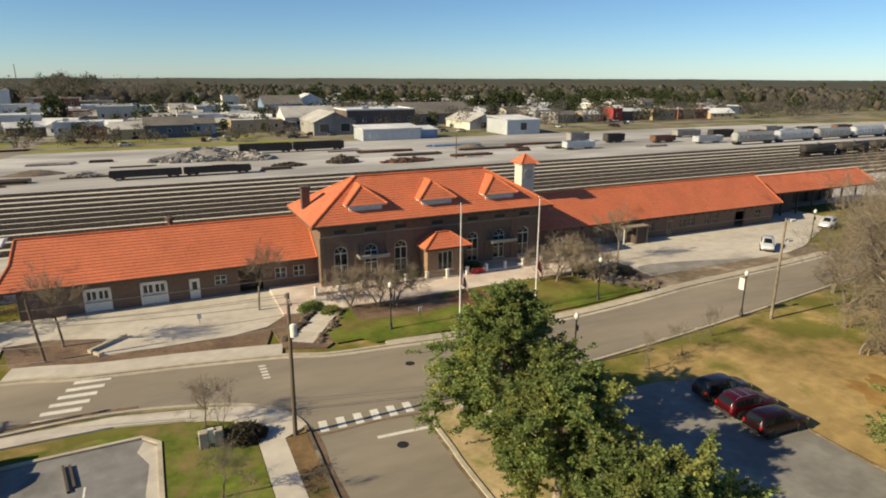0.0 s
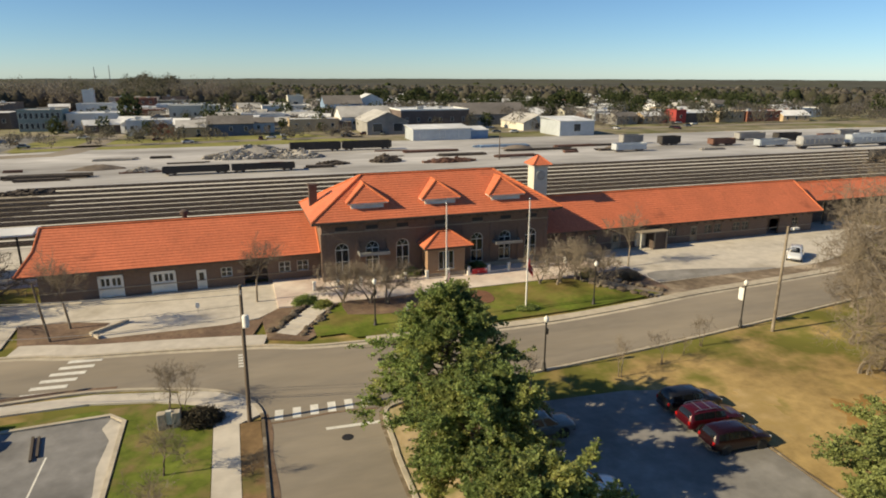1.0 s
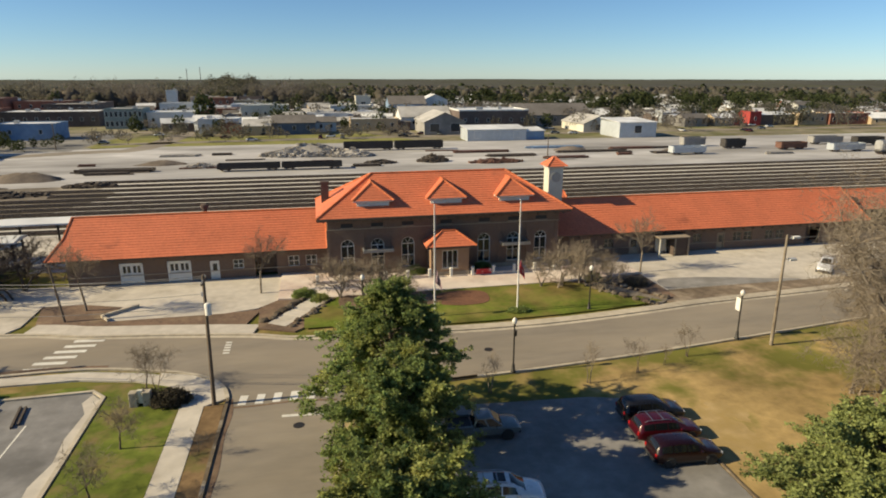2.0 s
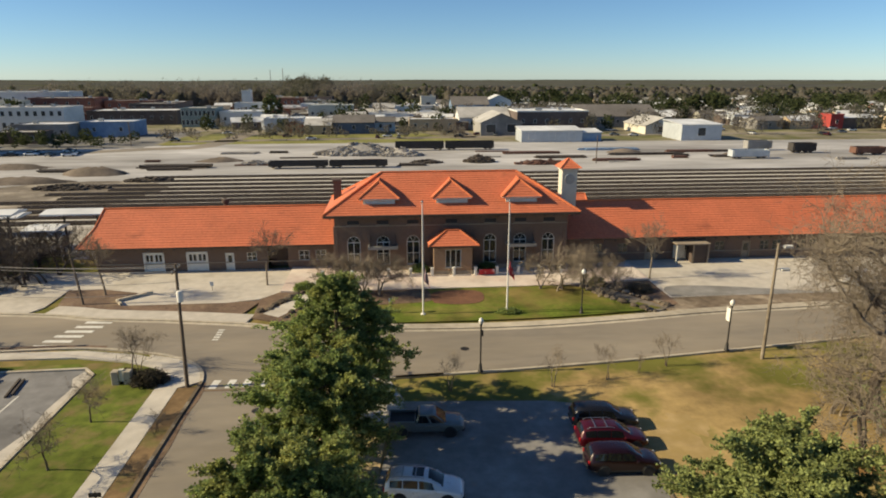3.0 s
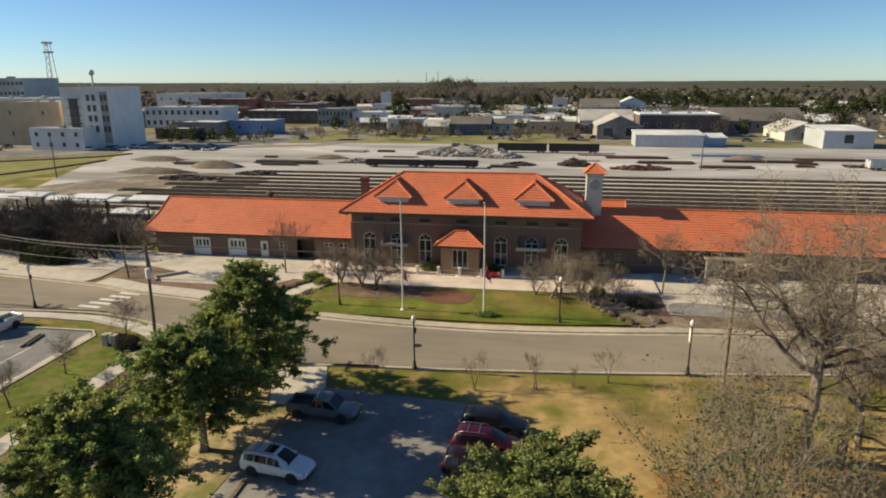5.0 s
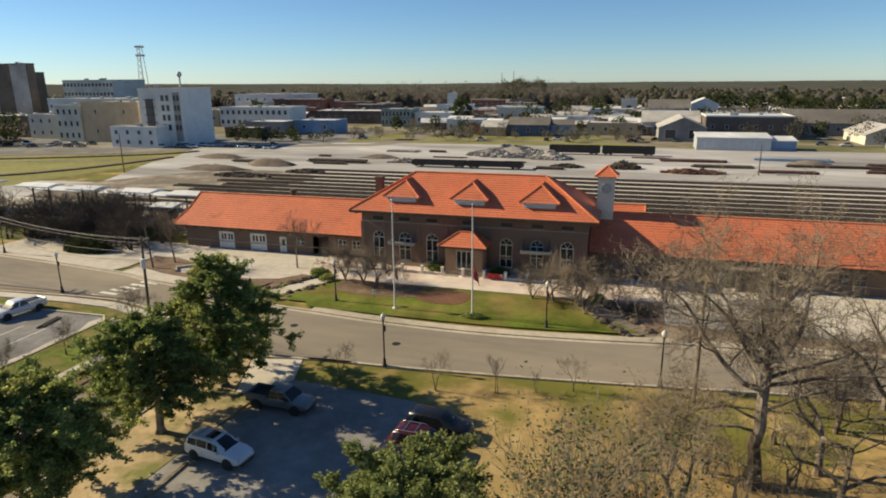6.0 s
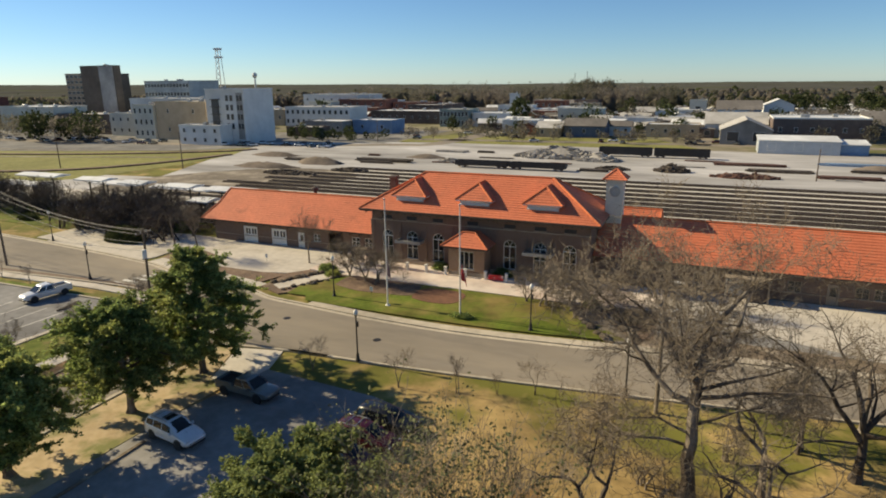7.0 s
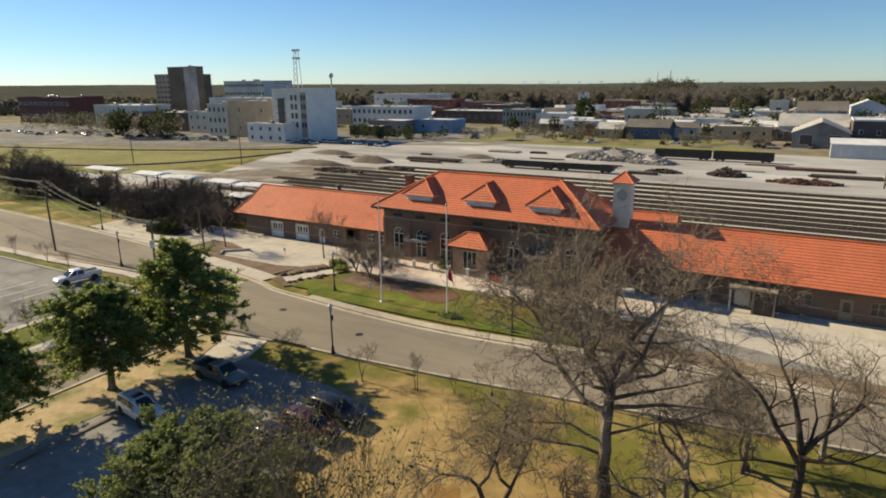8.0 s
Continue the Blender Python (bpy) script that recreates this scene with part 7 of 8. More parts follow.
def block(name, x, y, w, d, h, wall, roof, label, cols=0, rows=1, turn=0.0, side_cols=0, style="flat", trim=None, win=(1.2, 1.6), pane=None):
    """A plain town building: walls, roof and rows of recessed windows on its front and east sides. x, y is its front left corner."""
    b = thing(name, (x, y, 0.0), label, "building")
    W = Form()
    W.box(0, 0, -0.2, w, d, h)
    put(W, "wall", wall, b)
    if style == "flat":
        P = Form().box(-0.15, -0.15, h, w + 0.15, 0.2, h + 0.6).box(-0.15, d - 0.2, h, w + 0.15, d + 0.15, h + 0.6).box(-0.15, 0.2, h, 0.2, d - 0.2, h + 0.6).box(w - 0.2, 0.2, h, w + 0.15, d - 0.2, h + 0.6)
        put(P, "parapet", trim or wall, b)
        put(Form().box(0.2, 0.2, h, w - 0.2, d - 0.2, h + 0.25), "roof", roof, b)
        for k in range(max(1, int(w * d / 220))):
            ux, uy = rng_town.uniform(0.15, 0.8) * w, rng_town.uniform(0.2, 0.8) * d
            put(Form().box(ux, uy, h + 0.25, ux + 1.8, uy + 1.6, h + 1.5, 0.05), "roof_unit", GALV, b)
    elif style == "gable":
        r = w < d
        o = 0.5
        hr = h + (min(w, d) / 2 + o) * 0.42
        if r:
            pts = [(-o, -o, h - 0.15), (w / 2, -o, hr), (w + o, -o, h - 0.15), (w + o, -o, h - 0.3), (w / 2, -o, hr - 0.16), (-o, -o, h - 0.3)]
            rings = [[(px, py, pz) for px, py, pz in pts], [(px, d + o, pz) for px, py, pz in pts]]
            tri = [[(0, 0, h), (w, 0, h), (w / 2, 0, hr - 0.2)], [(0, d, h), (w, d, h), (w / 2, d, hr - 0.2)]]
        else:
            pts = [(-o, -o, h - 0.15), (-o, d / 2, hr), (-o, d + o, h - 0.15), (-o, d + o, h - 0.3), (-o, d / 2, hr - 0.16), (-o, -o, h - 0.3)]
            rings = [[(px, py, pz) for px, py, pz in pts], [(w + o, py, pz) for px, py, pz in pts]]
            tri = [[(0, 0, h), (0, d, h), (0, d / 2, hr - 0.2)], [(w, 0, h), (w, d, h), (w, d / 2, hr - 0.2)]]
        put(Form().loft(rings), "roof", roof, b)
        g = Form()
        g.loft(tri)
        put(g, "gable", wall, b)
    elif style == "shed":
        put(Form().loft([[(-0.4, -0.4, h + 0.1), (w + 0.4, -0.4, h + 0.1), (w + 0.4, -0.4, h - 0.1), (-0.4, -0.4, h - 0.1)], [(-0.4, d + 0.4, h + 1.0), (w + 0.4, d + 0.4, h + 1.0), (w + 0.4, d + 0.4, h + 0.8), (-0.4, d + 0.4, h + 0.8)]]), "roof", roof, b)
        put(Form().box(0, d - 0.3, h, w, d, h + 0.85), "wall", wall, b)
    pm = pane or PANE
    for rr in range(rows):
        zc = h * (rr + 0.55) / rows
        for k in range(cols):
            xc = w * (k + 0.5) / cols
            hw, hh = min(win[0] / 2, w / cols * 0.36), min(win[1] / 2, h / rows * 0.32)
            p = put(Form().box(xc - hw - 0.1, -0.06, zc - hh - 0.1, xc + hw + 0.1, 0.0, zc + hh + 0.1), "window", trim or WHITE, b)
            q = Form().box(xc - hw, -0.09, zc - hh, xc + hw, -0.062, zc + hh).ob("pane", pm, None)
            q.parent = p
        for k in range(side_cols):
            yc = d * (k + 0.5) / side_cols
            hw, hh = min(win[0] / 2, d / side_cols * 0.36), min(win[1] / 2, h / rows * 0.32)
            p = put(Form().box(w, yc - hw - 0.1, zc - hh - 0.1, w + 0.06, yc + hw + 0.1, zc + hh + 0.1), "window", trim or WHITE, b)
            q = Form().box(w + 0.062, yc - hw, zc - hh, w + 0.09, yc + hw, zc + hh).ob("pane", pm, None)
            q.parent = p
    b.matrix_world = pose(x, y, 0, 0, 0, turn)
    return b


# warehouses behind the yard
block("warehouse", 76, 233, 24, 12, 4.4, PALEMETAL, ROOFWHITE, "long white metal shed with a pale roof", 3, 1, style="shed", win=(2.5, 2.6), pane=PALEMETAL)
block("warehouse", 100.3, 235, 8, 9, 3.4, BLUEWALL, ROOFWHITE, "low blue-grey metal annex beside a shed", style="shed")
block("warehouse", 83, 278, 33, 22, 9.0, DARKWALL, ROOFWHITE, "dark brick warehouse with a white parapet", 6, 1, trim=WHITEWALL, side_cols=0)
block("warehouse", 64, 262, 18, 26, 5.6, GREYWALL, ROOFGREY, "grey workshop with a wide dark doorway", 2, 1, style="gable", win=(4, 3.4))
block("warehouse", 58, 292, 24, 20, 6.0, WHITEWALL, ROOFGREY, "pale workshop with a low grey roof", 2, 1, style="gable")
block("warehouse", 140.5, 234, 16.5, 18, 6.2, PALEMETAL, ROOFWHITE, "silver metal warehouse with a pale roof", 1, 1, style="shed", win=(3, 3))
block("warehouse", 137, 262, 16, 26, 3.8, STUCCO, ROOFGREY, "cream gabled warehouse with a dark doorway", 1, 1, style="gable", win=(4, 3.2))
block("warehouse", 118, 300, 40, 24, 5.6, GREYWALL, ROOFDARK, "long low building with a grey roof", 5, 1, style="gable")
block("shop", 236, 281, 6.5, 10, 6.5, mat("red_wall", (0.45, 0.06, 0.05), (0.36, 0.05, 0.045), 0.5, 0.8), ROOFGREY, "small bright red building behind the yard", 1, 1)
block("shop", 243, 283, 22, 12, 5.2, DARKWALL, ROOFWHITE, "dark open shed with a white roof", style="shed")
block("shop", 266, 330, 26, 14, 4.8, TANWALL, ROOFGREY, "long tan building with a flat roof", 4, 1)
block("shop", 264, 280, 17, 14, 5.4, TANWALL, ROOFWHITE, "tan brick building with a pale roof", 3, 1)
block("shop", 282, 279, 24, 14, 5.2, REDBRICK, ROOFWHITE, "red brick building with a pale roof", 5, 1)
block("shop", 330, 300, 30, 14, 5, WHITEWALL, ROOFWHITE, "white low building with a pale roof", 5, 1)
block("warehouse", 62, 372, 22, 20, 8.5, BLUEWALL, ROOFDARK, "slate-blue metal warehouse with a dark roof", 3, 1, style="gable")
block("warehouse", 86, 392, 15, 16, 10.0, WHITEWALL, ROOFWHITE, "white gabled metal warehouse", 2, 1, style="gable")
block("shop", 46, 430, 10, 10, 11.0, STUCCO, ROOFGREY, "small cream cube-shaped building", 1, 1, win=(3, 3))
block("shop", 40, 350, 34, 14, 5.0, WHITEWALL, ROOFWHITE, "white low building with a pale roof", 5, 1)
block("shop", 28, 400, 26, 14, 6.0, WHITEWALL, ROOFGREY, "pale low commercial building near the woods", 4, 1)
block("house", 0, 276, 18, 13, 5.2, mat("slate_wall", (0.10, 0.13, 0.18), (0.08, 0.10, 0.14), 0.4, 0.85), ROOFDARK, "dark blue-grey house with a shingle roof", 3, 1, style="gable")
block("house", -12, 274, 11, 11, 4.2, TANWALL, ROOFGREY, "tan single-storey house with a grey roof", 2, 1, style="gable")
block("house", -22, 282, 8, 9, 3.8, REDBRICK, ROOFDARK, "small red brick house with a dark roof", 1, 1, style="gable")
block("shop", -67, 472, 31, 20, 9.6, mat("buff_wall", (0.66, 0.53, 0.41), (0.56, 0.45, 0.34), 0.3, 0.85), ROOFGREY, "tan flat-roofed commercial building", 5, 1)
block("shop", -34, 470, 16, 20, 9.8, DARKWALL, ROOFDARK, "dark brown brick commercial building", 3, 2)
block("shop", -55, 400, 24, 18, 6.0, WHITEWALL, ROOFWHITE, "cream flat-roofed shop behind the meadow", 4, 1)
block("silo", -76, 440, 6, 6, 15.0, WHITEWALL, ROOFWHITE, "white silo-shaped tower behind the shops")
block("shop", -80, 322, 17, 16, 9.0, mat("teal_wall", (0.26, 0.32, 0.30), (0.20, 0.25, 0.24), 0.5, 0.85), ROOFGREY, "two-storey grey-green building with tall windows", 8, 2, win=(1.2, 2.4))
block("shop", -62, 326, 22, 18, 7.0, WHITEWALL, ROOFWHITE, "white shop with a blue base and awning", 4, 1)
block("shop", -134, 340, 46, 22, 7.0, DARKWALL, ROOFWHITE, "long grey commercial row of shops", 9, 1)
block("shop", -105, 270, 22, 14, 6.0, BLUEWALL, ROOFWHITE, "bright blue painted building on a downtown corner", 2, 1)
block("shop", -128, 262, 22, 16, 5.6, GREYWALL, ROOFWHITE, "grey-blue commercial building beside a parking lot", 4, 1)
block("shop", -172, 305, 44, 20, 10.5, WHITEWALL, ROOFGREY, "white two-storey building with a row of windows", 12, 2, win=(1.6, 2.2))
block("shop", -126, 244, 18, 10, 4.0, DARKWALL, ROOFGREY, "low dark building beside a parking lot", 3, 1)
block("shop", -150, 400, 30, 20, 10.0, REDBRICK, ROOFDARK, "red brick commercial row of shops", 5, 2)
block("shop", -190, 392, 38, 20, 12.0, REDBRICK, ROOFGREY, "red brick commercial row of shops", 6, 2)
block("shop", -240, 420, 60, 20, 15.0, WHITEWALL, ROOFWHITE, "long white commercial building", 8, 2)
for k in range(26):  # low shops filling the streets behind the depot side of downtown
    x, y = rng_town.uniform(-330, 10), rng_town.uniform(300, 470)
    if x > -182 and y < 350:
        continue
    wl = ((WHITEWALL, "white"), (TANWALL, "tan"), (REDBRICK, "red brick"), (DARKWALL, "dark brick"), (STUCCO, "cream"))[k % 5]
    block("shop", x, y, rng_town.uniform(14, 30), rng_town.uniform(10, 16), rng_town.uniform(5, 11), wl[0], (ROOFWHITE, ROOFGREY, ROOFWHITE)[k % 3], "%s flat-roofed shop on a downtown street" % wl[1], 5, 1 + k % 2, turn=rng_town.uniform(-4, 4))
# downtown blocks
big = block("apartment_block", -137, 205, 20, 19, 22.0, WHITEWALL, ROOFGREY, "five-storey white block with painted recess shade", 0, 5, win=(1.7, 1.9), trim=WHITEWALL)
for zc in (7.4, 11.2, 15.0, 18.8):
    for xc in (11.3, 13.6, 17.0, 18.6):
        p = put(Form().box(xc - 0.75, -0.06, zc - 1.2, xc + 0.75, 0.0, zc + 1.2), "window", GREYWALL, big)
        q = Form().box(xc - 0.6, -0.09, zc - 1.05, xc + 0.6, -0.062, zc + 1.05).ob("pane", PANE, None)
        q.parent = p
put(Form().box(3.2, -0.35, 7.5, 6.8, -0.05, 18.5), "fire_escape_screen", mat("dark_steel_stair", (0.06, 0.06, 0.06), (0.12, 0.12, 0.12), 0.8, 0.6), big, "dark steel fire escape")
for k in range(5):
    put(Form().box(3.2, -1.5, 6.2 + 3.0 * k, 8.0, -0.35, 6.4 + 3.0 * k), "landing", BLACK, big)
# flat panel on the wall; the recess's shade is painted grey
put(Form().box(16.2, -0.03, 2.0, 19.4, 0.02, 21.0), "recess", GREYWALL, big, "flat grey panel painting the shade of a window bay")
block("annex_building", -146, 197.5, 22, 7.4, 7.6, WHITEWALL, ROOFGREY, "two-storey white annex before the block", 4, 2, win=(1.3, 1.5), trim=WHITEWALL)
block("shop", -176, 214, 30, 20, 16.5, TANWALL, ROOFGREY, "plain cream-yellow building side wall", 2, 2, win=(0.9, 1.8))
block("shop", -189.5, 213, 13, 24, 15.0, STUCCO, ROOFGREY, "narrow pale building with tall windows", 4, 3, win=(1.2, 2.2))
block("shop", -216, 222, 25, 20, 10.5, STUCCO, ROOFGREY, "pale two-storey shop on a downtown street", 5, 2)
block("shop", -260, 226, 43, 20, 9.5, DARKWALL, ROOFGREY, "dark brick two-storey shop row", 6, 2)
block("shop", -306, 226, 44, 20, 13.0, STUCCO, ROOFWHITE, "pale shop row with a pale roof", 7, 1)
block("shop", -420, 240, 64, 24, 17.0, mat("maroon_brick", (0.12, 0.05, 0.045), (0.085, 0.04, 0.038), 0.5, 0.9), ROOFDARK, "dark maroon brick building with long window bands", 10, 2, win=(3.6, 2.0))
block("shop", -262, 275, 60, 24, 16.0, WHITEWALL, ROOFGREY, "white three-storey commercial building", 12, 2)
block("office_tower", -332.6, 300, 31, 5.3, 36.2, mat("brown_tower", (0.15, 0.12, 0.095), (0.115, 0.092, 0.075), 0.3, 0.85), ROOFGREY, "tall brown office tower", 0, 1)
block("office_tower", -314.8, 299.4, 12.6, 0.5, 35.6, mat("shaft_concrete", (0.40, 0.39, 0.375), (0.33, 0.32, 0.31), 0.3, 0.85), ROOFGREY, "pale grey stair shaft on the brown office tower")
block("office_tower", -349.4, 301, 16.6, 14, 31.4, mat("tan_tower", (0.42, 0.31, 0.215), (0.34, 0.25, 0.175), 0.3, 0.85), ROOFGREY, "tan shoulder of the office tower", 4, 9, win=(2.8, 1.6))
block("office_tower", -332.0, 305.5, 30.2, 6.0, 31.0, mat("dark_tower", (0.085, 0.075, 0.07), (0.06, 0.055, 0.05), 0.3, 0.85), ROOFGREY, "dark shoulder of the office tower", 0, 1)
block("office_block", -276, 300, 37, 26, 26.0, mat("bluegrey_wall", (0.33, 0.38, 0.40), (0.27, 0.31, 0.33), 0.3, 0.8), ROOFGREY, "blue-grey office block with window bands", 14, 5, win=(3.0, 2.0))

# lattice mast, sphere tank, twin masts
mast = thing("lattice_mast", (-349, 450, 0), "tall white lattice radio mast", "mast")
for sx, sy in ((-1, -1), (1, -1), (1, 1), (-1, 1)):
    Form().cyl((-349 + 3.4 * sx, 450 + 3.4 * sy, 0), (-349 + 1.3 * sx, 450 + 1.3 * sy, 55), 0.28, n=5).ob("leg", WHITEWALL, mast)
for k in range(11):
    z0, z1 = 5 * k, 5 * k + 5
    r0, r1 = 3.4 - 2.1 * z0 / 55, 3.4 - 2.1 * z1 / 55
    Form().cyl((-349 - r0, 450 - r0, z0), (-349 + r1, 450 - r1, z1), 0.16, n=4).cyl((-349 + r0, 450 - r0, z0), (-349 - r1, 450 - r1, z1), 0.16, n=4).ob("brace", WHITEWALL, mast)
for z in (46, 53):
    Form().box(-351.6, 447.4, z, -346.4, 452.6, z + 1.6).ob("antenna_rack", WHITEWALL, mast)
wt = thing("water_tower", (-377, 531, 0), "small pale water tower", "water tower")
Form().cyl((-377, 531, 0), (-377, 531, 30), 0.8, n=8).ob("stem", WHITEWALL, wt)
Form().lathe([(0.5, 29), (2.2, 30.5), (2.6, 32), (2.2, 33.8), (0.4, 35)], 14, at=(-377, 531, 0)).ob("tank", WHITEWALL, wt, smooth=50)
for x, h in ((-279, 40), (-248, 44)):
    m = thing("radio_mast", (x, 1659, 0), "thin distant radio mast", "mast", "twin masts")
    Form().cyl((x, 1659, 0), (x, 1659, h), 1.0, 0.7, 6).ob("shaft", GREYWALL, m)


# small houses scattered among the trees
def small_house(i, x, y):
    w, d, h = rng_town.uniform(9, 18), rng_town.uniform(8, 13), rng_town.uniform(3.2, 4.6)
    walls = ((WHITEWALL, "white"), (TANWALL, "tan"), (REDBRICK, "red brick"), (GREYWALL, "grey"), (STUCCO, "cream"))
    roofs = ((ROOFWHITE, "pale"), (ROOFGREY, "grey"), (ROOFWHITE, "pale"), (ROOFDARK, "dark"))
    wl, rf = walls[rng_town.integers(5)], roofs[rng_town.integers(4)]
    block("house", x, y, w, d, h, wl[0], rf[0], "%s house with a %s roof among trees" % (wl[1], rf[1]), 3, 1, turn=rng_town.uniform(-12, 12), style="gable")


for i in range(130):
    a = radians(rng_town.uniform(-52, 62))
    r = rng_town.uniform(330, 760) if i > 14 else rng_town.uniform(420, 600)
    small_house(i, 35 - r * math.sin(a), r * math.cos(a))


rng_f = np.random.default_rng(177)
for i in range(120):  # sheds, shops and houses that fill the lots behind the yard
    x = rng_f.uniform(-60, 340)
    y = rng_f.uniform(286, 345) if i % 2 else rng_f.uniform(345, 560)
    if 52 < x < 180 and y < 330 or 220 < x < 325 and y < 350 or -150 < x < 0 and 395 < y < 480 or -45 < x < 30 and y < 300:
        continue
    kind = i % 5
    wl = ((WHITEWALL, "white"), (GREYWALL, "grey"), (TANWALL, "tan"), (PALEMETAL, "pale metal"), (DARKWALL, "dark"))[rng_f.integers(5)]
    rf = ((ROOFWHITE, "white"), (ROOFWHITE, "white"), (ROOFGREY, "grey"), (ROOFDARK, "dark"))[rng_f.integers(4)]
    if kind < 3:
        block("house", x, y, rng_f.uniform(8, 15), rng_f.uniform(8, 13), rng_f.uniform(2.8, 4.2), wl[0], rf[0], "%s house with a %s roof on a town lot" % (wl[1], rf[1]), 2, 1, turn=rng_f.uniform(-15, 15), style="gable")
    else:
        block("shed", x, y, rng_f.uniform(9, 24), rng_f.uniform(8, 14), rng_f.uniform(3.2, 5.5), wl[0], rf[0], "%s shed with a sloping %s roof" % (wl[1], rf[1]), 2, 1, turn=rng_f.uniform(-10, 10), style="shed", win=(2.2, 2.2))


for i in range(64):  # rows of shops and houses along the town streets
    row = i % 4
    x = -30 + 22.5 * (i // 4) + rng_town.uniform(-5, 5)
    y = (286, 326, 366, 440)[row] + rng_town.uniform(-6, 6)
    if 50 < x < 175 and row < 1 or 225 < x < 300 and row < 2 or -60 < x < 22 and row == 3:
        continue
    if i % 3 == 0:
        wl = ((WHITEWALL, "white"), (TANWALL, "tan"), (REDBRICK, "brick"))[i % 9 // 3]
        block("shop", x, y, rng_town.uniform(12, 22), rng_town.uniform(9, 14), rng_town.uniform(3.6, 6.0), wl[0], (ROOFWHITE, ROOFGREY)[i % 2], "flat-roofed %s shop on a town street" % wl[1], 4, 1)
    else:
        small_house(i, x, y)


# parked cars seen as specks downtown
def far_car(x, y, turn, m):
    c = thing("parked_car", (0, 0, 0), "parked car on a downtown street", "car", "downtown cars")
    put(hull([(-2.2, 0.4, 0.8, 0.7), (-1.6, 0.28, 0.95, 0.86), (1.4, 0.28, 0.9, 0.86), (2.2, 0.4, 0.7, 0.7)]), "body", m, c)
    put(Form().loft([[(-1.5, -0.8, 0.9), (1.0, -0.8, 0.9), (1.0, 0.8, 0.9), (-1.5, 0.8, 0.9)], [(-1.0, -0.62, 1.42), (0.3, -0.62, 1.42), (0.3, 0.62, 1.42), (-1.0, 0.62, 1.42)]]), "cabin", CARGLASS, c)
    for x2 in (-1.4, 1.4):
        for y2 in (-0.8, 0.8):
            o = put(Form().lathe([(0.32, -0.1), (0.32, 0.1)], 10, "y"), "wheel", RUBBER, c)
            o.location = (x2, y2, 0.32)
    c.matrix_world = pose(x, y, 0.02, 0, 0, turn)
    return c


fleet = [far_car(-110 - 0, 200, 5, WHITEPAINT), far_car(-118, 203, 95, BLACKPAINT), far_car(-60, 250, 3, SILVER), far_car(-66, 262, 88, REDPAINT)]
for i in range(130):
    m = fleet[rng_town.choice([0, 0, 1, 2, 2, 3])]
    if i < 62:
        x, y = rng_town.uniform(-330, -70), rng_town.uniform(-6, 9)
        x, y = x, 201 + (x + 130) * 0.11 + y
        if -156 < x < -124:
            x -= 60
    else:
        x, y = rng_town.uniform(-60, 260), rng_town.uniform(246, 330)
    copy_thing(m, pose(x, y, 0.02, 0, 0, rng_town.choice([0, 8, 90, 180])))


# ---- woods ----
def far_trees(name, pts, hmin, hmax, material, label, seed, quads=70, size=1.3):
    """Many distant trees, each a trunkless spray of leaf-sized faces with an uneven outline."""
    rng = np.random.default_rng(seed)
    n = len(pts)
    h = rng.uniform(hmin, hmax, n)
    w = h * rng.uniform(0.30, 0.5, n)
    d = rng.normal(0, 1, (n, quads, 3))
    d /= np.linalg.norm(d, axis=2)[:, :, None]
    r = rng.uniform(0.25, 1.0, (n, quads, 1)) ** 0.45
    lob = 1 + 0.25 * np.sin(d[:, :, :1] * 5 + rng.uniform(0, 6, (n, 1, 1))) * np.cos(d[:, :, 1:2] * 4)
    c = d * r * lob * np.stack([w, w, h * 0.42], axis=1)[:, None, :]
    c[:, :, 2] += (h * 0.56)[:, None]
    c[:, :, :2] += pts[:, None, :]
    c = c.reshape(-1, 3)
    m = len(c)
    u = rng.normal(0, 1, (m, 3))
    u /= np.linalg.norm(u, axis=1)[:, None]
    s = np.cross(u, rng.normal(0, 1, (m, 3)))
    s /= np.linalg.norm(s, axis=1)[:, None]
    k = (size * rng.uniform(0.5, 1.3, m) * np.repeat(h / hmax, quads))[:, None]
    v = np.stack([c - u * k, c - s * k * 0.7, c + u * k, c + s * k * 0.7], axis=1).reshape(-1, 3)
    o = new(name, mesh_of(name, v.tolist(), np.arange(m * 4).reshape(-1, 4).tolist(), material))
    tagged(o, label, "trees", kind="stuff")


def scatter(n, a0, a1, r0, r1, seed, keep=None):
    rng = np.random.default_rng(seed)
    a = np.radians(rng.uniform(a0, a1, n))
    r = np.sqrt(rng.uniform(r0 ** 2, r1 ** 2, n))
    p = np.stack([35 - r * np.sin(a), r * np.cos(a)], axis=1)
    return p[keep(p)] if keep is not None else p


EVERGREEN_FAR = mat("far_evergreen", (0.072, 0.085, 0.040), (0.050, 0.062, 0.030), 0.2, 0.9, large=0.3, island=0.15, spec=0.0, thin=0.4)
open_town = lambda p: ~((p[:, 0] > -380) & (p[:, 0] < -20) & (p[:, 1] < 470) & (p[:, 1] > 170)) & (p[:, 1] > 266)
far_trees("winter_trees", scatter(620, -60, 75, 330, 560, 301, open_town), 6, 11, WOODS, "grey-brown bare winter trees among the houses", 302, 130, 0.62)
far_trees("evergreen_trees", scatter(330, -60, 75, 340, 800, 303, open_town), 7, 14, EVERGREEN_FAR, "dark green trees among the houses", 304, 150, 0.9)
far_trees("town_trees", scatter(90, 10, 75, 230, 420, 305, lambda p: (p[:, 1] > 240) & (p[:, 1] < 262) | (p[:, 1] > 360)), 4, 8, WOODS, "bare street trees downtown", 306, 110, 0.5)
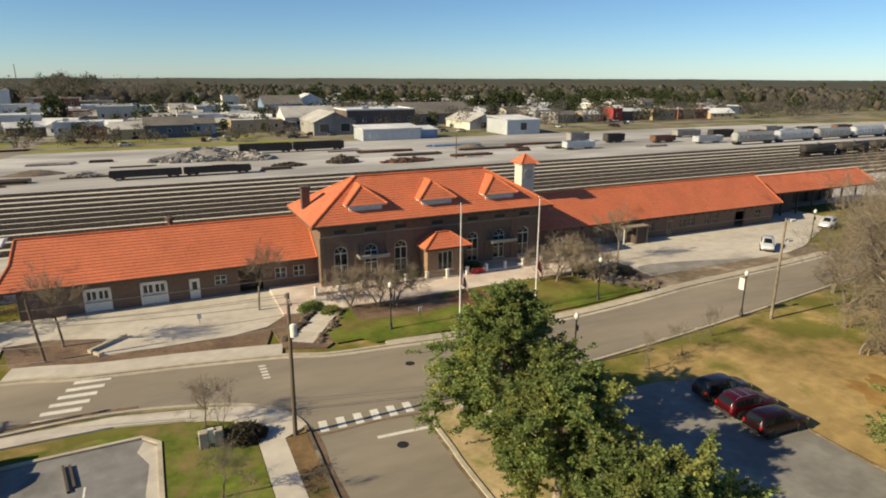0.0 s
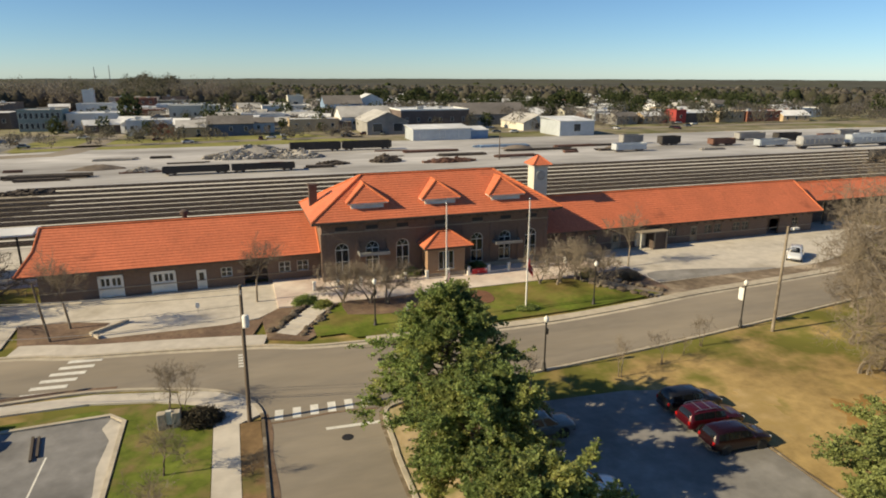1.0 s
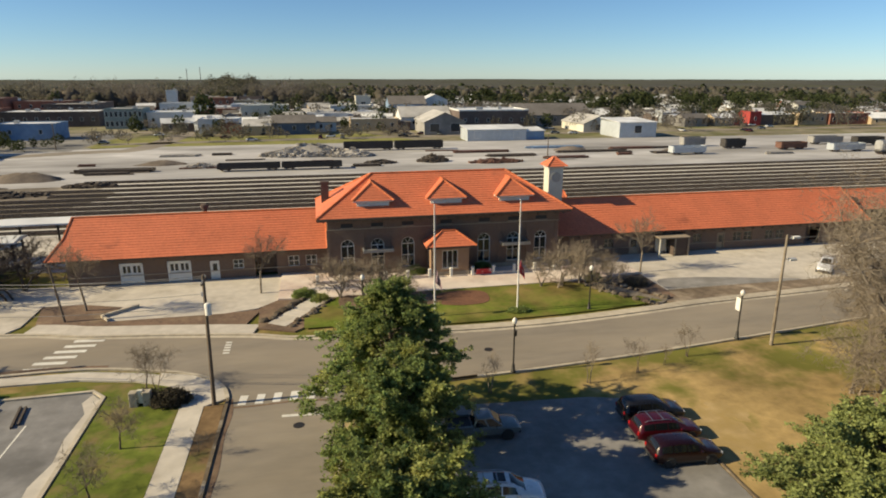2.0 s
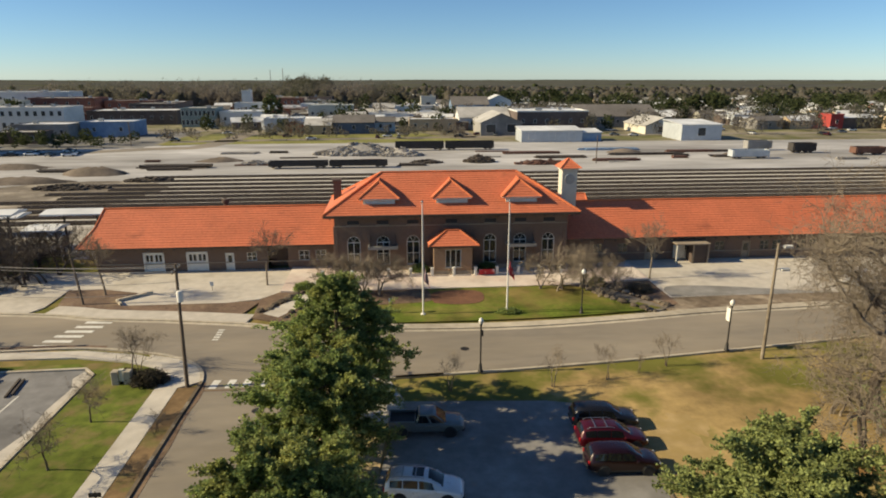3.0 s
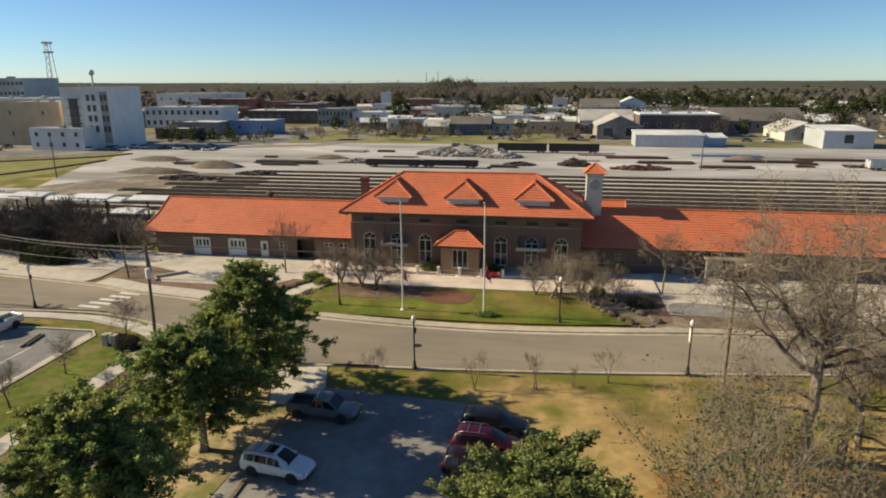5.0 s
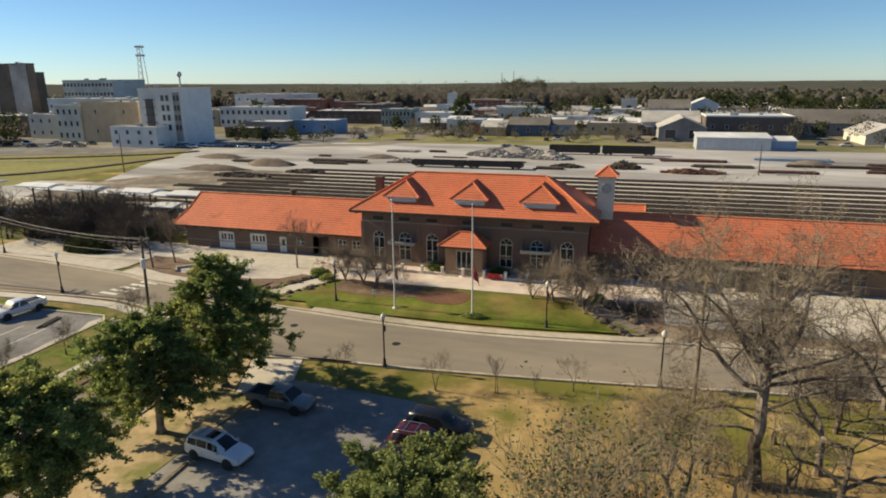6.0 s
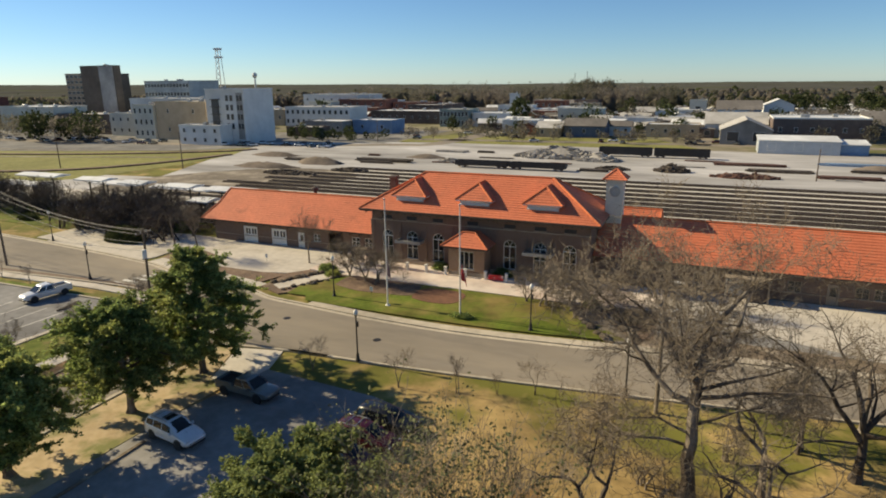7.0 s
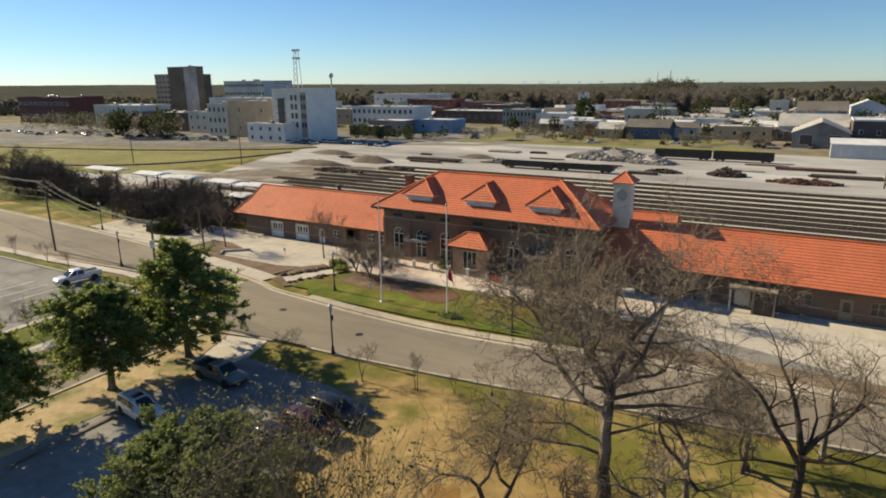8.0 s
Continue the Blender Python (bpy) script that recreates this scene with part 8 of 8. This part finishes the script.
far_trees("dark_oaks", np.array([(109, 457), (117, 470), (101, 466), (150, 480), (158, 492), (196, 350), (204, 356), (214, 352), (188, 352), (170, 345), (228, 372), (-36, 330), (-170, 340)], dtype=float), 12, 17, EVERGREEN_FAR, "broad dark evergreen trees", 307, 500, 1.0)
far_trees("lot_trees", np.stack([np.random.default_rng(31).uniform(-122, -74, 26), np.random.default_rng(32).uniform(222, 248, 26)], axis=1), 3, 7, EVERGREEN_FAR, "dark scrubby trees beside the parking lot", 331, 200, 0.5)
far_trees("downtown_oaks", np.array([(-216, 184), (-206, 190), (-198, 194), (-225, 188), (-300, 210), (-255, 218)], dtype=float), 10, 15, EVERGREEN_FAR, "broad dark trees before the downtown shops", 317, 420, 0.8)
far_trees("yard_edge_trees", np.stack([np.random.default_rng(21).uniform(120, 460, 120), np.random.default_rng(22).uniform(252, 345, 120)], axis=1), 5, 11, WOODS, "bare winter trees round the houses", 321, 200, 0.5)
far_trees("house_oaks", np.stack([np.random.default_rng(23).uniform(150, 460, 34), np.random.default_rng(24).uniform(300, 420, 34)], axis=1), 8, 13, EVERGREEN_FAR, "dark green trees round the houses", 322, 260, 0.8)
row_oaks = np.random.default_rng(61)
far_trees("oak_row", np.stack([row_oaks.uniform(120, 420, 60), row_oaks.uniform(395, 470, 60)], axis=1), 9, 15, EVERGREEN_FAR, "broad dark evergreen trees behind the houses", 324, 260, 1.0)
far_trees("lot_shade_trees", np.stack([row_oaks.uniform(-60, 330, 60), row_oaks.uniform(275, 400, 60)], axis=1), 5, 9, EVERGREEN_FAR, "dark green trees on the town lots", 325, 220, 0.7)
far_trees("lot_bare_trees", np.stack([row_oaks.uniform(-60, 330, 90), row_oaks.uniform(270, 420, 90)], axis=1), 5, 10, WOODS, "bare grey winter trees on the town lots", 326, 200, 0.45)
far_trees("street_front_trees", np.stack([row_oaks.uniform(-330, -195, 34), row_oaks.uniform(186, 222, 34)], axis=1), 6, 12, WOODS, "bare grey trees before the downtown shops", 327, 260, 0.5)
far_trees("meadow_trees", np.stack([np.random.default_rng(15).uniform(-70, 60, 44), np.random.default_rng(16).uniform(246, 278, 44)], axis=1), 3, 6, WOODS, "small bare trees at the meadow edge", 309, 260, 0.30)

# closed woodland canopy out to the horizon
rng_c = np.random.default_rng(9)
rad = [700 * (2980 / 700) ** (k / 120) for k in range(121)]
ang = np.radians(np.linspace(-112, 112, 561))
verts, faces = [], []
for i, r in enumerate(rad):
    for j, a in enumerate(ang):
        x, y = 35 - r * math.sin(a), r * math.cos(a)
        big_n = noise.noise(Vector((x * 0.004, y * 0.004, 0)))
        z = (6.6 + 2.2 * big_n + rng_c.uniform(-0.6, 0.6) + 24 * min(1.0, max(0.0, (a - 0.35) / 0.87)) * (r / 2980) ** 2) if i else 0.0
        verts.append((x, y, z))
m = len(ang)
for i in range(len(rad) - 1):
    for j in range(m - 1):
        faces.append((i * m + j, (i + 1) * m + j, (i + 1) * m + j + 1, i * m + j + 1))
o = new("woodland", mesh_of("woodland", verts, faces, CANOPY))
o.data.polygons.foreach_set("use_smooth", [True] * len(o.data.polygons))
tagged(o, "brown-green winter woodland reaching the horizon", "woodland", kind="stuff")


def far_crowns(name, pts, hmin, hmax, material, label, seed):
    """Distant crowns, each a lumpy uneven shell from the ground up."""
    rng = np.random.default_rng(seed)
    n, ra, rz = len(pts), 9, 5
    h = rng.uniform(hmin, hmax, n)
    w = h * rng.uniform(0.34, 0.6, n)
    q = np.linspace(0, 2 * math.pi, ra, endpoint=False)
    prof = [(0.6, 0.0), (0.98, 0.3), (1.0, 0.6), (0.76, 0.86), (0.3, 1.0)]
    v = np.zeros((n, rz, ra, 3))
    for k, (pr, pz) in enumerate(prof):
        lump = rng.uniform(0.62, 1.38, (n, ra))
        v[:, k, :, 0] = pts[:, :1] + (w[:, None] * pr * lump) * np.cos(q)[None, :]
        v[:, k, :, 1] = pts[:, 1:] + (w[:, None] * pr * lump) * np.sin(q)[None, :]
        v[:, k, :, 2] = h[:, None] * pz * rng.uniform(0.8, 1.16, (n, ra))
    faces = []
    for t in range(n):
        b = t * rz * ra
        for k in range(rz - 1):
            for j in range(ra):
                j2 = (j + 1) % ra
                faces.append((b + k * ra + j, b + k * ra + j2, b + (k + 1) * ra + j2, b + (k + 1) * ra + j))
    o = new(name, mesh_of(name, v.reshape(-1, 3).tolist(), faces, material))
    o.data.polygons.foreach_set("use_smooth", [True] * len(faces))
    tagged(o, label, "trees", kind="stuff")


far_crowns("downtown_woods", np.stack([np.random.default_rng(25).uniform(-270, 30, 260), np.random.default_rng(26).uniform(480, 620, 260)], axis=1), 9, 14, WOODS, "grey-brown winter trees behind downtown", 323)
far_trees("tall_woods", np.stack([np.random.default_rng(27).uniform(-270, 30, 150), np.random.default_rng(28).uniform(480, 600, 150)], axis=1), 15, 24, WOODS, "tall bare winter trees behind downtown", 328, 420, 0.55)
knoll = np.random.default_rng(29)
far_trees("knoll_woods", np.stack([knoll.uniform(-84, -42, 16), knoll.uniform(670, 730, 16)], axis=1), 20, 27, WOODS, "tallest bare winter trees standing above the woods", 329, 1100, 0.7)
far_crowns("outskirt_woods", scatter(900, -60, 75, 540, 800, 315, open_town), 6, 11, WOODS, "grey-brown winter trees on the edge of town", 316)
far_crowns("woodland_edge", scatter(1500, -60, 75, 660, 980, 311), 7.5, 10.5, WOODS, "grey-brown trees of the woodland edge", 312)
far_crowns("woodland_evergreens", scatter(90, -60, 75, 640, 1300, 313), 8, 12, EVERGREEN_FAR, "dark green trees of the woodland edge", 314)
